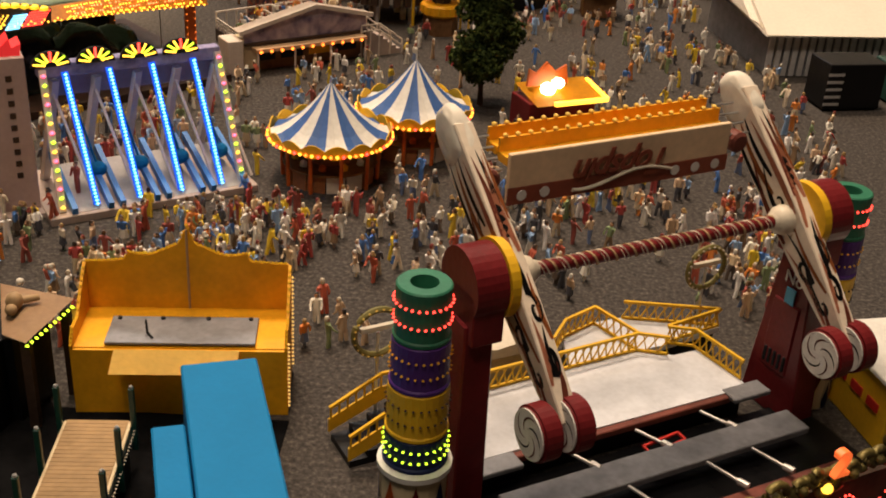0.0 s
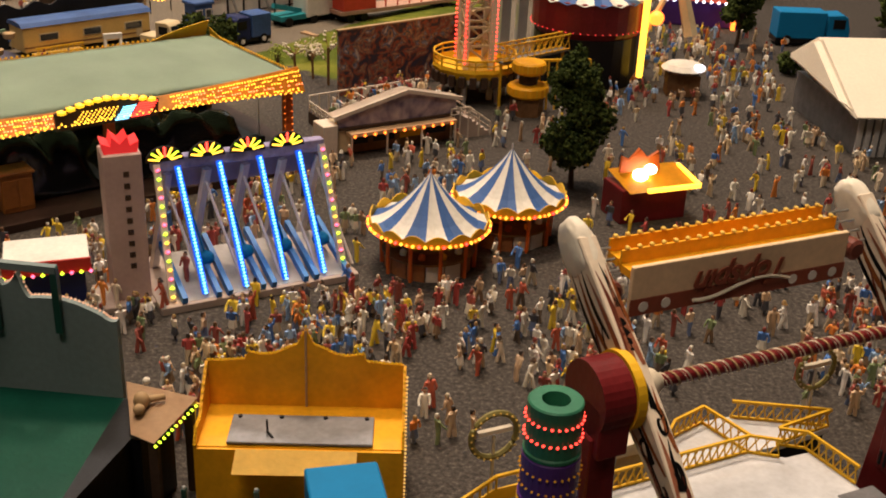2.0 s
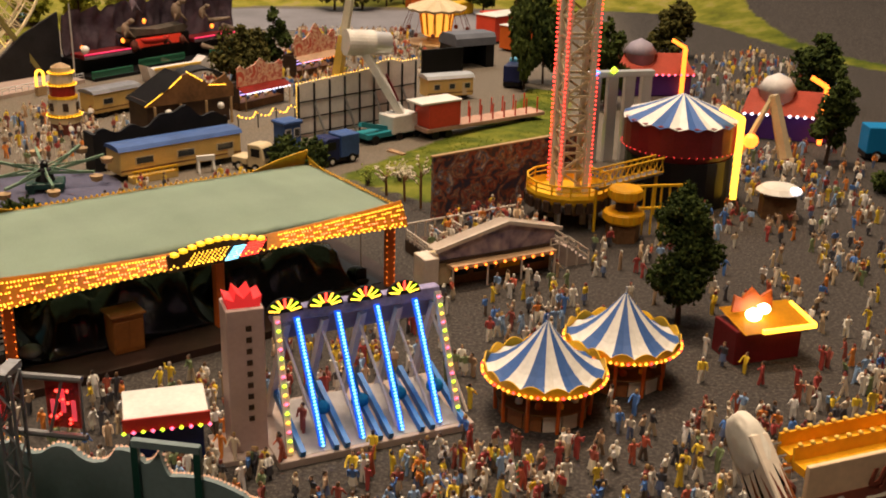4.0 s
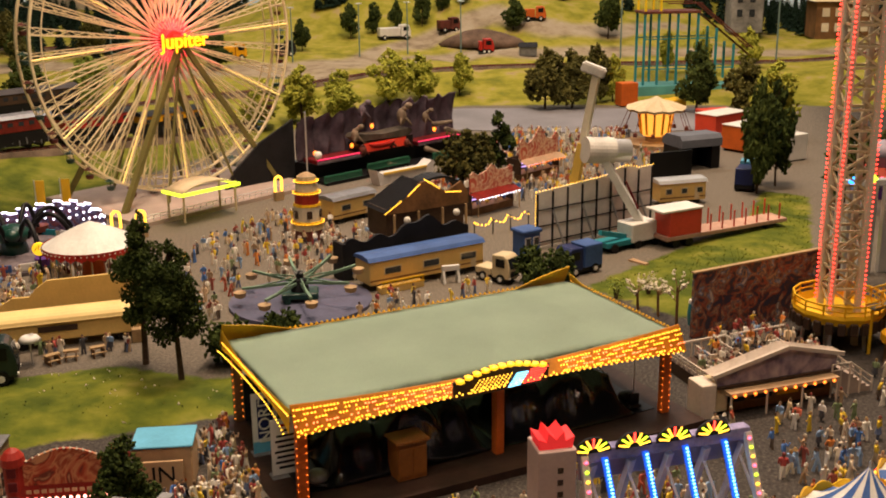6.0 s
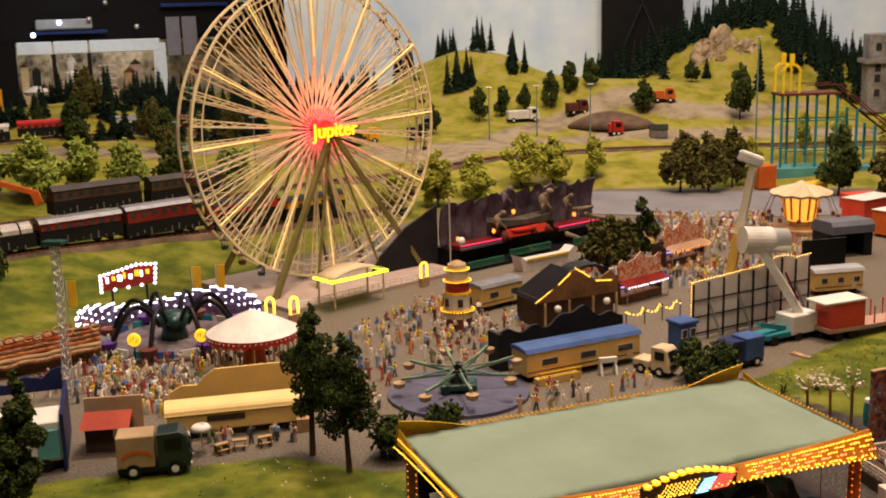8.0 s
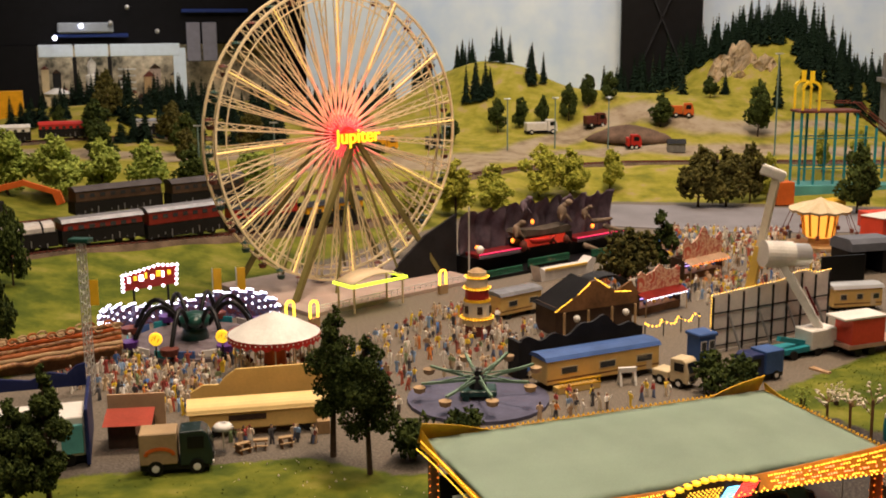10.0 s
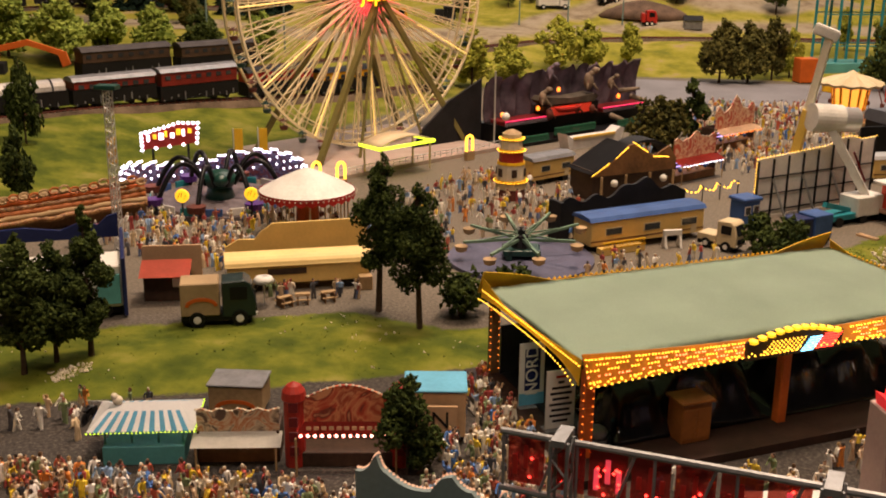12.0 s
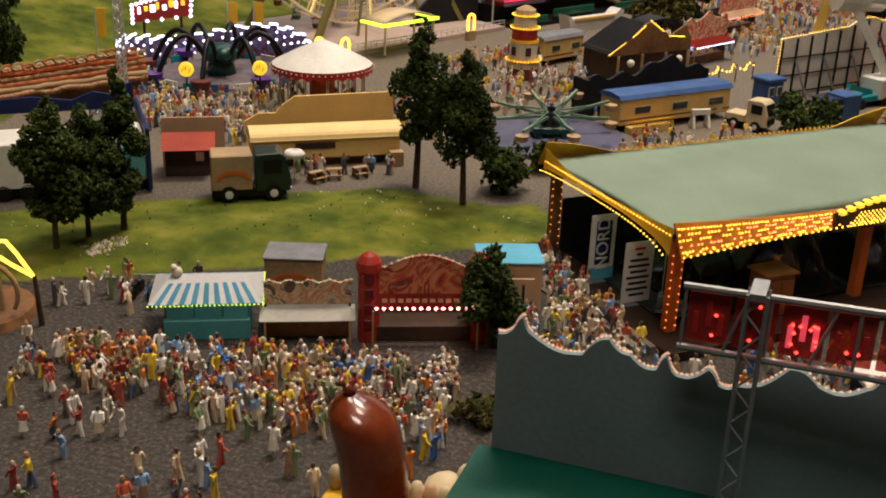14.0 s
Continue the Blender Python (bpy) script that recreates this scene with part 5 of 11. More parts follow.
    part("flap", bm, M["pale_yellow"], t, "pale yellow hinged flap")


yellow_stall_back()


def blue_wagon():
    t = thing("blue_box_wagon", -5.24, 29.32, 0, 15.6, "bright blue flat-roofed box wagon", "wagon")
    bm = bmesh.new()
    box(bm, -1.7, -6, 0.4, 1.05, 5, 4.15, 0.07)
    part("body", bm, M["blue"], t)
    bm = bmesh.new()
    box(bm, -2.9, -6, 0.4, -1.75, 2.3, 3.5, 0.07)
    part("side_box", bm, M["blue"], t)
    for y in (-4, 3):
        bm = bmesh.new()
        rod(bm, (-1.8, y, 0.45), (1.1, y, 0.45), 0.45, seg=16)
        part("wheelset", bm, M["black"], t)


blue_wagon()


def backstage_shade():
    # added black sheet: deep shade between the stalls, laid over the paving as colour
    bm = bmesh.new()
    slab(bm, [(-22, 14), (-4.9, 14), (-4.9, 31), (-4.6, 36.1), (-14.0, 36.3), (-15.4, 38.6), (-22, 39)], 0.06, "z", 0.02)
    part("shade_sheet", bm, M["backstage"], None, "thin black sheet standing for deep shade on the ground behind the stalls", "structure")


# near-black and barely glossy, so the sheet stays as dark as shade
M["backstage"] = mat("matt_black_shade", (0.006, 0.006, 0.0065), 0.95, var=0.3, stains=60)
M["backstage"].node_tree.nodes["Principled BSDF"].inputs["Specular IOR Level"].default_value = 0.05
backstage_shade()


M["plank_tan"] = mat("flatbed_plank", (0.34, 0.215, 0.095), 0.65, var=0.2, grain=250)


def flatbed():
    t = thing("flatbed_wagon", -11.0, 29.6, 0, 3, "tan flatbed wagon with dark green stakes", "wagon")
    bm = bmesh.new()
    box(bm, -1.25, -5, 1.5, 1.2, 3.5, 1.9, 0.03)
    part("bed", bm, M["cream"], t)
    for i in range(38):
        bm = bmesh.new()
        y = -4.95 + i * 0.222
        box(bm, -1.12, y, 1.9, 1.08, y + 0.205, 1.95)
        part("plank", bm, M["plank_tan"], t)
    for x, y in ((-1.35, 3.3), (-1.35, 0.8), (-1.35, -1.7), (1.3, 3.3), (1.3, 0.9), (1.3, -1.4)):
        bm = bmesh.new()
        box(bm, x - 0.1, y - 0.1, 0.8, x + 0.1, y + 0.1, 3.5, 0.02)
        s = part("stake", bm, M["dgreen"], t)
        bm = bmesh.new()
        ball(bm, (x, y, 3.55), 0.09, 1)
        part("tip", bm, M["silver"], s)
    bulbs([(1.35, -4.5 + 7.6 * i / 40, 1.75) for i in range(41)], 0.05, M["cream_light"], t, "edge_beading")
    for y in (-3, 2):
        bm = bmesh.new()
        rod(bm, (-1.2, y, 0.7), (1.2, y, 0.7), 0.7, seg=16)
        part("wheelset", bm, M["black"], t)


flatbed()

# ---- the long scenery stall seen from behind, its sign truss, and the sausage stall ----


def scenery_stall():
    t = thing("scenery_stall", -29.4, 38.6, 0, -1, "large stall with blue-grey scenery back and emerald roof", "stall")
    top = [(-12.8, 9.2), (-12.2, 9.5), (-11.9, 10.0), (-11.6, 9.4), (-9.6, 8.9), (-8.7, 9.7), (-7.9, 9.2), (-6.9, 8.8), (-6.6, 9.4), (-6.2, 8.7), (-5.1, 9.15), (-4.7, 8.6), (-4.0, 8.7), (-2.4, 9.7), (-1.4, 9.2), (0.2, 9.4), (0.6, 9.9), (1.2, 9.2), (3.0, 9.0), (4.2, 8.6), (5.4, 8.9), (6.6, 8.4), (7.2, 9.0), (8.4, 8.5), (9.0, 9.1), (9.4, 8.0), (12.3, 7.4), (12.9, 7.2)]
    # scalloped cuts between the peaks
    cut = []
    for k, ((ax, az), (bx, bz)) in enumerate(zip(top, top[1:])):
        sag = 0.28 * min(1.0, math.hypot(bx - ax, bz - az) / 1.6) * (1 if k % 3 == 1 else -1)
        cut += [(ax + (bx - ax) * i / 6, az + (bz - az) * i / 6 + sag * math.sin(math.pi * i / 6)) for i in range(6)]
    top = cut + top[-1:]
    bm = bmesh.new()
    slab(bm, [(12.9, 0.2), (-12.8, 0.2)] + top, 0.35, "y", 0.0)
    part("scenery_board", bm, M["slate"], t, "blue-grey board with a ragged skyline edge")
    edge = []
    for (ax, az), (bx, bz) in zip(top, top[1:]):
        k = max(1, int(math.hypot(bx - ax, bz - az) / 0.16))
        edge += [(ax + (bx - ax) * i / k, 0.3, az + (bz - az) * i / k) for i in range(k)]
    bulbs(edge, 0.09, glow("pale_rose_edge_light", (1.0, 0.62, 0.42), 0.18), t, "edge_light")
    # emerald roof sloping towards the front; dark body below
    bm = bmesh.new()
    vs = [bm.verts.new(v) for v in ((-13.3, 0, 4.3), (12.9, 0, 3.6), (13.2, -9.5, 2.6), (-14.2, -9.5, 3.2))]
    bm.faces.new(vs)
    bmesh.ops.solidify(bm, geom=bm.faces[:], thickness=0.2)
    part("roof", bm, M["emerald"], t, "plain emerald roof board")
    bm = bmesh.new()
    box(bm, -12.6, -9.3, 0, 12.4, -0.05, 2.35)
    part("body", bm, M["black"], t)
    for x in (8.1, 10.6):
        bm = bmesh.new()
        beam(bm, (x, -0.1, 6.6), (x, -0.1, 9.5), 0.28)
        part("bracket", bm, M["dgreen"], t)
    bm = bmesh.new()
    beam(bm, (8.0, -0.1, 9.5), (10.7, -0.1, 9.4), 0.3)
    part("bracket", bm, M["slate"], t)
    # corner stage with its row of green lamps
    bm = bmesh.new()
    vs = [bm.verts.new(v) for v in ((13.0, 0.2, 4.3), (16.2, -0.6, 4.3), (15.35, -3.7, 4.1), (14.3, -3.2, 4.1))]
    bm.faces.new(vs)
    bmesh.ops.solidify(bm, geom=bm.faces[:], thickness=0.3)
    st = part("corner_stage", bm, M["tan_light"], t)
    bulbs(along((15.35, -3.8, 3.95), (16.25, -0.8, 4.1), 11), 0.085, G_GLOW, st)
    for x, y in ((15.9, -0.9), (15.2, -3.3)):
        bm = bmesh.new()
        beam(bm, (x, y, 0), (x, y, 4.0), 0.35)
        part("stage_post", bm, M["dwood"], st)
    # plain black block added to fill the void below the stage
    bm = bmesh.new()
    slab(bm, [(13.0, -0.2), (15.2, -0.9), (14.6, -3.1), (14.2, -3.0), (13.0, -9.2)], 3.7, "z", 0.05)
    part("skirt", bm, M["black"], st, "black block added to fill the space below the stage")
    bm = bmesh.new()
    ball(bm, (14.1, -0.5, 4.85), 0.16, 2)
    part("globe_lamp", bm, M["cap_cream"], st)
    bm = bmesh.new()
    ball(bm, (14.2, -1.5, 4.55), 0.34, 2, 1.2)
    ball(bm, (14.25, -2.0, 4.45), 0.24, 2)
    rod(bm, (14.1, -1.4, 4.5), (15.0, -1.0, 4.5), 0.2, 0.12, 8)
    part("ornament", bm, M["tan"], st, smooth=True)


scenery_stall()


def truss_sign():
    t = thing("sign_truss", -28.9, 35.8, 0, -5.5, "grey steel truss carrying glowing red sign panels", "sign")
    for px in (-4.4, 4.4):
        bm = bmesh.new()
        for dx, dy in ((-0.3, -0.3), (0.3, -0.3), (0.3, 0.3), (-0.3, 0.3)):
            rod(bm, (px + dx, dy, 0), (px + dx, dy, 13.2), 0.07, seg=6)
        for k in range(20):
            z = 0.66 * k
            s = 1 if k % 2 else -1
            rod(bm, (px - 0.3 * s, -0.3, z), (px + 0.3 * s, -0.3, z + 0.66), 0.045, seg=4)
            rod(bm, (px - 0.3, -0.3 * s, z), (px - 0.3, 0.3 * s, z + 0.66), 0.045, seg=4)
            rod(bm, (px + 0.3, -0.3 * s, z), (px + 0.3, 0.3 * s, z + 0.66), 0.045, seg=4)
        part("mast", bm, M["truss"], t)
        bm = bmesh.new()
        beam(bm, (px, -0.5, 13.2), (px, 0.6, 13.3), 0.5, 0.25)
        part("head", bm, M["truss"], t)
    for z in (12.9, 10.7):
        bm = bmesh.new()
        rod(bm, (-6.8, 0.45, z), (7.0, 0.45, z), 0.13, seg=8)
        part("boom", bm, M["truss"], t)
    for k in range(11):
        x = -6.7 + 1.36 * k
        bm = bmesh.new()
        rod(bm, (x, 0.45, 10.7), (x + (0.7 if k % 2 else 0), 0.45, 12.9), 0.06, seg=5)
        part("strut", bm, M["truss"], t)
    rng = np.random.default_rng(21)
    pane = bpy.data.materials.new("red_gel_panel")
    pane.use_nodes = True
    nt = pane.node_tree
    b = nt.nodes["Principled BSDF"]
    b.inputs["Base Color"].default_value, b.inputs["Roughness"].default_value = (0.34, 0.035, 0.03, 1), 0.3
    clear, mix, spots = nt.nodes.new("ShaderNodeBsdfTransparent"), nt.nodes.new("ShaderNodeMixShader"), nt.nodes.new("ShaderNodeTexNoise")
    clear.inputs["Color"].default_value = (0.9, 0.42, 0.36, 1)
    spots.inputs["Scale"].default_value = 120
    nt.links.new(spots.outputs["Fac"], mix.inputs["Fac"])
    nt.links.new(b.outputs["BSDF"], mix.inputs[1])
    nt.links.new(clear.outputs["BSDF"], mix.inputs[2])
    nt.links.new(mix.outputs["Shader"], nt.nodes["Material Output"].inputs["Surface"])
    for k in range(9):
        if k == 7:
            continue
        x = -6.6 + 1.5 * k
        bm = bmesh.new()
        box(bm, x, 0.62, 10.9, x + 1.36, 0.70, 12.7, 0.03)
        p = part("panel", bm, pane, t, "translucent red panel with lamps")
        bulbs([(x + 0.15 + 1.0 * rng.random(), 0.56, 11.1 + 1.4 * rng.random()) for _ in range(10 if k in (2, 6, 8) else 2)], 0.075, R_GLOW, p)
        for q in range(3):
            bm = bmesh.new()
            box(bm, x + 0.2 + 0.4 * q, 0.585, 11.2 + 0.3 * ((q + k) % 2), x + 0.38 + 0.4 * q, 0.615, 12.0 + 0.4 * (q % 2), 0.02)
            part("lettering_bar", bm, LETTER_RED if k in (2, 6, 8) else M["red"], p)
    # the boom climbs towards one end
    for ob in t.children_recursive:
        for v in ob.data.vertices:
            v.co.z = v.co.z * 1.031 + 0.04 * v.co.x * v.co.z / 0.13


M["truss"] = mat("dull_truss_steel", (0.30, 0.30, 0.30), 0.5, 0.5, var=0.15)
LETTER_RED = glow("red_neon_letter", (1.0, 0.09, 0.12), 0.5)
R_SMALL = glow("dim_red_bulb", (1.0, 0.06, 0.05), 0.9)
truss_sign()


def sausage_stall():
    t = thing("giant_sausage", -46.0, 36.2, 0, 0, "shiny brown giant sausage standing upright on a stall", "sculpture")
    bm = bmesh.new()
    prev = None
    n, seg = 18, 20
    for i in range(n + 1):
        f = i / n
        # upright with the head bending towards the aisle and to one side
        c = Vector((-1.15 * f ** 3, 0.2 * f ** 2, 0.8 + 6.3 * f ** 0.92))
        r = 1.3 * (1 - max(0, (f - 0.80) / 0.2) ** 2.4 * 0.97)
        ring = [bm.verts.new(c + Vector((r * math.cos(6.2832 * k / seg), r * math.sin(6.2832 * k / seg), 0))) for k in range(seg)]
        if prev:
            for k in range(seg):
                bm.faces.new((prev[k], prev[(k + 1) % seg], ring[(k + 1) % seg], ring[k]))
        else:
            bm.faces.new(ring)
        prev = ring
    bm.faces.new(prev[::-1])
    part("sausage_body", bm, M["sausage"], t, smooth=True)
    bm = bmesh.new()
    rod(bm, (-1.15, 0.2, 7.0), (-1.3, 0.1, 7.4), 0.3, 0.1, 8)
    rod(bm, (-1.3, 0.1, 7.35), (-1.5, 0.0, 7.55), 0.1, 0.22, 8)
    part("knot", bm, M["sausage"], t, smooth=True)
    bm = bmesh.new()
    box(bm, -2.6, -2.2, 0, 2.6, 1.9, 1.7, 0.1)
    part("stall_base", bm, M["yellow"], t, "yellow stall roof below the sausage")
    for k in range(9):
        bm = bmesh.new()
        lathe(bm, [(0.05, 1.7), (0.3, 1.75), (0.36, 2.2), (0.2, 2.6), (0.05, 2.7)], 10, -2.3 + 0.57 * k, 1.7)
        part("finial", bm, M["tan_light"] if k % 2 else M["cream"], t, smooth=True)


sausage_stall()


def horse_ornament():
    t = thing("stall_ornament", -43.9, 38.6, 0, 20, "pale cream carved ornament on a low stand", "ornament")
    bm = bmesh.new()
    ball(bm, (0, 0, 2.0), 0.95, 2, 0.8)
    ball(bm, (0.9, 0.2, 2.5), 0.5, 2, 1.2)
    rod(bm, (-0.5, 0, 0), (-0.5, 0, 1.6), 0.2)
    rod(bm, (0.5, 0, 0), (0.5, 0, 1.6), 0.2)
    part("carving", bm, M["cream"], t, smooth=True)


horse_ornament()

# ---- middle of the square ----


M["lilac_blue"] = mat("lilac_blue_painted_beam", (0.34, 0.30, 0.48), 0.6, var=0.3, stains=70, col2=(0.10, 0.10, 0.22))
M["pylon_pink"] = mat("pink_grey_pylon", (0.52, 0.38, 0.34), 0.6, var=0.08)


def strip_swing():
    """Row of four lit swings on a tiled stage."""
    t = thing("lit_swing_ride", -15.3, 57.2, 0, 30.5, "swing ride with four glowing blue ladders and coloured fan crests", "fairground ride")
    W, H = 4.5, 8.9
    bm = bmesh.new()
    box(bm, -W - 1.0, -2.6, 0, W + 0.9, 4.2, 0.5, 0.04)
    part("stage", bm, M["pink_grey"], t)
    for k in range(4):
        x = -W + 0.5 + k * 2.4
        bm = bmesh.new()
        vs = [bm.verts.new(v) for v in ((x - 0.1, -2.3, 0.52), (x + 1.5, -2.3, 0.52), (x + 1.1, 2.2, 1.6), (x + 0.1, 2.2, 1.6))]
        bm.faces.new(vs)
        bmesh.ops.solidify(bm, geom=bm.faces[:], thickness=0.12)
        part("ramp", bm, M["dirty_white"], t)
        for s in (-0.25, 1.55):
            bm = bmesh.new()
            beam(bm, (x + s, -2.5, 0.7), (x + s, 2.4, 2.3), 0.28, 0.5)
            part("ramp_side", bm, M["ramp_blue"], t)
    bm = bmesh.new()
    box(bm, -W, 1.5, 6.3, W, 1.75, 7.5, 0.04)
    part("header_panel", bm, M["lilac"], t, "lilac header panel")
    bm = bmesh.new()
    box(bm, -W - 0.2, 0.9, 7.7, W + 0.2, 1.6, 8.5, 0.04)
    part("top_beam", bm, M["lilac_blue"], t)
    for k in range(5):
        x = -W + 0.4 + k * (2 * W - 0.6) / 4
        bm = bmesh.new()
        beam(bm, (x + 0.2, 1.2, 7.4), (x - 0.5, 2.8, 0.5), 0.42, 0.3)
        part("rear_leg", bm, M["leg_white"], t)
        bm = bmesh.new()
        rod(bm, (x + 0.1, 1.3, 6.6), (x + 1.1, -1.6, 0.7), 0.08)
        part("brace", bm, M["leg_white"], t)
    for s in (-1, 1):
        bm = bmesh.new()
        beam(bm, (s * W, 0.9, 8.2), (s * (W + 0.25), -1.9, 0.5), 0.35)
        lg = part("front_leg", bm, M["dirty_white"], t)
        for gl, off in ((P_GLOW, 0), (G_GLOW, 1), (Y_GLOW, 2)):
            pts = along((s * W, 0.68, 8.2), (s * (W + 0.25), -2.15, 0.6), 15)
            bulbs(pts[off::3], 0.13, gl, lg)
    for k in range(4):
        x = -W + 1.2 + k * 2.2
        # the backing emits blue in place of the haze round its bulbs
        bm = bmesh.new()
        beam(bm, (x - 0.15, 0.8, 8.0), (x + 0.25, -2.0, 0.7), 0.32, 0.16)
        ld = part("light_ladder", bm, BLUE_HAZE, t, "bulb strip whose backing glows blue for the haze round the bulbs")
        pts = along((x - 0.15, 0.62, 8.0), (x + 0.25, -2.18, 0.7), 38)
        bulbs(pts, 0.10, C_GLOW, ld)
        bm = bmesh.new()
        slab(bm, [(x - 0.75 + 0.98 * math.cos(math.pi * i / 14), 8.35 + 0.95 * math.sin(math.pi * i / 14)) for i in range(15)], 0.15, "y", 0.85)
        fn = part("fan_crest", bm, M["dark"], t, "half-round crest with fanned lamps")
        for q in range(7):
            a = math.pi * (q + 0.5) / 7
            pts = [(x - 0.75 + r * math.cos(a), 0.8, 8.4 + r * math.sin(a)) for r in (0.34, 0.46, 0.58, 0.70, 0.82)]
            bulbs(pts, 0.085, (R_GLOW if q == 3 else G_GLOW if q % 2 else Y_GLOW), fn)
        bm = bmesh.new()
        rod(bm, (x - 0.2, 1.1, 8.0), (x + 0.9, 0.2, 2.2), 0.07)
        ball(bm, (x + 0.9, 0.2, 1.9), 0.5, 2)
        part("swing_ball", bm, M["blue"], t)
    for ob in t.children_recursive:
        ob.data.transform(Matrix.Diagonal((1.06, 1.0, 0.9, 1.0)))
    return t


# blue spill of the ladder bulbs, given to their backing as emission
BLUE_HAZE = glow("deep_blue_haze", (0.01, 0.14, 1.0), 0.55)
M["ramp_blue"] = mat("ramp_blue_paint", (0.04, 0.20, 0.55), 0.4, var=0.15)
M["leg_white"] = mat("swing_leg_white", (0.72, 0.66, 0.60), 0.5, var=0.1)
strip_swing()


def pylon():
    t = thing("ticket_pylon", -21.3, 54.0, 0, 26, "tall pink-grey pylon with dark dots and a red crown", "tower")
    bm = bmesh.new()
    box(bm, -1.0, -0.9, 0, 1.0, 1.1, 8.7, 0.05)
    part("shaft", bm, M["pylon_pink"], t)
    bm = bmesh.new()
    box(bm, -1.9, -1.6, 0, 1.6, 1.6, 0.35, 0.05)
    part("foot", bm, M["pink_grey"], t)
    for k in range(9):
        bm = bmesh.new()
        box(bm, 0.0, -0.93, 2.2 + 0.66 * k, 0.3, -0.89, 2.5 + 0.66 * k)
        part("dot", bm, M["dwood"], t)
    bm = bmesh.new()
    slab(bm, [(-0.85, 8.7), (0.85, 8.7), (0.95, 9.3), (0.5, 9.1), (0.4, 9.6), (0.0, 9.2), (-0.4, 9.6), (-0.5, 9.1), (-0.95, 9.3)], 1.4, "y", -0.6)
    part("crown", bm, glow("red_lit_plastic", (0.8, 0.03, 0.03), 0.5), t, "glowing red crown")


pylon()


def prize_stand():
    t = thing("prize_stand", -25.6, 53.4, 0, 22, "navy prize stand with white top and red border lights", "stall")
    bm = bmesh.new()
    box(bm, -1.9, -1.5, 0, 1.9, 1.5, 2.6, 0.05)
    part("body", bm, M["navy"], t)
    bm = bmesh.new()
    box(bm, -2.2, -1.8, 2.6, 2.2, 1.8, 2.9, 0.05)
    part("roof", bm, M["white"], t)
    bm = bmesh.new()
    box(bm, -2.25, -1.95, 2.3, 2.25, -1.8, 3.1, 0.03)
    part("front_board", bm, M["red"], t)
    bulbs([(-2.2 + 4.4 * i / 9, -2.02, 2.35) for i in range(0, 10, 2)], 0.13, G_GLOW, t)
    bulbs([(-2.2 + 4.4 * i / 9, -2.02, 2.35) for i in range(1, 10, 2)], 0.13, P_GLOW, t)


prize_stand()


def striped_roof(parent, R, z0, z1, n, colours, dip=0.35, steps=6):
    """A tent roof of separate gores that sags between rim and peak."""
    for i in range(n):
        a0, a1 = 6.2832 * i / n, 6.2832 * (i + 1) / n
        bm = bmesh.new()
        prev = None
        for k in range(steps + 1):
            f = k / steps
            r = R * (1 - f) + 0.03
            z = z0 + (z1 - z0) * (f ** (1 + dip))
            v = [bm.verts.new((r * math.cos(a), r * math.sin(a), z - 0.05 * r * (1 if j == 1 else 0))) for j, a in enumerate((a0, (a0 + a1) / 2, a1))]
            if prev:
                for j in range(2):
                    bm.faces.new((prev[j], prev[j + 1], v[j + 1], v[j]))
            prev = v
        part("gore", bm, M[colours[i % len(colours)]], parent)


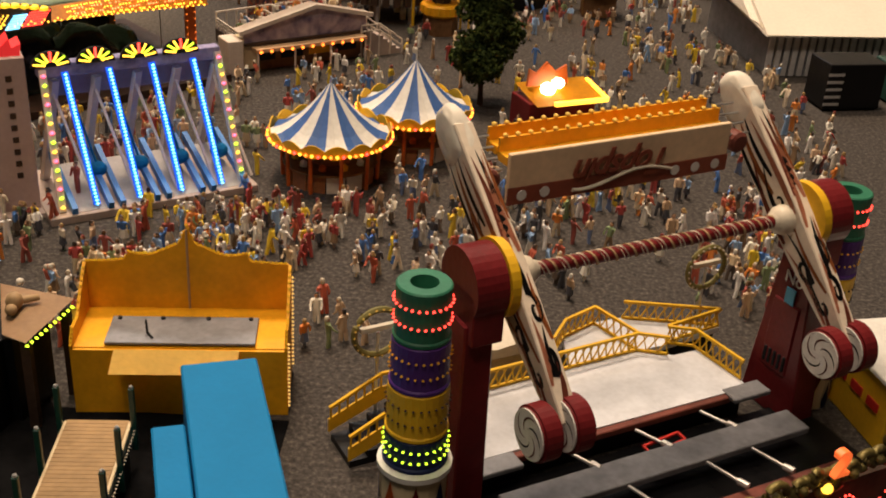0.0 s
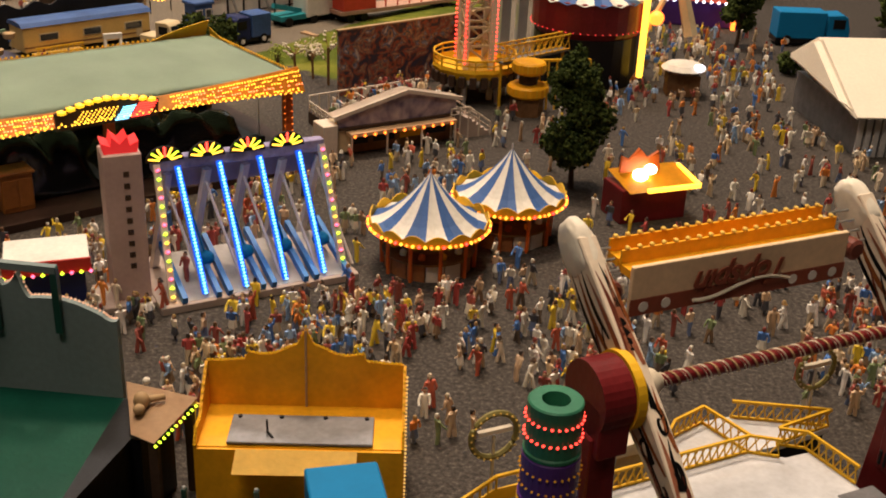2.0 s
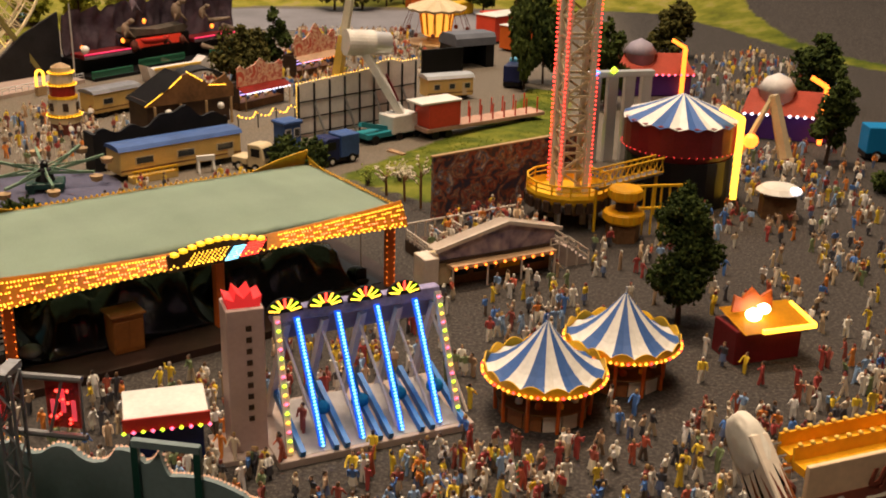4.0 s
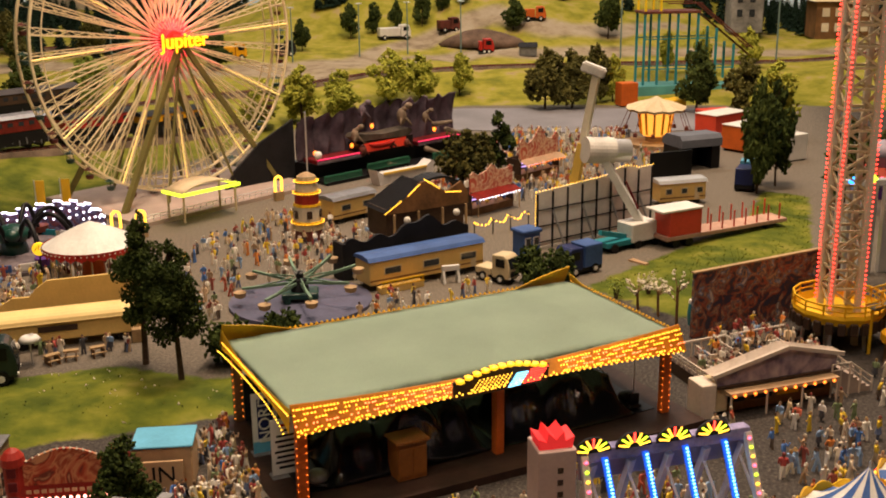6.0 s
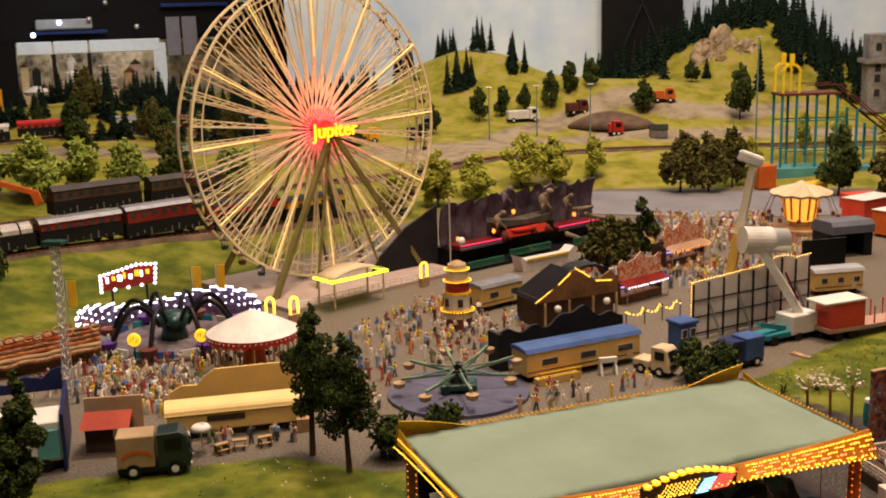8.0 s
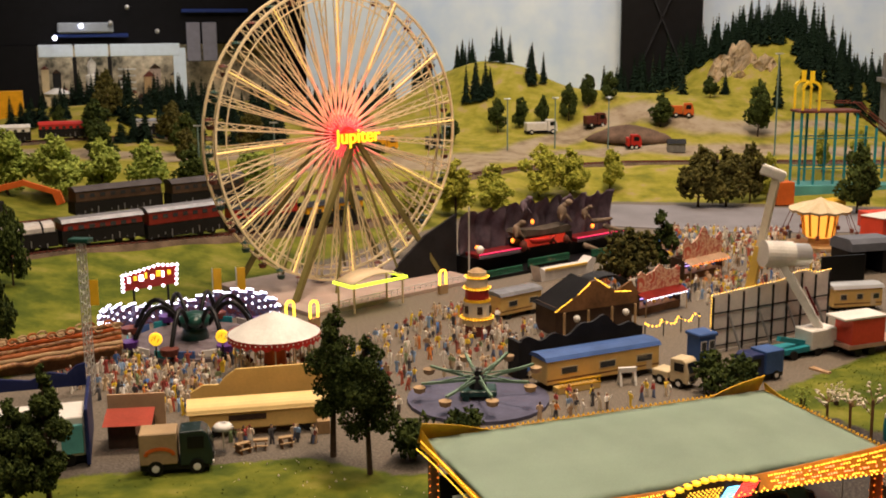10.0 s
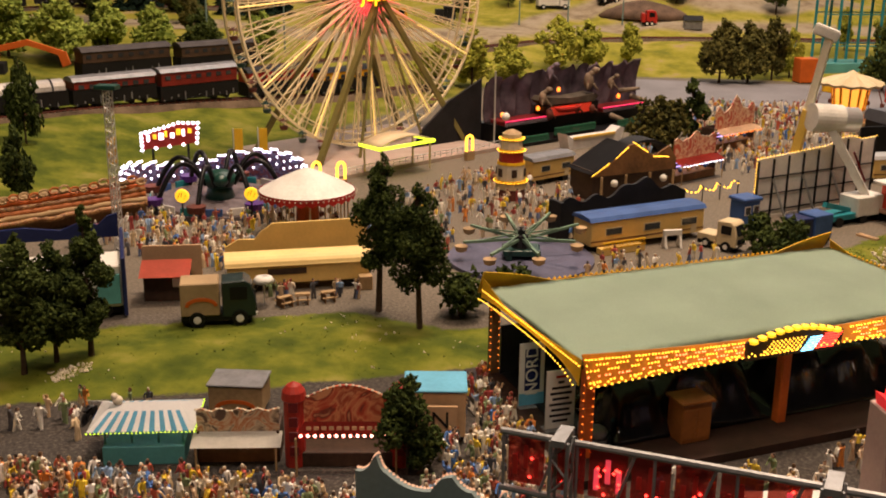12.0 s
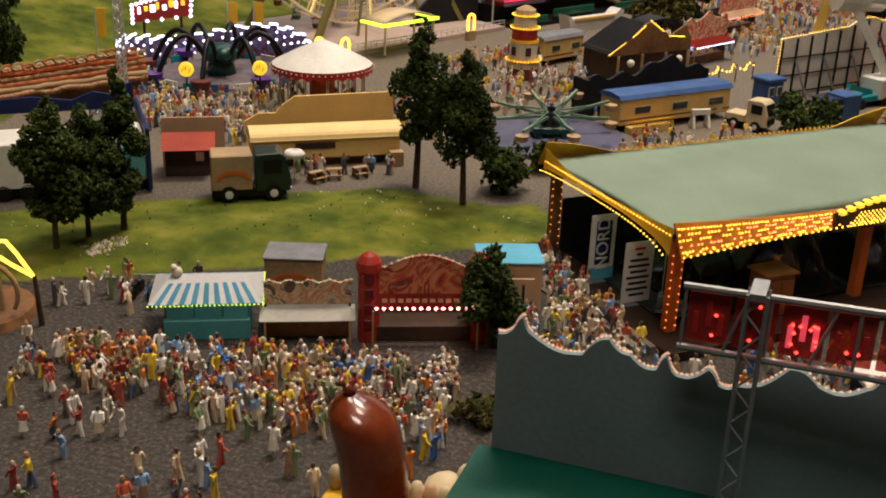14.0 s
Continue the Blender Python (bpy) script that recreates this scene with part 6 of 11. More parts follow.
def round_stall(x, y, rot, peak, seed):
    t = thing("round_tent_stall", x, y, 0, rot, "round stall with blue and white striped peaked roof and bulb-lit rim", "tent", "striped tents")
    R, z0 = 3.75, 2.9
    striped_roof(t, R, z0, peak, 16, ["white", "stripe_blue"], 0.6)
    n = 16
    for i in range(n):
        a0, a1 = 6.2832 * i / n, 6.2832 * (i + 1) / n
        bm = bmesh.new()
        for q in range(6):
            b0, b1 = a0 + (a1 - a0) * q / 6, a0 + (a1 - a0) * (q + 1) / 6
            zz = [z0 - 0.22 - 0.16 * math.sin(math.pi * h / 6) for h in (q, q + 1)]
            vs = [bm.verts.new((R * 1.01 * math.cos(b), R * 1.01 * math.sin(b), z)) for b, z in ((b0, z0 + 0.10 + 0.34 * math.sin(math.pi * q / 6)), (b1, z0 + 0.10 + 0.34 * math.sin(math.pi * (q + 1) / 6)), (b1, zz[1]), (b0, zz[0]))]
            bm.faces.new(vs)
        bmesh.ops.remove_doubles(bm, verts=bm.verts[:], dist=0.001)
        bmesh.ops.solidify(bm, geom=bm.faces[:], thickness=0.08)
        part("valance", bm, M["yellow"], t)
    pts = [(R * 1.05 * math.cos(6.2832 * i / 64), R * 1.05 * math.sin(6.2832 * i / 64), z0 - 0.18) for i in range(64)]
    bulbs(pts[::2], 0.12, Y_GLOW, t)
    bulbs(pts[1::4], 0.12, O_GLOW, t)
    bulbs(pts[3::4], 0.12, R_GLOW, t)
    bulbs([(1.9 * math.cos(6.2832 * i / 9), 1.9 * math.sin(6.2832 * i / 9), 2.45) for i in range(9)], 0.10, O_GLOW, t)
    bm = bmesh.new()
    lathe(bm, [(2.7, 1.05), (3.05, 1.1), (3.05, 1.2), (2.5, 1.2)], 20)
    part("counter", bm, M["wood"], t)
    for i in range(14):
        bm = bmesh.new()
        box(bm, -0.58, -0.06, 0, 0.58, 0.06, 1.08, 0.03)
        w = part("front_panel", bm, M["pale_cream_panel"] if i % 7 in (4, 5) else M["orange_panel"], t)
        w.matrix_basis = pose(2.72 * 0.93 * math.cos(6.2832 * i / 14) * C, 2.72 * 0.93 * math.sin(6.2832 * i / 14) * C, 0, 0, 0, 360 * i / 14 + 90)
    for i in range(10):
        bm = bmesh.new()
        a = 6.2832 * (i + 0.3) / 10
        ball(bm, (2.2 * math.cos(a), 2.2 * math.sin(a), 1.35), 0.28, 1)
        part("prize", bm, (M["white"], M["orange"], M["deep_yellow"])[i % 3], t)
    for i in range(10):
        a = 6.2832 * i / 10
        bm = bmesh.new()
        rod(bm, (3.0 * math.cos(a), 3.0 * math.sin(a), 0), (3.1 * math.cos(a), 3.1 * math.sin(a), z0), 0.13, seg=6)
        part("post", bm, M["orange"], t)
    bm = bmesh.new()
    lathe(bm, [(1.4, 0.1), (1.4, 2.8)], 14)
    part("core", bm, M["orange_panel"], t)
    bm = bmesh.new()
    rod(bm, (0, 0, peak - 0.2), (0, 0, peak + 0.35), 0.06)
    part("finial", bm, M["silver"], t)
    for ob in t.children_recursive:
        ob.data.transform(Matrix.Diagonal((0.93, 0.93, 1.0, 1.0)))


M["pale_cream_panel"] = mat("pale_cream_panel", (0.72, 0.66, 0.56), 0.5, var=0.1)
M["orange_panel"] = mat("orange_brown_panel", (0.34, 0.13, 0.045), 0.5, var=0.2)
round_stall(-5.2, 60.6, 0, 5.9, 1)
round_stall(-0.4, 65.6, 8, 5.9, 2)
broad_tree(4.2, 74.6, 10.8, 5.4, 1.7, LEAF, 71, "dense dark green model tree on the square", 8000, lumps=44, size=0.19)


def grill_stand():
    t = thing("grill_stand", 8.9, 70.6, 0, 24, "dark red grill stand with a glaring lit sign and neon edge", "stall")
    bm = bmesh.new()
    box(bm, -2.5, -1.3, 0, 2.5, 1.4, 2.4, 0.05)
    part("body", bm, M["maroon"], t)
    bm = bmesh.new()
    vs = [bm.verts.new(v) for v in ((-2.3, -1.9, 2.4), (3.0, -1.9, 2.4), (3.0, 1.4, 3.0), (-2.3, 1.4, 3.0))]
    bm.faces.new(vs)
    bmesh.ops.solidify(bm, geom=bm.faces[:], thickness=0.15)
    part("roof", bm, M["deep_yellow"], t)
    bm = bmesh.new()
    beam(bm, (-1.0, -1.95, 2.5), (3.0, -1.95, 2.5), 0.26)
    beam(bm, (3.02, -1.9, 2.5), (3.02, 1.0, 2.95), 0.22)
    part("neon_edge", bm, Y_GLOW, t)
    bm = bmesh.new()
    slab(bm, [(-1.9, 3.0), (1.2, 3.0), (1.0, 4.3), (0.2, 3.9), (-0.5, 4.6), (-1.2, 3.9), (-1.8, 4.2)], 0.2, "y", 0.4)
    part("crest", bm, M["orange"], t)
    bm = bmesh.new()
    ball(bm, (-0.7, -0.3, 3.0), 0.55, 2, 0.8)
    ball(bm, (0.1, -0.2, 3.3), 0.45, 2, 0.8)
    part("floodlight", bm, glow("floodlight_white", (1.0, 0.86, 0.62), 9.0), t)


grill_stand()




def timber_house():
    t = thing("timber_tavern", -9.8, 83.0, 0, 33, "timber tavern front with pale gable boards and orange lamps", "building")
    bm = bmesh.new()
    box(bm, -4.9, -1.6, 0, 5.0, -0.7, 3.0)
    part("wall", bm, M["wood"], t)
    bm = bmesh.new()
    slab(bm, [(-5.2, 2.1), (5.0, 2.1), (5.0, 3.3), (0.6, 4.45), (-5.2, 3.05)], 0.22, "y", -1.9)
    g = part("gable", bm, PAINT_TAVERN, t, "painted gable front")
    bm = bmesh.new()
    beam(bm, (-5.2, -2.0, 2.15), (5.0, -2.0, 2.15), 0.14, 0.2)
    part("gable_rail", bm, M["dwood"], g)
    for a, b in (((0.6, 4.5), (-5.6, 3.05)), ((0.6, 4.5), (5.5, 3.35))):
        bm = bmesh.new()
        beam(bm, (a[0], -2.05, a[1]), (b[0], -2.05, b[1]), 0.2, 0.3)
        part("barge_board", bm, M["pale_board"], t)
        bm = bmesh.new()
        vs = [bm.verts.new(v) for v in ((a[0], -2.0, a[1] + 0.04), (b[0], -2.0, b[1] + 0.04), (b[0], -0.7, b[1] + 0.04), (a[0], -0.7, a[1] + 0.04))]
        bm.faces.new(vs)
        bmesh.ops.solidify(bm, geom=bm.faces[:], thickness=0.12)
        part("roof", bm, M["pale_board"], t)
    bm = bmesh.new()
    slab(bm, [(-4.6, 1.7), (4.6, 1.7), (4.6, 1.95), (-4.6, 1.95)], 1.0, "y", -2.9)
    part("serving_awning", bm, M["tan_light"], t)
    bulbs([(-4.3 + 8.4 * i / 10, -2.95, 1.75) for i in range(11)], 0.15, O_GLOW, t)
    for k in range(4):
        bm = bmesh.new()
        box(bm, -4.4 + 2.3 * k, -1.68, 0.7, -2.6 + 2.3 * k, -1.6, 1.6)
        part("hatch", bm, M["dark"] if k != 2 else M["deep_yellow"], t)
    for x in (-4.5, -1.5, 1.5, 4.5):
        bm = bmesh.new()
        rod(bm, (x, -2.8, 0), (x, -2.8, 1.7), 0.08)
        part("post", bm, M["pale_board"], t)
    bm = bmesh.new()
    box(bm, -6.6, -2.3, 0, -5.4, -0.4, 2.6, 0.05)
    part("end_box", bm, M["pale_board"], t, "pale cream end box")
    st = thing("grandstand", -9.8, 83.0, 0, 33, "low dark grandstand with rows of white railings", "grandstand")
    for k in range(5):
        bm = bmesh.new()
        box(bm, -4.0 + 2.1 * k, 0.2, 0, -1.9 + 2.1 * k, 6.4, 1.0 + 0.12 * k)
        part("tier", bm, M["dwood"], st)
        bm = bmesh.new()
        x, z = -3.95 + 2.1 * k, 1.0 + 0.12 * k
        for i in range(9):
            beam(bm, (x, 0.4 + 0.73 * i, z), (x, 0.4 + 0.73 * i, z + 0.85), 0.09)
        for h in (0.3, 0.58, 0.85):
            beam(bm, (x, 0.3, z + h), (x, 6.3, z + h), 0.1)
        part("white_rail", bm, M["pale_board"], st)
    bm = bmesh.new()
    for i in range(13):
        beam(bm, (-3.9 + 0.86 * i, 6.35, 1.0), (-3.9 + 0.86 * i, 6.35, 2.3), 0.09)
    beam(bm, (-3.9, 6.35, 2.3), (6.4, 6.35, 2.6), 0.12)
    part("back_rail", bm, M["pale_board"], st)
    sr = thing("white_stair", -4.2, 85.6, 0, 33, "short stair with white railings beside the tavern", "stair")
    for k in range(5):
        bm = bmesh.new()
        box(bm, 0.4 * k, -1.2, 0, 0.4 * k + 0.4, 0.8, 1.6 - 0.3 * k)
        part("step", bm, M["pink_grey"], sr)
    for y in (-1.25, 0.85):
        for z in (2.6, 2.1):
            bm = bmesh.new()
            tube(bm, [(-1.6, y, z), (0, y, z), (2.1, y, z - 1.5)], 0.07, 5)
            part("white_rail", bm, M["pale_board"], sr)
        for x in (-1.6, -0.8, 0, 1.0, 2.1):
            bm = bmesh.new()
            beam(bm, (x, y, 0), (x, y, 2.6 - 0.71 * max(0, x)), 0.1)
            part("post", bm, M["pale_board"], sr)


M["pale_board"] = mat("pale_cream_board", (0.66, 0.56, 0.46), 0.55, var=0.1)
PAINT_TAVERN = mat("lilac_gable_painting", (0.46, 0.36, 0.36), 0.6, var=0.3, grain=160, stains=75, col2=(0.07, 0.05, 0.12))
timber_house()


def drop_tower():
    t = thing("drop_tower", -3.4, 96.3, 0, 15, "tall lattice drop tower glowing red above a yellow ring", "fairground ride")
    w = 1.15
    H = 46.0
    for a in range(4):
        c = [(-w, -w), (w, -w), (w, w), (-w, w)]
        p, q = c[a], c[(a + 1) % 4]
        bm = bmesh.new()
        beam(bm, (*p, 0), (*p, H), 0.46)
        part("mast", bm, M["cream_light"], t)
        bm = bmesh.new()
        n = 26
        for k in range(n):
            z0, z1 = 3.2 + (H - 3.2) * k / n, 3.2 + (H - 3.2) * (k + 1) / n
            s, e = (p, q) if k % 2 else (q, p)
            beam(bm, (*s, z0), (*e, z1), 0.18)
            beam(bm, (*p, z1), (*q, z1), 0.2)
        part("lattice", bm, M["cream"], t)
        pts = []
        for k in range(110):
            z = 3.4 + (H - 3.6) * k / 110
            for d in (-0.24, 0.24):
                pts.append((p[0] * 1.12 + d * (a % 2), p[1] * 1.12 + d * (1 - a % 2), z))
        bulbs(pts, 0.115, R_GLOW, t)
    bm = bmesh.new()
    lathe(bm, [(1.9, 2.5), (3.6, 2.4), (3.8, 3.0), (3.7, 3.3), (3.4, 2.7), (2.0, 2.8)], 14)
    part("gondola_ring", bm, M["yellow"], t, "yellow passenger ring")
    for i in range(24):
        a = 6.2832 * i / 24
        bm = bmesh.new()
        box(bm, -0.3, -0.2, 0, 0.3, 0.25, 1.0, 0.05)
        s = part("seat", bm, M["dwood"], t)
        s.matrix_basis = pose(3.65 * math.cos(a) * C, 3.65 * math.sin(a) * C, 0.017, 0, 0, math.degrees(a) + 90)
    for i in range(14):
        a, b = 6.2832 * i / 14, 6.2832 * (i + 1) / 14
        bm = bmesh.new()
        beam(bm, (3.7 * math.cos(a), 3.7 * math.sin(a), 3.2), (3.7 * math.cos(a), 3.7 * math.sin(a), 4.1), 0.12)
        beam(bm, (3.7 * math.cos(a), 3.7 * math.sin(a), 4.1), (3.7 * math.cos(b), 3.7 * math.sin(b), 4.1), 0.14)
        beam(bm, (3.7 * math.cos(a), 3.7 * math.sin(a), 3.65), (3.7 * math.cos(b), 3.7 * math.sin(b), 3.65), 0.1)
        part("ring_rail", bm, M["yellow"], t)
    for i in range(6):
        a = 6.2832 * i / 6
        bm = bmesh.new()
        rod(bm, (2.9 * math.cos(a), 2.9 * math.sin(a), 0), (2.7 * math.cos(a), 2.7 * math.sin(a), 2.6), 0.16)
        part("stand_leg", bm, M["silver"], t)
    bm = bmesh.new()
    for i in range(9):
        beam(bm, (3.2 + i * 0.75, -4.5, 0), (3.2 + i * 0.75, -4.5, 4.4), 0.14)
    beam(bm, (3.2, -4.5, 4.4), (9.2, -4.5, 4.4), 0.2)
    beam(bm, (3.2, -4.5, 2.4), (9.2, -4.5, 2.4), 0.2)
    part("yellow_frame", bm, M["yellow"], t)
    return t


drop_tower()


def hex_kiosk():
    t = thing("hexagonal_kiosk", 1.3, 92.0, 0, 10, "orange-yellow kiosk with two round head drums", "kiosk")
    bm = bmesh.new()
    lathe(bm, [(1.5, 0), (1.5, 1.5)], 6)
    part("body", bm, M["wood"], t)
    for z, r in ((1.5, 1.75), (3.5, 1.45)):
        bm = bmesh.new()
        lathe(bm, [(0.9, z), (r * 0.82, z + 0.05), (r, z + 0.3), (r, z + 0.95), (r * 0.9, z + 1.1), (0.1, z + 1.2)], 12)
        dr = part("head_drum", bm, M["deep_yellow"], t)
        for k in range(12):
            a = 6.2832 * (k + 0.5) / 12
            bm = bmesh.new()
            beam(bm, (r * math.cos(a), r * math.sin(a), z + 0.3), (r * math.cos(a), r * math.sin(a), z + 0.95), 0.09)
            part("rib", bm, M["yellow"], dr)
    bm = bmesh.new()
    lathe(bm, [(0.8, 2.6), (0.8, 3.6)], 8)
    part("neck", bm, M["dwood"], t)


hex_kiosk()


def gangway():
    t = thing("raised_gangway", -1.0, 93.0, 0, 45, "raised yellow lattice gangway on thin posts beside the drop tower", "gangway")
    bm = bmesh.new()
    box(bm, 0, -0.1, 3.9, 8.5, 0.9, 4.1, 0.02)
    part("walkway", bm, M["grey"], t)
    for y in (-0.1, 0.9):
        bm = bmesh.new()
        lattice_rail(bm, [(0, y, 4.05), (8.5, y, 4.05)], 0.1, 1.4, 1.4)
        part("yellow_rail", bm, M["yellow"], t)
    for x in (0.3, 4.2, 8.2):
        bm = bmesh.new()
        rod(bm, (x, 0.4, 0), (x, 0.4, 3.95), 0.14, seg=8)
        part("post", bm, M["yellow"], t)


gangway()


def mural_wall():
    t = thing("mural_hoarding", -9.6, 99.0, 0, 42, "long hoarding covered by a dark red and blue mural", "hoarding")
    m = bpy.data.materials.new("mural_paint")
    m.use_nodes = True
    nt = m.node_tree
    tc = nt.nodes.new("ShaderNodeTexCoord")
    n1 = nt.nodes.new("ShaderNodeTexNoise")
    n1.inputs["Scale"].default_value, n1.inputs["Detail"].default_value, n1.inputs["Distortion"].default_value = 70, 6, 1.6
    nt.links.new(tc.outputs["Object"], n1.inputs["Vector"])
    r = nt.nodes.new("ShaderNodeValToRGB")
    stops = [(0.38, (0.03, 0.03, 0.06)), (0.44, (0.07, 0.035, 0.035)), (0.49, (0.38, 0.09, 0.04)), (0.52, (0.06, 0.06, 0.08)), (0.56, (0.50, 0.27, 0.13)), (0.59, (0.05, 0.045, 0.05)), (0.63, (0.16, 0.19, 0.30)), (0.68, (0.55, 0.46, 0.34))]
    while len(r.color_ramp.elements) < len(stops):
        r.color_ramp.elements.new(0.5)
    for e, (p, c) in zip(r.color_ramp.elements, stops):
        e.position, e.color = p, (*c, 1)
    nt.links.new(n1.outputs["Fac"], r.inputs["Fac"])
    nt.links.new(r.outputs["Color"], nt.nodes["Principled BSDF"].inputs["Base Color"])
    nt.nodes["Principled BSDF"].inputs["Roughness"].default_value = 0.5
    bm = bmesh.new()
    box(bm, -7.5, 0, 0, 9.6, 0.3, 5.8)
    part("board", bm, m, t)
    bm = bmesh.new()
    beam(bm, (-7.6, 0.15, 5.85), (9.7, 0.15, 5.85), 0.4, 0.14)
    part("cap_rail", bm, M["tan"], t)
    return t


mural_wall()


def mirror_carousel():
    t = thing("covered_roundabout", 7.0, 105.0, 0, 0, "roundabout with blue and white striped roof over a dark red drum", "fairground ride")
    striped_roof(t, 5.4, 8.0, 10.1, 20, ["white", "stripe_blue"], 0.1, 3)
    bm = bmesh.new()
    lathe(bm, [(4.9, 4.6), (5.3, 5.2), (5.3, 7.9), (5.0, 7.95)], 28)
    part("upper_drum", bm, M["maroon"], t)
    bm = bmesh.new()
    lathe(bm, [(5.0, 0), (5.0, 4.6)], 28)
    part("lower_drum", bm, M["black"], t)
    pts = [(5.42 * math.cos(6.2832 * i / 50), 5.42 * math.sin(6.2832 * i / 50), 5.3) for i in range(50)]
    bulbs(pts, 0.08, R_SMALL, t)
    bm = bmesh.new()
    beam(bm, (5.0, -3.0, 1.0), (5.0, -3.0, 8.6), 0.55)
    beam(bm, (5.0, -3.0, 8.6), (3.0, -3.4, 9.6), 0.5)
    part("neon_mast", bm, Y_GLOW, t, "yellow neon mast")
    bm = bmesh.new()
    rod(bm, (5.2, -2.4, 5.0), (7.8, -1.6, 10.6), 0.3)
    rod(bm, (7.8, -1.6, 10.6), (9.4, -2.4, 5.0), 0.5, 0.7)
    part("swing_arm", bm, M["cream"], t)
    bm = bmesh.new()
    ball(bm, (6.0, -3.0, 6.6), 0.7, 2)
    part("red_lamp", bm, O_GLOW, t)


mirror_carousel()


def grey_pillars():
    t = thing("pillar_frame", 1.6, 117.0, 0, 20, "pale grey pillars of a tall ride frame", "ride frame")
    for k in range(4):
        bm = bmesh.new()
        box(bm, -3 + 1.9 * k, -0.4, 0, -1.9 + 1.9 * k, 0.4, 9.0, 0.05)
        part("pillar", bm, M["silver"], t)
    bm = bmesh.new()
    box(bm, -3.2, -0.5, 9.0, 4.0, 0.5, 9.6, 0.05)
    part("lintel", bm, M["silver"], t)
    bulbs([(-2.9, -0.8, 9.6)], 0.55, B_GLOW, t, "blue_lamp")
    bulbs([(-0.8, -0.8, 9.8)], 0.45, G_GLOW, t, "green_lamp")


grey_pillars()


def far_ride(x, y, rot, seed):
    t = thing("colourful_ride", x, y, 0, rot, "colourful ride with pink roof, dome and orange neon arch", "fairground ride")
    bm = bmesh.new()
    box(bm, -5, -2, 0, 5, 2, 3.0, 0.1)
    part("body", bm, M["purple"], t)
    bm = bmesh.new()
    vs = [bm.verts.new(v) for v in ((-5.4, -2.6, 3.0), (5.4, -2.6, 3.0), (4.4, 1.5, 5.2), (-4.4, 1.5, 5.2))]
    bm.faces.new(vs)
    bmesh.ops.solidify(bm, geom=bm.faces[:], thickness=0.3)
    part("roof", bm, M["salmon"], t)
    bm = bmesh.new()
    lathe(bm, [(2.0, 3), (2.0, 5.2), (2.3, 5.3), (1.4, 6.6), (0.1, 7.2)], 16, -1.5, 1)
    part("dome", bm, M["lilac"] if seed % 2 else M["dirty_white"], t, smooth=True)
    bm = bmesh.new()
    beam(bm, (3.6, -2.5, 0), (3.6, -2.5, 6.6), 0.5)
    beam(bm, (3.6, -2.5, 6.6), (1.8, -2.5, 7.6), 0.5)
    part("neon_arch", bm, O_GLOW, t)
    bulbs([(-5 + 10 * i / 12, -2.7, 3.0) for i in range(13)], 0.2, P_GLOW if seed % 2 else W_GLOW, t)


far_ride(8.5, 152, 10, 1)
far_ride(22.5, 131, -8, 2)


def beer_tent():
    t = thing("festival_marquee", 36.5, 93.0, 0, 8, "large cream marquee roof over pale slatted walls", "tent")
    bm = bmesh.new()
    pts = [(-11.5, -8, 3.4), (11, -8, 3.4), (11, 7.5, 4.6), (-11.5, 7.5, 4.6), (-11.0, 2.5, 7.6), (10.6, 2.5, 7.6)]
    v = [bm.verts.new(p) for p in pts]
    for f in ((0, 1, 5, 4), (2, 3, 4, 5), (3, 0, 4), (1, 2, 5), (3, 2, 1, 0)):
        bm.faces.new([v[i] for i in f])
    bmesh.ops.bevel(bm, geom=bm.edges[:], offset=0.5, segments=3, affect="EDGES")
    part("roof", bm, M["marquee"], t, "cream canvas roof")
    for k in range(30):
        bm = bmesh.new()
        x = -10 + 20 * k / 29
        box(bm, x - 0.22, -6.6, 0, x + 0.22, -6.4, 3.4)
        part("wall_slat", bm, M["dirty_white"], t)
    bm = bmesh.new()
    box(bm, -10, -6.3, 0, 10, 7, 3.3)
    part("inner_wall", bm, M["grey"], t)


M["marquee"] = mat("cream_canvas", (0.80, 0.73, 0.60), 0.7, var=0.06, stains=10)
beer_tent()


def crate_stack(x, y, rot, c, w, d, h, label, slats=0):
    t = thing("equipment_case", x, y, 0, rot, label, "crate")
    bm = bmesh.new()
    box(bm, -w / 2, -d / 2, 0.2, w / 2, d / 2, h, 0.06)
    part("body", bm, M[c], t)
    for k in range(slats):
        bm = bmesh.new()
        z = 0.5 + (h - 0.8) * k / slats
        box(bm, -w / 2 - 0.08, -d / 2 - 0.05, z, -w / 2 + 1.2, -d / 2 + 0.0, z + 0.2)
        part("louvre", bm, M["silver"], t)
    bm = bmesh.new()
    box(bm, -w / 2 + 0.2, -d / 2 + 0.2, 0, w / 2 - 0.2, d / 2 - 0.2, 0.25)
    part("skid", bm, M["dark"], t)


crate_stack(31.5, 79.0, 12, "black", 4.6, 3.0, 3.6, "black equipment case with pale louvres beside the marquee", 5)
crate_stack(38.5, 81.5, 12, "dgreen", 7.0, 3.0, 3.0, "dark green container beside the marquee")


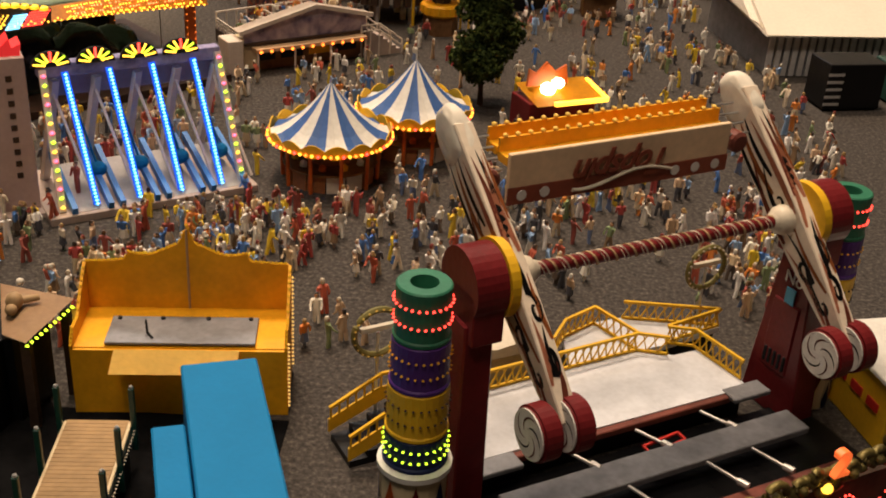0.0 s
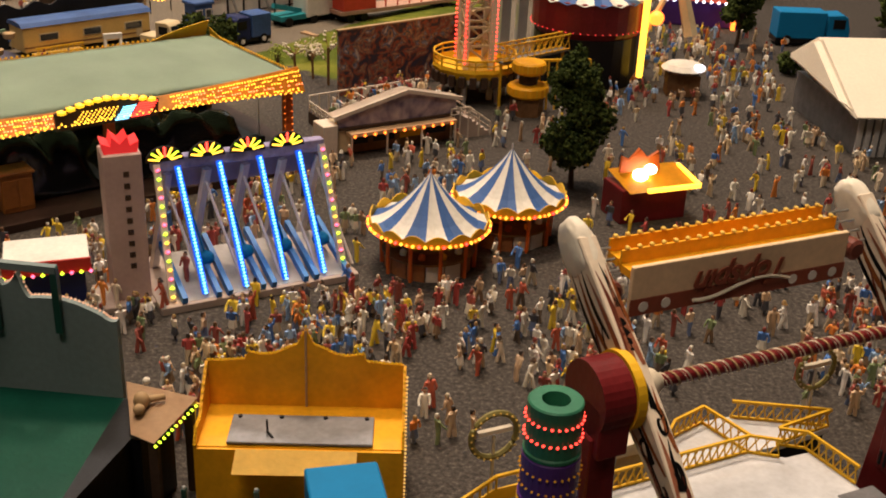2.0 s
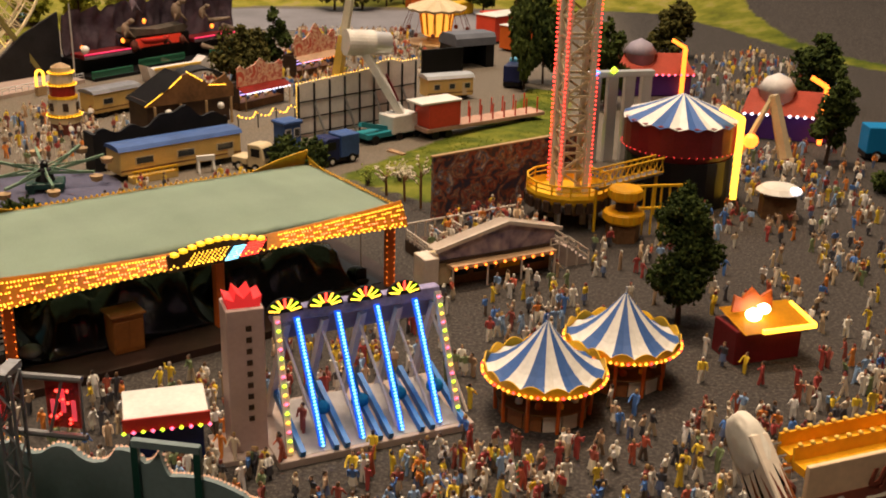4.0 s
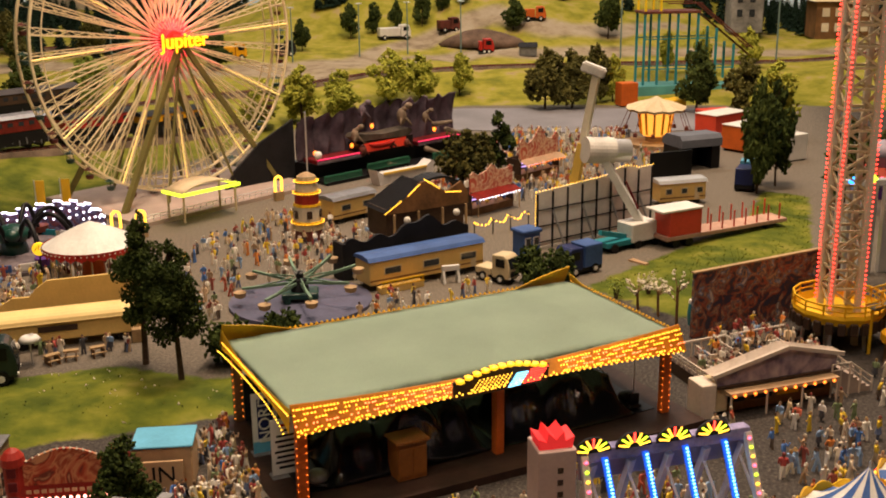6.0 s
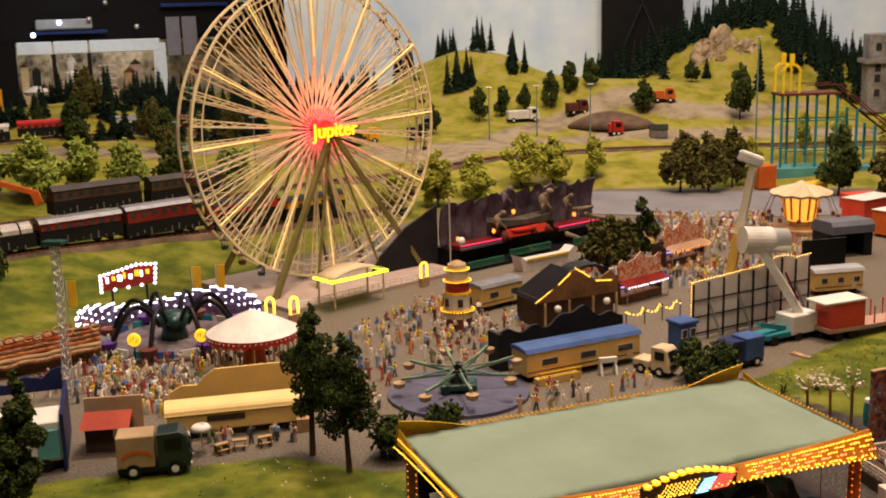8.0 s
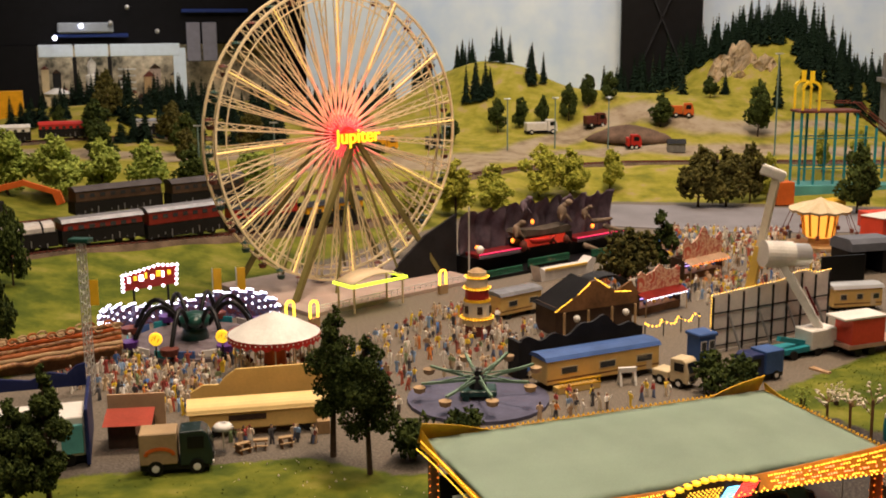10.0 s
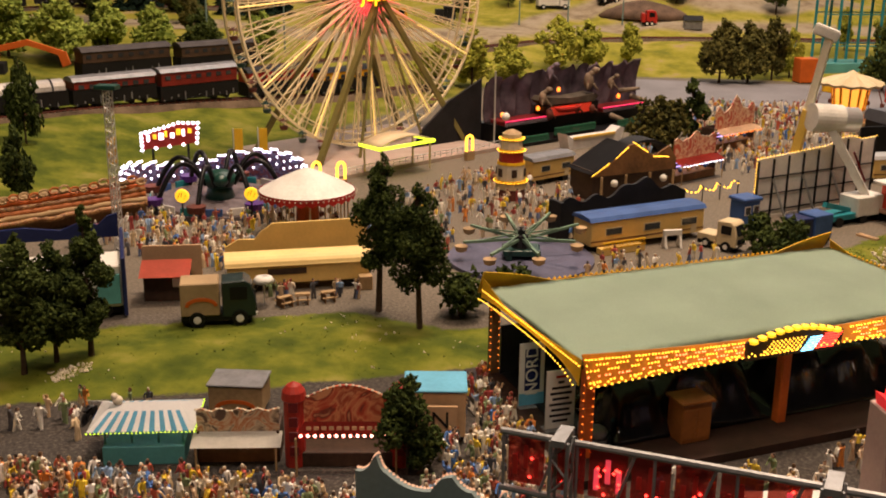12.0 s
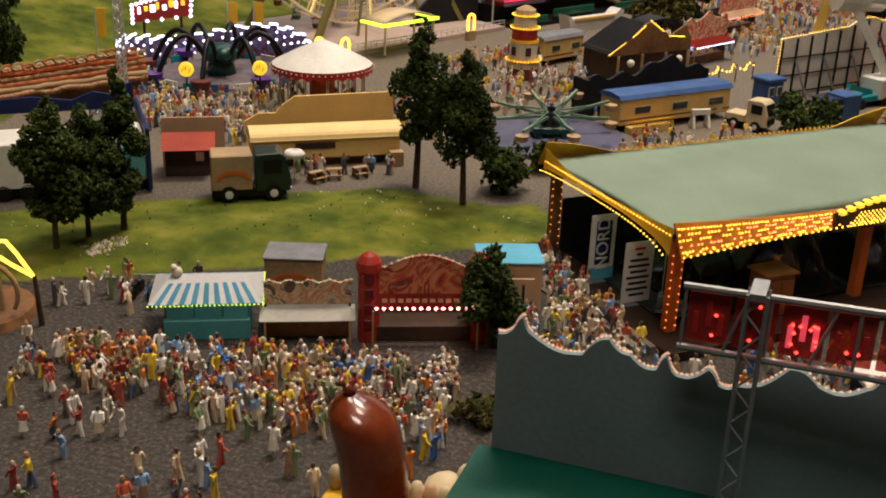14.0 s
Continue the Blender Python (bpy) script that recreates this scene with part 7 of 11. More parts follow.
def lorry(x, y, rot, cab, body, label, L=8.0, W=2.7, H=3.3, group=""):
    t = thing("lorry", x, y, hz(x, y), rot, label, "truck", group)
    bm = bmesh.new()
    box(bm, -L / 2, -W / 2, 0.9, L / 2 - 2.7, W / 2, H + 0.5, 0.08)
    part("box_body", bm, M[body], t)
    bm = bmesh.new()
    slab(bm, [(L / 2 - 2.5, 0.7), (L / 2, 0.7), (L / 2 + 0.05, 1.9), (L / 2 - 0.35, 3.3), (L / 2 - 0.8, 3.6), (L / 2 - 2.5, 3.5)], W - 0.1, "y", -W / 2 + 0.05)
    bmesh.ops.bevel(bm, geom=bm.edges[:], offset=0.08, segments=1, affect="EDGES")
    cb = part("cab", bm, M[cab], t)
    for s in (-1, 1):
        bm = bmesh.new()
        box(bm, L / 2 - 1.9, s * (W / 2 - 0.03) - 0.05, 2.1, L / 2 - 0.6, s * (W / 2 - 0.03) + 0.05, 3.1)
        part("side_window", bm, M["black"], cb)
    bm = bmesh.new()
    bm.faces.new([bm.verts.new(v) for v in ((L / 2 + 0.08, -W / 2 + 0.3, 2.0), (L / 2 + 0.08, W / 2 - 0.3, 2.0), (L / 2 - 0.28, W / 2 - 0.3, 3.2), (L / 2 - 0.28, -W / 2 + 0.3, 3.2))])
    bmesh.ops.solidify(bm, geom=bm.faces[:], thickness=0.05)
    part("windscreen", bm, M["glass"], cb)
    bm = bmesh.new()
    box(bm, L / 2, -W / 2 + 0.4, 0.95, L / 2 + 0.1, W / 2 - 0.4, 1.6, 0.02)
    part("grille", bm, M["dark"], cb)
    for s in (-1, 1):
        bm = bmesh.new()
        box(bm, L / 2, s * (W / 2 - 0.3) - 0.15, 0.75, L / 2 + 0.12, s * (W / 2 - 0.3) + 0.15, 0.95, 0.02)
        part("headlight", bm, M["white"], cb)
    bm = bmesh.new()
    box(bm, -L / 2, -W / 2 + 0.15, 0.4, L / 2 - 0.3, W / 2 - 0.15, 0.9)
    part("chassis", bm, M["black"], t)
    for wx in (-L / 2 + 1.2, L / 2 - 1.2):
        for s in (-1, 1):
            bm = bmesh.new()
            lathe_y(bm, wx, 0.62, [(0.3, s * (W / 2 - 0.25)), (0.6, s * (W / 2 - 0.25)), (0.62, s * W / 2), (0.6, s * (W / 2 + 0.1)), (0.3, s * (W / 2 + 0.1))], 16)
            wh = part("wheel", bm, M["black"], t)
            bm = bmesh.new()
            lathe_y(bm, wx, 0.62, [(0.3, s * W / 2 + s * 0.06), (0.3, s * (W / 2 + 0.13)), (0.1, s * (W / 2 + 0.15))], 12)
            part("rim", bm, M["white"], wh)
    return t


lorry(33.0, 123.0, 4, "blue", "blue", "bright blue lorry parked behind the square")
broad_tree(24.5, 119.5, 11.0, 5.0, 2.0, LEAF, 72, "dark green model tree behind the square", 1100, lumps=20, size=0.36)
bush(28, 110, 4.0, 2.5, LEAF, 81, "low dark green bush beside the marquee")


def drinks_cart():
    t = thing("drinks_cart", 15.8, 100.5, 0, 0, "small drinks cart with white lit roof", "cart")
    bm = bmesh.new()
    box(bm, -1.5, -1.0, 0, 1.5, 1.0, 2.0, 0.05)
    part("body", bm, M["wood"], t)
    bm = bmesh.new()
    lathe(bm, [(2.1, 2.5), (1.6, 2.9), (0.1, 3.1)], 14)
    part("roof", bm, M["white"], t)
    bm = bmesh.new()
    ball(bm, (1.2, -1.3, 2.9), 0.5, 2, 0.6)
    part("lamp", bm, W_GLOW, t)
    bm = bmesh.new()
    for s in (-1.3, 1.3):
        rod(bm, (s, 0, 1.9), (s, 0, 2.6), 0.07)
    part("posts", bm, M["silver"], t)


drinks_cart()
crate_stack(-13.5, 79.3, 38, "cream", 1.9, 1.6, 2.5, "small cream equipment wagon beside the bumper car hall")

# ---- stalls on the near edge of the lawn ----


def awning_stall():
    t = thing("awning_stall", -61.4, 52.0, 0, 24, "turquoise stall with blue and white striped awning", "stall")
    bm = bmesh.new()
    box(bm, -2.3, -1.5, 0, 2.3, 1.4, 1.15, 0.04)
    part("counter", bm, M["teal_light"], t)
    for x in (-2.2, -0.7, 0.8, 2.2):
        for y in (-1.0, 1.3):
            bm = bmesh.new()
            rod(bm, (x, y, 0), (x, y, 2.35), 0.08)
            part("post", bm, M["teal_light"], t)
    bm = bmesh.new()
    box(bm, -2.1, 1.2, 0, 2.1, 1.35, 2.2)
    part("back_wall", bm, M["teal"], t)
    zr, ze = 3.15, 2.3
    n = 19
    for k in range(n):
        f0, f1 = k / n, (k + 1) / n
        bm = bmesh.new()
        r0, r1 = -1.9 + 3.8 * f0, -1.9 + 3.8 * f1
        e0, e1 = -3.0 + 6.0 * f0, -3.0 + 6.0 * f1
        m0, m1, zm = r0 * 0.7 + e0 * 0.3, r1 * 0.7 + e1 * 0.3, zr * 0.7 + ze * 0.3
        top = bmesh.new()
        for sy in (-1, 1):
            top.faces.new([top.verts.new(v) for v in ((r0, 0.2, zr), (r1, 0.2, zr), (m1, 0.2 + sy * 0.63, zm), (m0, 0.2 + sy * 0.63, zm))])
            bm.faces.new([bm.verts.new(v) for v in ((m0, 0.2 + sy * 0.63, zm), (m1, 0.2 + sy * 0.63, zm), (e1, 0.2 + sy * 2.1, ze), (e0, 0.2 + sy * 2.1, ze))])
        bmesh.ops.solidify(top, geom=top.faces[:], thickness=0.06)
        part("awning_top", top, M["awning_white"], t)
        bmesh.ops.solidify(bm, geom=bm.faces[:], thickness=0.06)
        part("awning_strip", bm, M["awning_white"] if k % 2 == 0 else M["sky_blue"], t)
    for s in (-1, 1):
        bm = bmesh.new()
        bm.faces.new([bm.verts.new(v) for v in ((s * 1.9, 0.2, zr), (s * 3.0, -1.9, ze), (s * 3.0, 2.3, ze))])
        bmesh.ops.solidify(bm, geom=bm.faces[:], thickness=0.06)
        part("awning_end", bm, M["awning_white"], t)
    bulbs([(-3.0 + 6.0 * i / 26, -1.95, 2.25) for i in range(27)] + [(3.02, -1.9 + 4.2 * i / 14, 2.25) for i in range(15)], 0.05, G_GLOW, t)
    bm = bmesh.new()
    ball(bm, (-1.6, 0.2, 3.3), 0.3, 2)
    ball(bm, (-1.75, 0.1, 3.6), 0.2, 2)
    part("roof_figure", bm, M["cream_light"], t, smooth=True)


M["teal_light"] = mat("turquoise_paint", (0.10, 0.34, 0.34), 0.5, var=0.12)
M["awning_white"] = mat("white_awning_cloth", (0.82, 0.82, 0.82), 0.6, var=0.05)
awning_stall()


def painted(name, base, ink, scale):
    """Hand-painted board: swirling ink over a ground colour."""
    m = bpy.data.materials.new(name)
    m.use_nodes = True
    nt = m.node_tree
    tc = nt.nodes.new("ShaderNodeTexCoord")
    n1 = nt.nodes.new("ShaderNodeTexNoise")
    n1.inputs["Scale"].default_value, n1.inputs["Detail"].default_value, n1.inputs["Distortion"].default_value = scale, 3, 2.5
    nt.links.new(tc.outputs["Object"], n1.inputs["Vector"])
    r = nt.nodes.new("ShaderNodeValToRGB")
    for c in ink:
        r.color_ramp.elements.new(0.5)
    cols = [base, *ink, base]
    for i, e in enumerate(r.color_ramp.elements):
        e.position, e.color = 0.36 + 0.30 * i / (len(cols) - 1), (*cols[i], 1)
    nt.links.new(n1.outputs["Fac"], r.inputs["Fac"])
    nt.links.new(r.outputs["Color"], nt.nodes["Principled BSDF"].inputs["Base Color"])
    nt.nodes["Principled BSDF"].inputs["Roughness"].default_value = 0.5
    return m


PAINT_A = painted("painted_stall_front", (0.10, 0.06, 0.04), [(0.62, 0.48, 0.32), (0.45, 0.14, 0.04), (0.60, 0.46, 0.30)], 50)
PAINT_B = painted("painted_dragon_front", (0.66, 0.30, 0.14), [(0.36, 0.04, 0.015), (0.66, 0.26, 0.11), (0.50, 0.06, 0.025), (0.16, 0.025, 0.015)], 30)
PAINT_C = painted("painted_purple_front", (0.10, 0.09, 0.22), [(0.35, 0.30, 0.45), (0.05, 0.05, 0.14), (0.40, 0.12, 0.10)], 90)
PAINT_D = painted("carved_orange_wood", (0.36, 0.15, 0.05), [(0.10, 0.04, 0.015), (0.45, 0.24, 0.08), (0.20, 0.07, 0.02)], 80)


def painted_stall(x, y, rot, w, h, front, top, label, name="game_stall", glowm=None, domes=False, crest=0.0):
    t = thing(name, x, y, 0, rot, label, "stall")
    bm = bmesh.new()
    box(bm, -w / 2, -0.8, 0, w / 2, 1.6, 0.9, 0.04)
    part("counter", bm, M["wood"] if not domes else M["dwood"], t)
    bm = bmesh.new()
    box(bm, -w / 2, 1.5, 0, w / 2, 1.65, h * 0.6)
    box(bm, -w / 2, -0.8, 0, -w / 2 + 0.15, 1.6, h * 0.6)
    box(bm, w / 2 - 0.15, -0.8, 0, w / 2, 1.6, h * 0.6)
    part("booth_wall", bm, M["dwood"], t)
    bm = bmesh.new()
    n = 16
    if domes:
        prof = [(-w / 2 + w * i / n, h * 0.86 + h * 0.14 * math.sin(math.pi * max(0, min(1, (i / n - 0.12) / 0.76)))) for i in range(n + 1)]
    else:
        prof = [(-w / 2 + w * i / n, h + 0.10 * math.sin(i * 1.7) + crest * (math.exp(-((2 * i / n - 1) / 0.28) ** 2) + 0.45 * math.exp(-((abs(2 * i / n - 1) - 0.85) / 0.15) ** 2))) for i in range(n + 1)]
    slab(bm, [(w / 2, h * 0.55), (-w / 2, h * 0.55)] + prof, 0.15, "y", -0.6)
    part("front_board", bm, front, t, "hand-painted front board")
    bulbs([(a, -0.65, b + 0.04) for a, b in prof for _ in (0,)], 0.10, M["cream_light"], t, "edge_beading")
    bm = bmesh.new()
    if domes:
        lip = ((-w / 2, -1.0, h * 0.44), (w / 2, -1.0, h * 0.44), (w / 2, -0.7, h * 0.56), (-w / 2, -0.7, h * 0.56))
    else:
        lip = ((-w / 2 - 0.2, -2.0, h * 0.47), (w / 2 + 0.2, -2.0, h * 0.47), (w / 2 + 0.2, -0.6, h * 0.58), (-w / 2 - 0.2, -0.6, h * 0.58))
    vs = [bm.verts.new(v) for v in lip]
    bm.faces.new(vs)
    bmesh.ops.solidify(bm, geom=bm.faces[:], thickness=0.1)
    cp = part("canopy", bm, top, t)
    if domes:
        for i in range(11):
            bm = bmesh.new()
            box(bm, -w / 2 + 0.6 + i * 0.43, -0.98, h * 0.48, -w / 2 + 0.6 + i * 0.43 + 0.28, -0.9, h * 0.52)
            part("lettering_bar", bm, M["tan_light"], cp)
    if glowm:
        bulbs([(-w / 2 + 0.3 + (w - 0.6) * i / 13, -1.1 if domes else -2.05, h * 0.42 if domes else h * 0.45) for i in range(14)], 0.12, glowm, t)
    if domes:
        for s in (-1, 1):
            bm = bmesh.new()
            lathe(bm, [(0.6, 0), (0.6, h * 0.80), (0.72, h * 0.83), (0.66, h * 0.92), (0.4, h * 0.99), (0.05, h * 1.03)], 14, s * (w / 2 + 0.1), -0.4)
            tw = part("corner_turret", bm, M["maroon_red"], t, "brick-red turret")
            for q in range(4):
                bm = bmesh.new()
                box(bm, s * (w / 2 + 0.1) - 0.26, -1.06, 0.8 + 0.9 * q, s * (w / 2 + 0.1) + 0.26, -0.96, 1.4 + 0.9 * q, 0.03)
                part("turret_arch", bm, M["maroon"], tw)
    if crest:
        for k in range(3):
            bm = bmesh.new()
            box(bm, -w / 2 + 0.5, 1.38, 1.2 + 0.45 * k, w / 2 - 0.5, 1.47, 1.32 + 0.45 * k)
            part("interior_tube", bm, VIOLET, t, "violet light tube at the back of the booth")
        for k in range(9):
            bm = bmesh.new()
            ball(bm, (-w / 2 + 0.7 + (w - 1.4) * k / 8, 0.2 + 0.5 * (k % 2), 1.15), 0.3, 1)
            part("prize", bm, (M["white"], M["pale_yellow"], M["mid_blue"])[k % 3], t)
    for x0 in (-w / 2 + 0.1, w / 2 - 0.1):
        bm = bmesh.new()
        rod(bm, (x0, -1.9, 0), (x0, -1.9, h * 0.47), 0.07)
        part("post", bm, M["tan"], t)
    return t


M["maroon_red"] = mat("brick_red_paint", (0.40, 0.035, 0.022), 0.5, var=0.15)
PINK_BULB = glow("rosy_white_bulb", (1.0, 0.30, 0.22), 9.0)
painted_stall(-56.2, 53.6, 22, 4.7, 3.2, PAINT_A, M["white"], "wooden game stall with painted front and cream canopy")
painted_stall(-50.1, 55.3, 21, 5.8, 5.0, PAINT_B, M["maroon_red"], "red dragon-painted stall with turrets and white lamps", "dragon_stall", PINK_BULB, True)


def box_van(x, y, rot, w, d, h, body, roof, label, paint=None):
    t = thing("box_trailer", x, y, hz(x, y), rot, label, "trailer")
    bm = bmesh.new()
    box(bm, -w / 2, -d / 2, 0.4, w / 2, d / 2, h, 0.05)
    part("body", bm, body, t)
    bm = bmesh.new()
    box(bm, -w / 2 - 0.1, -d / 2 - 0.1, h, w / 2 + 0.1, d / 2 + 0.1, h + 0.15, 0.05)
    part("roof", bm, roof, t)
    bm = bmesh.new()
    for i in range(9):
        a, b = math.pi * i / 9, math.pi * (i + 1) / 9
        beam(bm, (w * 0.36 * math.cos(a), -d / 2 - 0.03, h * 0.3 + 0.5 * math.sin(a)), (w * 0.36 * math.cos(b), -d / 2 - 0.03, h * 0.3 + 0.5 * math.sin(b)), 0.05, 0.24)
    part("arched_lettering_bar", bm, M["orange"], t)
    bm = bmesh.new()
    for s in (-w * 0.3, w * 0.3):
        rod(bm, (s, -d / 2, 0.4), (s, d / 2, 0.4), 0.4, seg=14)
    part("wheelset", bm, M["black"], t)


box_van(-59.3, 59.0, 16, 3.4, 2.4, 2.1, M["tan"], M["grey_blue"] if "grey_blue" in M else M["grey"], "tan box trailer with grey roof parked on the grass edge")
box_van(-46.6, 60.4, 20, 3.6, 2.8, 3.3, M["salmon_tan"] if "salmon_tan" in M else M["tan_light"], M["sky_blue"], "tan entrance booth with sky blue roof")
w_in = thing("entrance_board", -46.0, 58.75, 0, 20, "tan entrance board with dark letters", "sign")
bm = bmesh.new()
box(bm, -1.3, -0.1, 0.2, 1.3, 0.1, 2.6)
part("board", bm, M["tan_light"], w_in)
writing("IN", 1.5, w_in, Matrix.Translation((0.1, -0.14, 1.7)) @ FRONT, M["black"])
broad_tree(-46.3, 55.0, 6.3, 4.2, 0.6, LEAF, 73, "dark green conifer-like tree beside the dragon stall", 2800, lumps=24, size=0.17)
bush(-45.0, 47.5, 2.6, 1.5, LEAF_B, 82, "dark brown low bush beside the scenery stall")


def banner(x, y, rot, w, h, col, label, lines):
    t = thing("banner_stand", x, y, 0.4, rot, label, "banner")
    bm = bmesh.new()
    box(bm, -w / 2, -0.06, 0.2, w / 2, 0.06, h, 0.02)
    part("sheet", bm, M["paper"], t)
    bm = bmesh.new()
    box(bm, -w / 2 - 0.1, -0.5, 0, w / 2 + 0.1, 0.5, 0.2, 0.03)
    part("foot", bm, M["grey"], t)
    return t


bn = banner(-41.9, 65.2, 38, 1.7, 4.4, "paper", "white and blue upright banner with navy lettering", 1)
bm = bmesh.new()
box(bm, -0.86, -0.075, 0.2, 0.86, -0.062, 1.0)
part("blue_field", bm, M["sky_blue"], bn)
bm = bmesh.new()
box(bm, -0.5, -0.08, 1.2, 0.55, -0.064, 4.0)
part("navy_field", bm, M["navy"], bn)
writing("NORD", 1.15, bn, Matrix.Translation((0.0, -0.1, 2.55)) @ FRONT @ pose(0, 0, 0, 0, 0, 90), M["paper"])
bn2 = banner(-39.4, 62.6, 38, 1.9, 4.0, "paper", "white notice board with rows of small print", 2)
for k in range(9):
    bm = bmesh.new()
    z = 3.6 - 0.36 * k
    wd = (0.35, 0.2, 0.6, 0.7, 0.55, 0.75, 0.6, 0.7, 0.5)[k]
    box(bm, -wd, -0.08, z - 0.1, wd, -0.064, z + 0.06)
    part("print_line", bm, M["red"] if k == 0 else M["dark"], bn2)


def ring_gate():
    t = thing("ring_gate", -71.6, 48.6, 0, 18, "brown wooden ride gate with a yellow neon loop", "gate")
    bm = bmesh.new()
    tube(bm, [(2.0 * math.cos(radians(15 * i)) - 1.5, 0, 1.9 + 1.9 * math.sin(radians(15 * i))) for i in range(-2, 21)], 0.14, 6)
    part("ring", bm, M["tan"], t)
    for x, y, h in ((1.6, 0, 3.0), (-0.6, 0.6, 3.6), (-1.6, 0.4, 3.9), (-2.6, 0.7, 3.2)):
        bm = bmesh.new()
        rod(bm, (x, y, 0), (x - 0.12, y, h), 0.17, 0.12)
        part("post", bm, M["dwood"] if x > 0 else M["tan"], t)
    bm = bmesh.new()
    lathe(bm, [(3.2, 0), (3.0, 0.5), (0.4, 0.7)], 16, -2.2, 1.2)
    part("plinth", bm, M["wood"], t)
    bm = bmesh.new()
    tube(bm, [(1.5, -0.2, 3.0), (0.5, -0.2, 3.6), (-0.75, -0.2, 4.5), (-0.8, -0.2, 4.8), (-0.3, -0.2, 5.0), (0.25, -0.2, 5.0), (0.75, -0.2, 4.3), (1.5, -0.2, 3.0)], 0.11, 6)
    part("neon_loop", bm, Y_GLOW, t)


ring_gate()

# ---- upper fair: trucks, wagons and rides behind the lawn ----
broad_tree(-58.1, 78.8, 12.9, 4.5, 3.6, LEAF, 74, "tall dark green model tree on the lawn", 5200, 0.3, 30, 0.165)
broad_tree(-53.7, 76.4, 11.6, 5.0, 3.3, LEAF, 75, "tall dark green model tree with a dense crown", 5600, 0.3, 30, 0.165)
bush(-51.6, 80.3, 3.6, 4.2, LEAF, 83, "dark green bush beside the bumper car hall", 500)
bush(-49.6, 86.6, 4.2, 2.6, LEAF, 84, "dark green bush by the slate blue floor", 400)
bush(-29.5, 104.9, 5.8, 4.4, LEAF, 85, "large dark green bush behind the bumper car hall", 700, 0.34)
broad_tree(-75.4, 58.2, 10.2, 4.9, 1.7, LEAF, 77, "dark green model tree on the lawn edge", 4600, 0.4, 26, 0.20)
broad_tree(-73.1, 62.4, 11.2, 3.6, 1.4, LEAF, 78, "slim dark green model tree on the lawn", 4200, 0.4, 24, 0.19)
broad_tree(-74.6, 60.6, 9.2, 4.6, 1.4, LEAF, 79, "dark green model tree beside the others on the lawn", 4200, 0.4, 24, 0.20)

M["tan_box"] = mat("tan_lorry_box", (0.40, 0.28, 0.15), 0.6, var=0.12)
M["black_green"] = mat("black_green_paint", (0.006, 0.022, 0.020), 0.35, var=0.15)
tr = lorry(-68.7, 72.3, 30, "black_green", "tan_box", "tan box lorry with dark green cab beside the lawn", 5.6, 2.3, 3.0)
bm = bmesh.new()
for i in range(9):
    a, b = math.pi * i / 9, math.pi * (i + 1) / 9
    beam(bm, (-1.25 + 1.1 * math.cos(a), -1.19, 1.7 + 0.55 * math.sin(a)), (-1.25 + 1.1 * math.cos(b), -1.19, 1.7 + 0.55 * math.sin(b)), 0.05, 0.28)
part("arched_lettering_bar", bm, M["orange"], tr)


def long_wagon():
    t = thing("showman_wagon", -66.9, 82.2, 0, 32, "long ochre showman's wagon with cream roof", "wagon")
    bm = bmesh.new()
    box(bm, -5.9, -1.3, 0.7, 5.9, 1.3, 2.3, 0.08)
    part("body", bm, M["caravan"], t)
    bm = bmesh.new()
    slab(bm, [(-1.5, 2.3), (1.5, 2.3)] + [(1.45 * math.cos(math.pi * i / 10), 2.4 + 0.75 * math.sin(math.pi * i / 10)) for i in range(11)], 12.2, "y", -6.1)
    bmesh.ops.rotate(bm, cent=(0, 0, 0), matrix=Matrix.Rotation(radians(90), 3, "Z"), verts=bm.verts[:])
    part("roof", bm, M["butter"], t, "rounded butter-yellow roof")
    bm = bmesh.new()
    box(bm, -2.6, -1.36, 1.5, 0.6, -1.3, 2.0)
    part("window", bm, M["dwood"], t)
    for x in (-4, 4.2):
        bm = bmesh.new()
        rod(bm, (x, -1.1, 0.5), (x, 1.1, 0.5), 0.5, seg=14)
        part("wheelset", bm, M["black"], t)
    bm = bmesh.new()
    box(bm, 4.9, -2.3, 0, 6.0, -1.4, 1.2, 0.04)
    part("steps", bm, M["tan"], t)


long_wagon()


def ochre_hoarding():
    t = thing("ochre_hoarding", -68.4, 86.2, 0, 27, "plain ochre hoarding with a curved end", "hoarding")
    bm = bmesh.new()
    slab(bm, [(5.6, 0), (-6.6, 0), (-6.8, 2.2), (-5.6, 2.9), (-4.2, 2.9), (-3.6, 3.6), (-2.6, 4.3), (5.6, 4.6)], 0.3)
    part("board", bm, M["caravan"], t)


ochre_hoarding()


def red_awning_stall():
    t = thing("snack_stall", -75.3, 75.6, 0, 27, "small dark snack stall with a red awning", "stall")
    bm = bmesh.new()
    box(bm, -1.9, -0.8, 0, 1.7, 1.4, 2.6, 0.04)
    part("body", bm, M["dwood"], t)
    bm = bmesh.new()
    bm.faces.new([bm.verts.new(v) for v in ((-2.1, -1.9, 2.35), (1.9, -1.9, 2.35), (1.9, 0.6, 3.1), (-2.1, 0.6, 3.1))])
    bmesh.ops.solidify(bm, geom=bm.faces[:], thickness=0.12)
    part("awning", bm, M["salmon"], t)
    bm = bmesh.new()
    box(bm, -2.2, 1.5, 0, 2.6, 1.7, 4.0)
    part("back_board", bm, M["tan_light"], t)
    bm = bmesh.new()
    box(bm, 0.4, -0.86, 1.2, 1.0, -0.8, 1.9)
    part("notice", bm, M["paper"], t)


red_awning_stall()


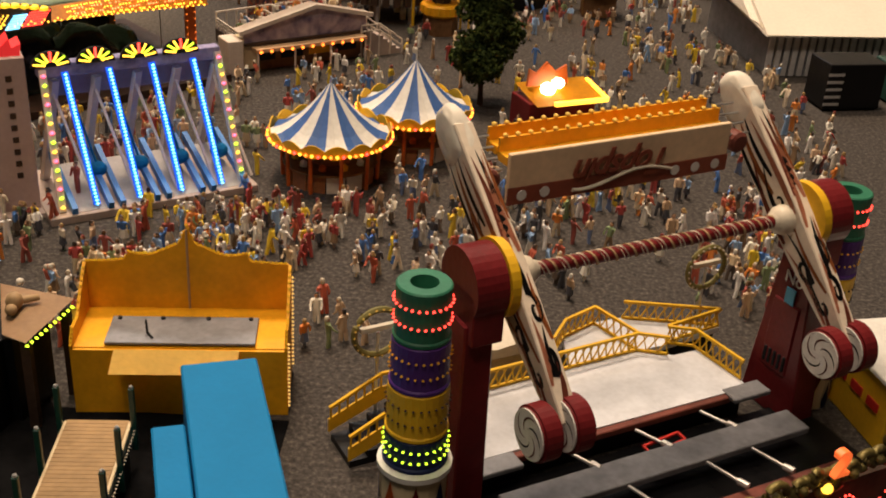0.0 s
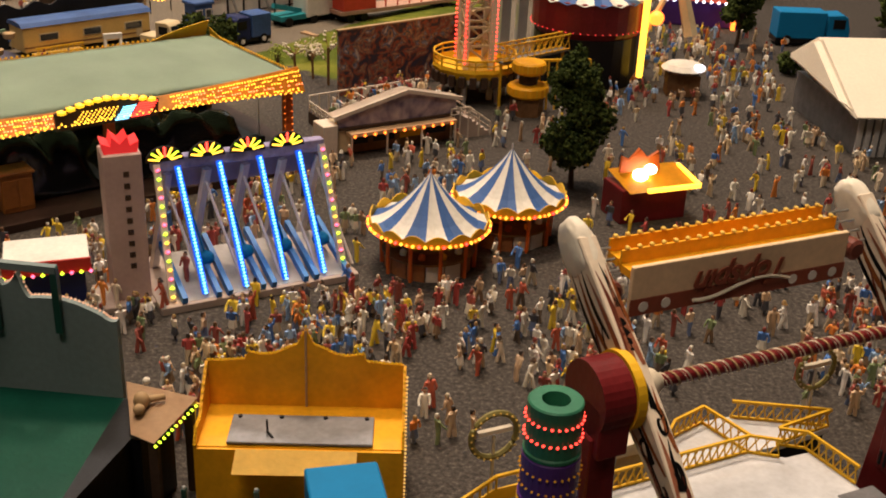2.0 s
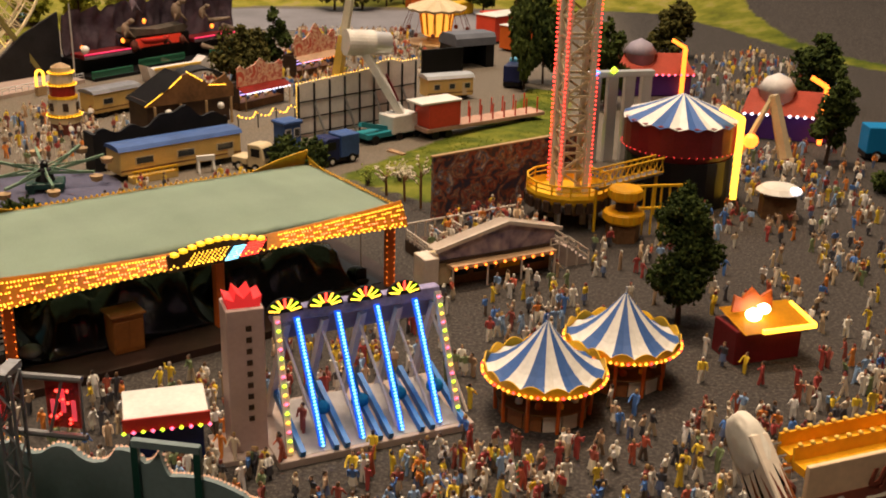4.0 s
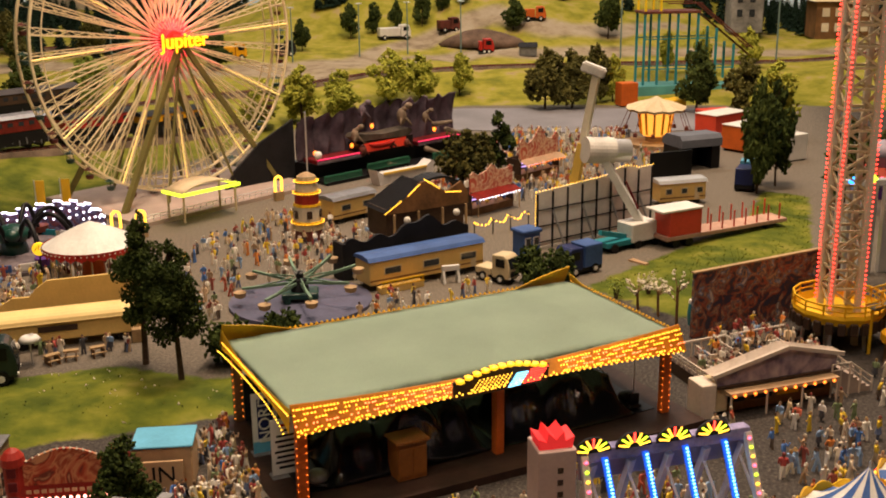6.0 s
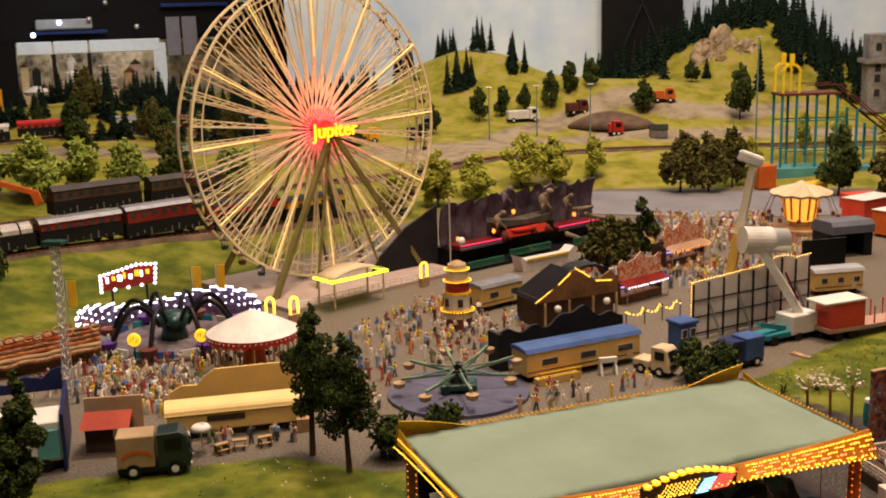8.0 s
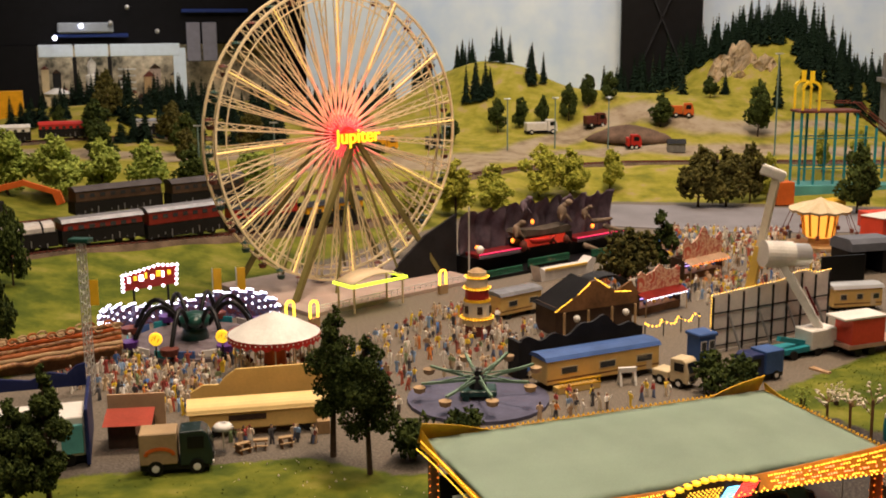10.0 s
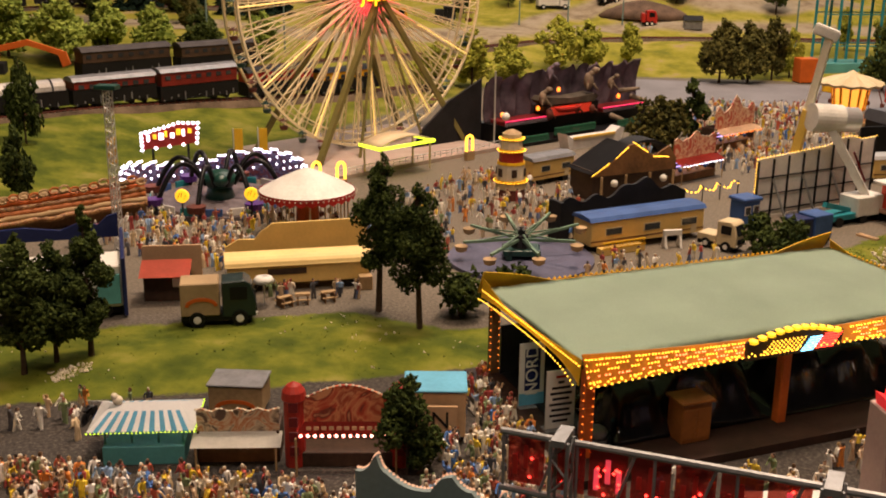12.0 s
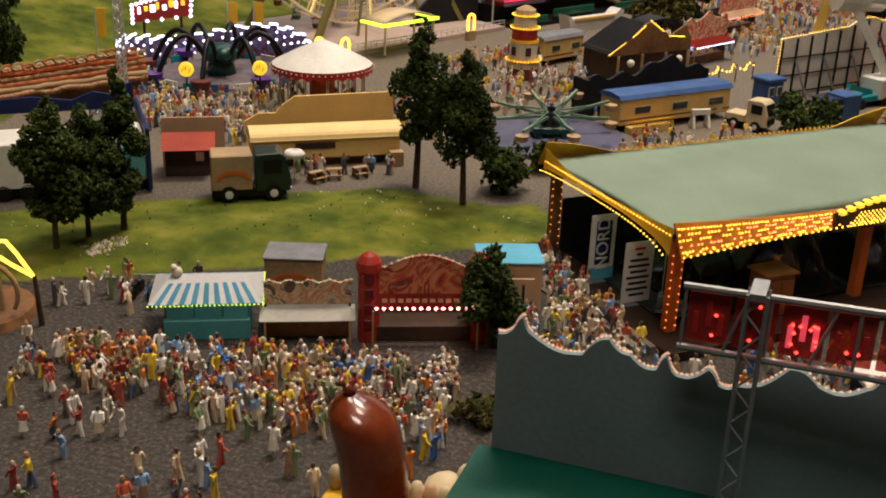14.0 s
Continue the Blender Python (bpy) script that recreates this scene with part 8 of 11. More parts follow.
def parasol(x, y, h, r, m, label):
    t = thing("parasol", x, y, 0, 0, label, "parasol")
    bm = bmesh.new()
    rod(bm, (0, 0, 0), (0, 0, h), 0.06)
    part("pole", bm, M["silver"], t)
    bm = bmesh.new()
    lathe(bm, [(r, h - 0.45), (r * 0.7, h - 0.1), (0.05, h + 0.08), (r * 0.65, h - 0.2)], 14)
    part("canopy", bm, m, t, smooth=True)


parasol(-67.2, 76.8, 2.5, 0.95, M["white"], "small white parasol beside the lorry")


def bench_table(x, y, rot):
    t = thing("picnic_table", x, y, 0, rot, "small wooden picnic table with benches", "table", "picnic tables")
    for nm, b in (("tabletop", (-0.6, -0.25, 0.75, 0.6, 0.25, 0.85)), ("bench", (-0.6, -0.65, 0.4, 0.6, -0.45, 0.48)), ("bench", (-0.6, 0.45, 0.4, 0.6, 0.65, 0.48))):
        bm = bmesh.new()
        box(bm, *b)
        part(nm, bm, M["tan"], t)
    bm = bmesh.new()
    for s in (-0.4, 0.4):
        box(bm, s - 0.04, -0.6, 0, s + 0.04, 0.6, 0.76)
    part("trestle", bm, M["wood"], t)


for k, (x, y) in enumerate(((-64.6, 78.4), (-62.9, 79.6), (-65.6, 77.2))):
    bench_table(x, y, 30 + 14 * k)


def navy_truck():
    t = thing("stage_truck", -79.0, 70.4, 0, 36, "white stage truck with a tall navy end panel", "truck")
    bm = bmesh.new()
    box(bm, -9, -1.6, 0.9, 2.4, 2.4, 4.2, 0.08)
    part("body", bm, M["white"], t)
    bm = bmesh.new()
    box(bm, 2.45, -2.0, 0.2, 2.75, 7.0, 4.9, 0.05)
    part("end_panel", bm, M["navy"], t)
    bm = bmesh.new()
    slab(bm, [(-9, 4.2), (2.4, 4.2), (2.4, 6.2), (1.6, 6.0), (0.8, 5.3), (-0.6, 5.6), (-2.2, 5.0), (-5, 5.4), (-9, 5.2)], 0.3, "y", 6.6)
    part("crest_board", bm, M["navy"], t)
    bm = bmesh.new()
    box(bm, 0.6, -1.9, 1.2, 2.3, -1.6, 3.6, 0.05)
    part("side_box", bm, M["teal_light"], t)
    bm = bmesh.new()
    box(bm, -9, -1.2, 0.3, 2.2, 2.0, 0.9)
    part("chassis", bm, M["dark"], t)
    for x in (-7.5, -5.8, 1.0):
        bm = bmesh.new()
        rod(bm, (x, -1.6, 0.6), (x, 2.2, 0.6), 0.6, seg=16)
        part("wheelset", bm, M["black"], t)


navy_truck()


def carved_ride():
    t = thing("carved_coaster", -96.5, 88.5, 0, 48, "carved orange wooden ride front with swirling ornament", "fairground ride")
    rng = np.random.default_rng(41)
    for k in range(6):
        bm = bmesh.new()
        zk = 0.9 + 0.42 * k
        tube(bm, [(-10 + 19 * i / 24, 0.25 * k + 0.25 * noise.noise((i * 0.5, k, 1)), zk + 0.035 * i + 0.22 * noise.noise((i * 0.45, k * 2.0, 4))) for i in range(25)], 0.30, 6)
        part("carved_rail", bm, (PAINT_D, M["tan"], M["ochre_red"], PAINT_D, M["orange"], M["tan"])[k], t, "long carved wooden rail", smooth=True)
    for k in range(20):
        bm = bmesh.new()
        cx = -9.4 + 0.95 * k
        cz = 3.0 + 0.045 * k + rng.uniform(-0.1, 0.5)
        tube(bm, [(cx + 0.6 * math.cos(i * 0.8) * (1 - i / 12), 0.9 - 0.1 * i, cz + 0.4 * math.sin(i * 0.8) * (1 - i / 12)) for i in range(9)], 0.13, 5)
        part("carving", bm, M["tan"] if k % 2 else M["ochre_red"], t)
    bm = bmesh.new()
    box(bm, -10, 0.7, 0, 9, 5, 1.6)
    part("base", bm, M["wood"], t)


carved_ride()


def lattice_mast():
    t = thing("lattice_mast", -86.9, 85.2, 0, 10, "tall pale lattice mast", "mast")
    bm = bmesh.new()
    H = 15.0
    for dx, dy in ((-0.3, -0.3), (0.3, -0.3), (0.3, 0.3), (-0.3, 0.3)):
        rod(bm, (dx, dy, 0), (dx, dy, H), 0.06, seg=5)
    for k in range(30):
        z, s = H * k / 30, 1 if k % 2 else -1
        for y in (-0.3, 0.3):
            rod(bm, (-0.3 * s, y, z), (0.3 * s, y, z + H / 30), 0.05, seg=4)
            rod(bm, (y, -0.3 * s, z), (y, 0.3 * s, z + H / 30), 0.05, seg=4)
    part("lattice", bm, M["silver"], t)
    bm = bmesh.new()
    box(bm, -1.0, -0.6, H, 1.0, 0.6, H + 0.4, 0.05)
    part("head", bm, M["dgreen"], t)


lattice_mast()


def spider_ride():
    t = thing("spider_ride", -87.0, 103.5, 0, 35, "spider ride with black arched legs before a bulb-lit backdrop", "fairground ride")
    bm = bmesh.new()
    lathe(bm, [(7.6, 0), (7.6, 0.4), (7.0, 0.45), (6.9, 0.7)], 32)
    part("deck", bm, M["spider_deck"], t)
    bm = bmesh.new()
    ball(bm, (0, 0, 2.7), 1.9, 2, 0.6)
    ball(bm, (0, -1.8, 3.0), 0.9, 2, 0.8)
    lathe(bm, [(1.6, 0.5), (1.2, 2.4)], 12)
    part("body", bm, M["dgreen"], t, smooth=True)
    for k in range(8):
        a = 6.2832 * (k + 0.5) / 8
        bm = bmesh.new()
        tube(bm, [((1.6 + 5.8 * f) * math.cos(a), (1.6 + 5.8 * f) * math.sin(a), 2.3 + 3.0 * math.sin(math.pi * f) - 1.6 * f * f) for f in (i / 12 for i in range(13))], 0.27, 7)
        lg = part("leg_arm", bm, M["black"], t, smooth=True)
        bm = bmesh.new()
        lathe(bm, [(0.3, 0.9), (0.9, 1.0), (1.0, 1.7), (0.8, 1.7)], 10, 7.6 * math.cos(a), 7.6 * math.sin(a))
        part("gondola", bm, M["rust"] if k % 2 else M["purple"], lg)
    for k in range(18):
        a = 6.2832 * k / 18
        bm = bmesh.new()
        box(bm, -0.95, -0.08, 0.5, 0.95, 0.08, 1.3, 0.04)
        w = part("rail_panel", bm, (M["teal"], M["mid_blue"], M["dirty_white"])[k % 3], t)
        w.matrix_basis = pose(7.3 * math.cos(a) * C, 7.3 * math.sin(a) * C, 0, 0, 0, math.degrees(a) + 90)
    # curved backdrop
    pts = [(10.3 * math.cos(radians(b)), 10.3 * math.sin(radians(b))) for b in range(15, 196, 6)]
    for i, (p, q) in enumerate(zip(pts, pts[1:])):
        bm = bmesh.new()
        h = 2.9 + 0.7 * math.sin(i * 0.32) + 0.35 * (i % 2)
        vs = [bm.verts.new(v) for v in ((*p, 0.3), (*q, 0.3), (*q, h), (*p, h))]
        bm.faces.new(vs)
        bmesh.ops.solidify(bm, geom=bm.faces[:], thickness=0.2)
        part("backdrop_panel", bm, PAINT_C, t, "painted purple backdrop panel")
        bulbs([(p[0] * 0.985 + (q[0] - p[0]) * f, p[1] * 0.985 + (q[1] - p[1]) * f, h + 0.12) for f in (0.05, 0.25, 0.45, 0.65, 0.85)] + [(p[0] * 0.97, p[1] * 0.97, h - 0.7), (p[0] * 0.96, p[1] * 0.96, h - 1.5)], 0.155, W_GLOW, t)
    sg = thing("lit_ride_sign", -97.5, 110.5, 0, 35, "name sign framed by glaring white bulbs", "sign")
    bm = bmesh.new()
    slab(bm, [(-3.2, 3.8), (3.0, 4.4), (3.2, 6.7), (1.0, 6.8), (-1.2, 6.2), (-3.2, 5.7)], 0.3)
    part("board", bm, M["maroon_red"], sg)
    edge = [(-3.2, 3.8), (3.0, 4.4), (3.2, 6.7), (1.0, 6.8), (-1.2, 6.2), (-3.2, 5.7)]
    ring = [(a[0] + (b[0] - a[0]) * k / 4, -0.1, a[1] + (b[1] - a[1]) * k / 4) for a, b in zip(edge, edge[1:] + edge[:1]) for k in range(4)]
    bulbs(ring, 0.24, W_GLOW, sg)
    for k in range(8):
        bm = bmesh.new()
        x0, z0 = -2.6 + 0.66 * k, 4.75 + 0.09 * k + 0.18 * (k % 2)
        box(bm, x0, -0.15, z0, x0 + 0.3 + 0.12 * (k % 3), -0.02, z0 + 0.75 - 0.2 * (k % 3 == 1), 0.04)
        part("lettering_bar", bm, Y_DISC if k % 2 else W_GLOW, sg)
    for x in (-2, 2):
        bm = bmesh.new()
        rod(bm, (x, 0.3, 0), (x, 0.3, 5.4), 0.15)
        part("post", bm, M["dark"], sg)
    for x, y in ((-103, 106), (-93, 117), (-90.5, 118.5)):
        fl = thing("yellow_flag", x, y, hz(x, y), 30, "upright yellow flag beside the lit sign", "flag", "yellow flags")
        bm = bmesh.new()
        rod(bm, (0, 0, 0), (0, 0, 5.4), 0.08)
        part("pole", bm, M["silver"], fl)
        bm = bmesh.new()
        box(bm, 0.1, -0.04, 2.2, 1.1, 0.04, 5.3, 0.02)
        part("cloth", bm, M["yellow"], fl)


Y_DISC = glow("yellow_lit_disc", (1.0, 0.62, 0.02), 1.0)
M["spider_deck"] = mat("scuffed_ride_deck", (0.17, 0.14, 0.15), 0.6, var=0.3, stains=70)
spider_ride()
for x, y, h in ((-86.3, 95.1, 2.9), (-79.9, 97.7, 3.1)):
    lm = thing("round_yellow_lamp", x, y, 0, 20, "round yellow lit sign on a thin post", "lamp", "round yellow lamps")
    bm = bmesh.new()
    rod(bm, (0, 0, 0), (0, 0, h), 0.09)
    part("post", bm, M["dark"], lm)
    bm = bmesh.new()
    lathe_y(bm, 0, h, [(0.62, -0.15), (0.7, -0.08), (0.7, 0.08), (0.62, 0.15)], 16)
    part("disc", bm, Y_DISC, lm)
    for dx, dz, a in ((-0.3, 0.1, 30), (0.05, 0.2, -20), (0.3, -0.05, 40)):
        bm = bmesh.new()
        beam(bm, (dx - 0.12, -0.2, dz + h - 0.3), (dx + 0.12 * (a > 0), -0.2, dz + h + 0.2), 0.12, 0.06)
        part("lettering_bar", bm, M["dwood"], lm)


def gallopers():
    t = thing("carousel", -72.7, 95.8, 0, 0, "carousel with plain cream roof and scalloped red rim", "fairground ride")
    R, z0, z1 = 4.6, 4.7, 6.9
    bm = bmesh.new()
    lathe(bm, [(R, z0), (R * 0.66, z0 + 0.85), (R * 0.3, z0 + 1.65), (0.05, z1)], 28)
    part("roof", bm, M["white"], t, "cream canvas roof")
    for i in range(28):
        a0, a1 = 6.2832 * i / 28, 6.2832 * (i + 1) / 28
        bm = bmesh.new()
        am = (a0 + a1) / 2
        vs = [bm.verts.new((R * 1.01 * math.cos(a), R * 1.01 * math.sin(a), z)) for a, z in ((a0, z0 + 0.08), (a1, z0 + 0.08), (a1, z0 - 0.45), (am, z0 - 0.75), (a0, z0 - 0.45))]
        bm.faces.new(vs)
        bmesh.ops.solidify(bm, geom=bm.faces[:], thickness=0.08)
        part("scallop", bm, M["red"], t)
    bulbs([(R * 1.03 * math.cos(6.2832 * i / 56), R * 1.03 * math.sin(6.2832 * i / 56), z0 - 0.15) for i in range(56)], 0.09, M["cream_light"], t, "rim_beading")
    bm = bmesh.new()
    lathe(bm, [(4.3, 0), (4.3, 0.4)], 28)
    part("platform", bm, M["tan"], t)
    bm = bmesh.new()
    lathe(bm, [(1.2, 0.4), (1.0, 4.9)], 14)
    part("core", bm, M["orange"], t)
    rng = np.random.default_rng(43)
    for i in range(12):
        a = 6.2832 * i / 12
        bm = bmesh.new()
        rod(bm, (3.9 * math.cos(a), 3.9 * math.sin(a), 0.4), (3.9 * math.cos(a), 3.9 * math.sin(a), z0), 0.08)
        part("pole", bm, M["cream"], t)
        bm = bmesh.new()
        r = 2.9
        ball(bm, (r * math.cos(a), r * math.sin(a), 1.5), 0.42, 1, 0.8)
        ball(bm, (r * math.cos(a + 0.17), r * math.sin(a + 0.17), 2.0), 0.25, 1, 1.3)
        rod(bm, (r * math.cos(a), r * math.sin(a), 0.4), (r * math.cos(a), r * math.sin(a), 4.6), 0.05)
        part("mount", bm, M["cream_light"] if i % 3 else M["rust"], t)


gallopers()


M["pale_green"] = mat("pale_green_steel", (0.16, 0.26, 0.17), 0.5, var=0.15)


def octopus():
    t = thing("octopus_ride", -51.2, 95.8, 0, 20, "green octopus ride on a round slate-blue floor", "fairground ride")
    bm = bmesh.new()
    lathe(bm, [(6.7, 0), (6.7, 0.35)], 30)
    part("floor_disc", bm, M["octo_floor"], t, "round slate-blue floor")
    bm = bmesh.new()
    box(bm, -1.7, -1.2, 0.7, 1.7, 1.2, 1.3, 0.1)
    for x in (-1.2, 1.2):
        rod(bm, (x, -1.3, 0.6), (x, 1.3, 0.6), 0.32, seg=12)
    part("trailer_base", bm, M["dgreen"], t)
    bm = bmesh.new()
    lathe(bm, [(0.9, 1.3), (0.6, 2.4), (0.35, 2.5), (0.35, 3.0), (0.15, 3.2)], 12)
    part("centre_mast", bm, M["dark"], t)
    for k in range(8):
        a = 6.2832 * k / 8 + 0.2
        z = 2.6 + 0.7 * math.sin(a * 1.0 + 0.8)
        p, q = Vector((0.6 * math.cos(a), 0.6 * math.sin(a), 2.1)), Vector((5.4 * math.cos(a), 5.4 * math.sin(a), z))
        bm = bmesh.new()
        beam(bm, p, q, 0.24)
        beam(bm, p + Vector((0, 0, 0.5)), p.lerp(q, 0.6) + Vector((0, 0, 0.1)), 0.12)
        arm = part("arm", bm, M["pale_green"], t)
        bm = bmesh.new()
        lathe(bm, [(0.2, z - 0.9), (0.5, z - 0.75), (0.6, z - 0.3), (0.48, z - 0.3)], 12, 5.6 * math.cos(a), 5.6 * math.sin(a))
        part("gondola", bm, M["tan"], arm)
    bulbs([(0.5 * math.cos(i), 0.5 * math.sin(i), 3.1) for i in range(6)], 0.14, M["silver"], t, "knob_ring")


octopus()


def helter_skelter():
    t = thing("fairground_tower", -58.6, 117.6, 0, 0, "small red and cream tower with yellow lit rings", "tower")
    prof = [(1.7, 0.0, 1.2, "rust"), (1.75, 1.2, 1.9, "cream"), (1.85, 1.9, 2.2, "yellow"), (1.6, 2.2, 3.9, "cream_light"), (1.6, 3.9, 4.2, "yellow"), (1.4, 4.2, 5.3, "maroon_red"), (1.5, 5.3, 5.6, "yellow"), (1.25, 5.6, 6.6, "cream_light"), (1.35, 6.6, 6.85, "yellow"), (1.1, 6.85, 7.3, "cream")]
    for r, z0, z1, c in prof:
        bm = bmesh.new()
        lathe(bm, [(r, z0), (r * 0.96, z1)], 12)
        part("storey", bm, M[c], t)
    for r, z in ((1.85, 2.05), (1.52, 5.45), (1.36, 6.75)):
        bulbs([(r * 1.02 * math.cos(6.2832 * i / 30), r * 1.02 * math.sin(6.2832 * i / 30), z) for i in range(30)], 0.075, Y_GLOW, t)
    for i in range(6):
        a = 6.2832 * i / 6
        bm = bmesh.new()
        box(bm, -0.3, -0.06, 0, 0.3, 0.06, 0.9, 0.03)
        w = part("window", bm, M["dwood"], t)
        w.matrix_basis = pose(1.6 * math.cos(a) * C, 1.6 * math.sin(a) * C, 0.026, 0, 0, math.degrees(a) + 90)
    bm = bmesh.new()
    lathe(bm, [(1.0, 7.3), (0.5, 7.6), (0.05, 7.75)], 12)
    part("cap", bm, M["tan"], t)


helter_skelter()


def caravan(x, y, rot, L, W, H, body, roof, label, windows=3):
    t = thing("caravan", x, y, 0, rot, label, "caravan")
    bm = bmesh.new()
    box(bm, -L / 2, -W / 2, 0.6, L / 2, W / 2, H - 0.5, 0.1)
    part("body", bm, body, t)
    bm = bmesh.new()
    slab(bm, [(-W / 2 - 0.15, H - 0.5), (W / 2 + 0.15, H - 0.5), (W / 2 - 0.2, H - 0.15), (0, H), (-W / 2 + 0.2, H - 0.15)], L + 0.3, "y", -L / 2 - 0.15)
    bmesh.ops.rotate(bm, cent=(0, 0, 0), matrix=Matrix.Rotation(radians(90), 3, "Z"), verts=bm.verts[:])
    part("roof", bm, roof, t)
    for k in range(windows):
        bm = bmesh.new()
        x0 = -L / 2 + L * (k + 0.35) / windows
        box(bm, x0, -W / 2 - 0.06, 1.5, x0 + L / windows * 0.45, -W / 2 + 0.02, 2.3, 0.03)
        w = part("window", bm, M["cream"], t)
        bm = bmesh.new()
        box(bm, x0 + 0.12, -W / 2 - 0.09, 1.6, x0 + L / windows * 0.45 - 0.12, -W / 2 - 0.05, 2.2)
        part("pane", bm, M["glass"], w)
    bm = bmesh.new()
    box(bm, -L / 2 + 0.02, -W / 2 - 0.03, 1.0, L / 2 - 0.02, -W / 2 + 0.01, 1.15)
    part("trim_stripe", bm, M["wood"], t)
    bm = bmesh.new()
    box(bm, L / 2 - 1.6, -W / 2 - 0.04, 0.7, L / 2 - 0.9, -W / 2 + 0.01, 2.3, 0.02)
    part("door", bm, M["cream"], t)
    for s in (-L * 0.3, L * 0.3):
        bm = bmesh.new()
        rod(bm, (s, -W / 2 + 0.1, 0.5), (s, W / 2 - 0.1, 0.5), 0.5, seg=14)
        part("wheelset", bm, M["black"], t)
    return t


cv = caravan(-42.2, 105.9, 46, 13.2, 3.0, 3.5, M["caravan"], M["mid_blue"], "long ochre caravan with a blue roof")
bm = bmesh.new()
box(bm, -6.0, -2.7, 0, -1.2, -1.6, 0.6, 0.04)
pc = part("porch", bm, M["caravan"], cv)
bm = bmesh.new()
lattice_rail(bm, [(-6.0, -2.65, 0.6), (-1.2, -2.65, 0.6)], 0.05, 0.6, 2.5)
part("porch_rail", bm, M["yellow"], pc)


def dark_facade():
    t = thing("facade_back", -44.0, 108.4, 0, 46, "dark grey back of a facade with a wavy top", "hoarding")
    n = 40
    top = [(-7.4 + 14.6 * i / n, 4.0 + 1.3 * math.exp(-((i / n - 0.62) / 0.16) ** 2) + 0.3 * math.sin(i * 0.75)) for i in range(n + 1)]
    bm = bmesh.new()
    slab(bm, [(7.2, 0), (-7.4, 0)] + top, 0.35)
    part("board", bm, M["dark"], t)
    bm = bmesh.new()
    box(bm, -7.8, -0.2, 0, -7.4, 2.0, 3.9)
    part("side_board", bm, M["dark"], t)


dark_facade()
caravan(-57.0, 127.0, 58, 6.6, 2.8, 3.4, M["caravan"], M["grey"], "short ochre caravan with a grey roof", 2)


def arch_hut():
    t = thing("timber_show_front", -46.4, 123.0, 0, 46, "dark timber show front outlined by yellow bulbs", "building")
    bm = bmesh.new()
    box(bm, -5.2, -0.4, 0, 5.2, 4, 3.4)
    part("body", bm, M["dwood"], t)
    bm = bmesh.new()
    slab(bm, [(-5.6, 2.9), (-2.6, 4.6), (-0.8, 6.1), (0.0, 6.2), (2.6, 4.6), (4.6, 5.6), (5.6, 4.2), (5.6, 2.9)], 0.3, "y", -0.9)
    part("gable", bm, M["wood"], t)
    line = [(-5.6, 3.1), (-2.6, 4.8), (-0.4, 6.4), (2.4, 4.6), (5.4, 4.3)]
    bulbs([(a[0] + (b[0] - a[0]) * k / 16, -1.0, a[1] + (b[1] - a[1]) * k / 16) for a, b in zip(line, line[1:]) for k in range(12)], 0.09, Y_GLOW, t)
    bm = bmesh.new()
    arc = [(2.0 + 4.35 * math.cos(math.pi * i / 16), 2.6 + 3.75 * math.sin(math.pi * i / 16)) for i in range(17)]
    slab(bm, arc + [(2.0 + (p - 2.0) * 0.93, 2.6 + (q - 2.6) * 0.93) for p, q in arc[::-1]], 2.6, "y", -0.1)
    part("barrel_roof", bm, M["dark"], t)
    bm = bmesh.new()
    bm.faces.new([bm.verts.new(v) for v in ((-5.6, -0.9, 3.1), (-0.4, -0.9, 6.0), (-0.4, 4.2, 6.0), (-5.6, 4.2, 3.1))])
    bmesh.ops.solidify(bm, geom=bm.faces[:], thickness=0.15)
    part("roof", bm, M["dark"], t)
    for x in (-4.8, -1.6, 1.6, 4.8):
        bm = bmesh.new()
        rod(bm, (x, -1.6, 0), (x, -1.6, 3.0), 0.15)
        part("post", bm, M["tan"], t)
    for x in (-3.2, 3.4):
        bm = bmesh.new()
        ball(bm, (x, -1.7, 2.2), 0.42, 2)
        part("globe", bm, M["white"], t, smooth=True)


arch_hut()
M["awning_cream"] = mat("cream_awning_cloth", (0.74, 0.52, 0.34), 0.8, var=0.12)
VIOLET = glow("violet_tube", (0.55, 0.42, 1.0), 1.6)
PAINT_E = painted("red_and_cream_crest", (0.60, 0.10, 0.05), [(0.80, 0.58, 0.36), (0.50, 0.05, 0.03), (0.84, 0.66, 0.44)], 34)
painted_stall(-41.2, 134.6, 58, 7.6, 4.9, PAINT_E, M["maroon_red"], "red game stall with a cream crest and violet-lit prizes", "game_stall", W_GLOW, crest=0.9)
painted_stall(-38.6, 155.5, 60, 8.6, 5.0, PAINT_E, M["awning_cream"], "red crested stall with a cream awning and lamps", "pagoda_stall", O_GLOW, crest=2.0)
bulbs_row = thing("bulb_garland", -37.5, 124.5, 0, 50, "string of warm bulbs on short posts", "lights")
bulbs([(-4 + 8 * i / 22, 0.3 * math.sin(i), 1.8 - 0.5 * abs(math.sin(i * 0.45))) for i in range(23)], 0.14, Y_GLOW, bulbs_row)
for x in (-4, -1.3, 1.3, 4):
    bm = bmesh.new()
    rod(bm, (x, 0, 0), (x, 0, 1.9), 0.07)
    part("post", bm, M["dark"], bulbs_row)


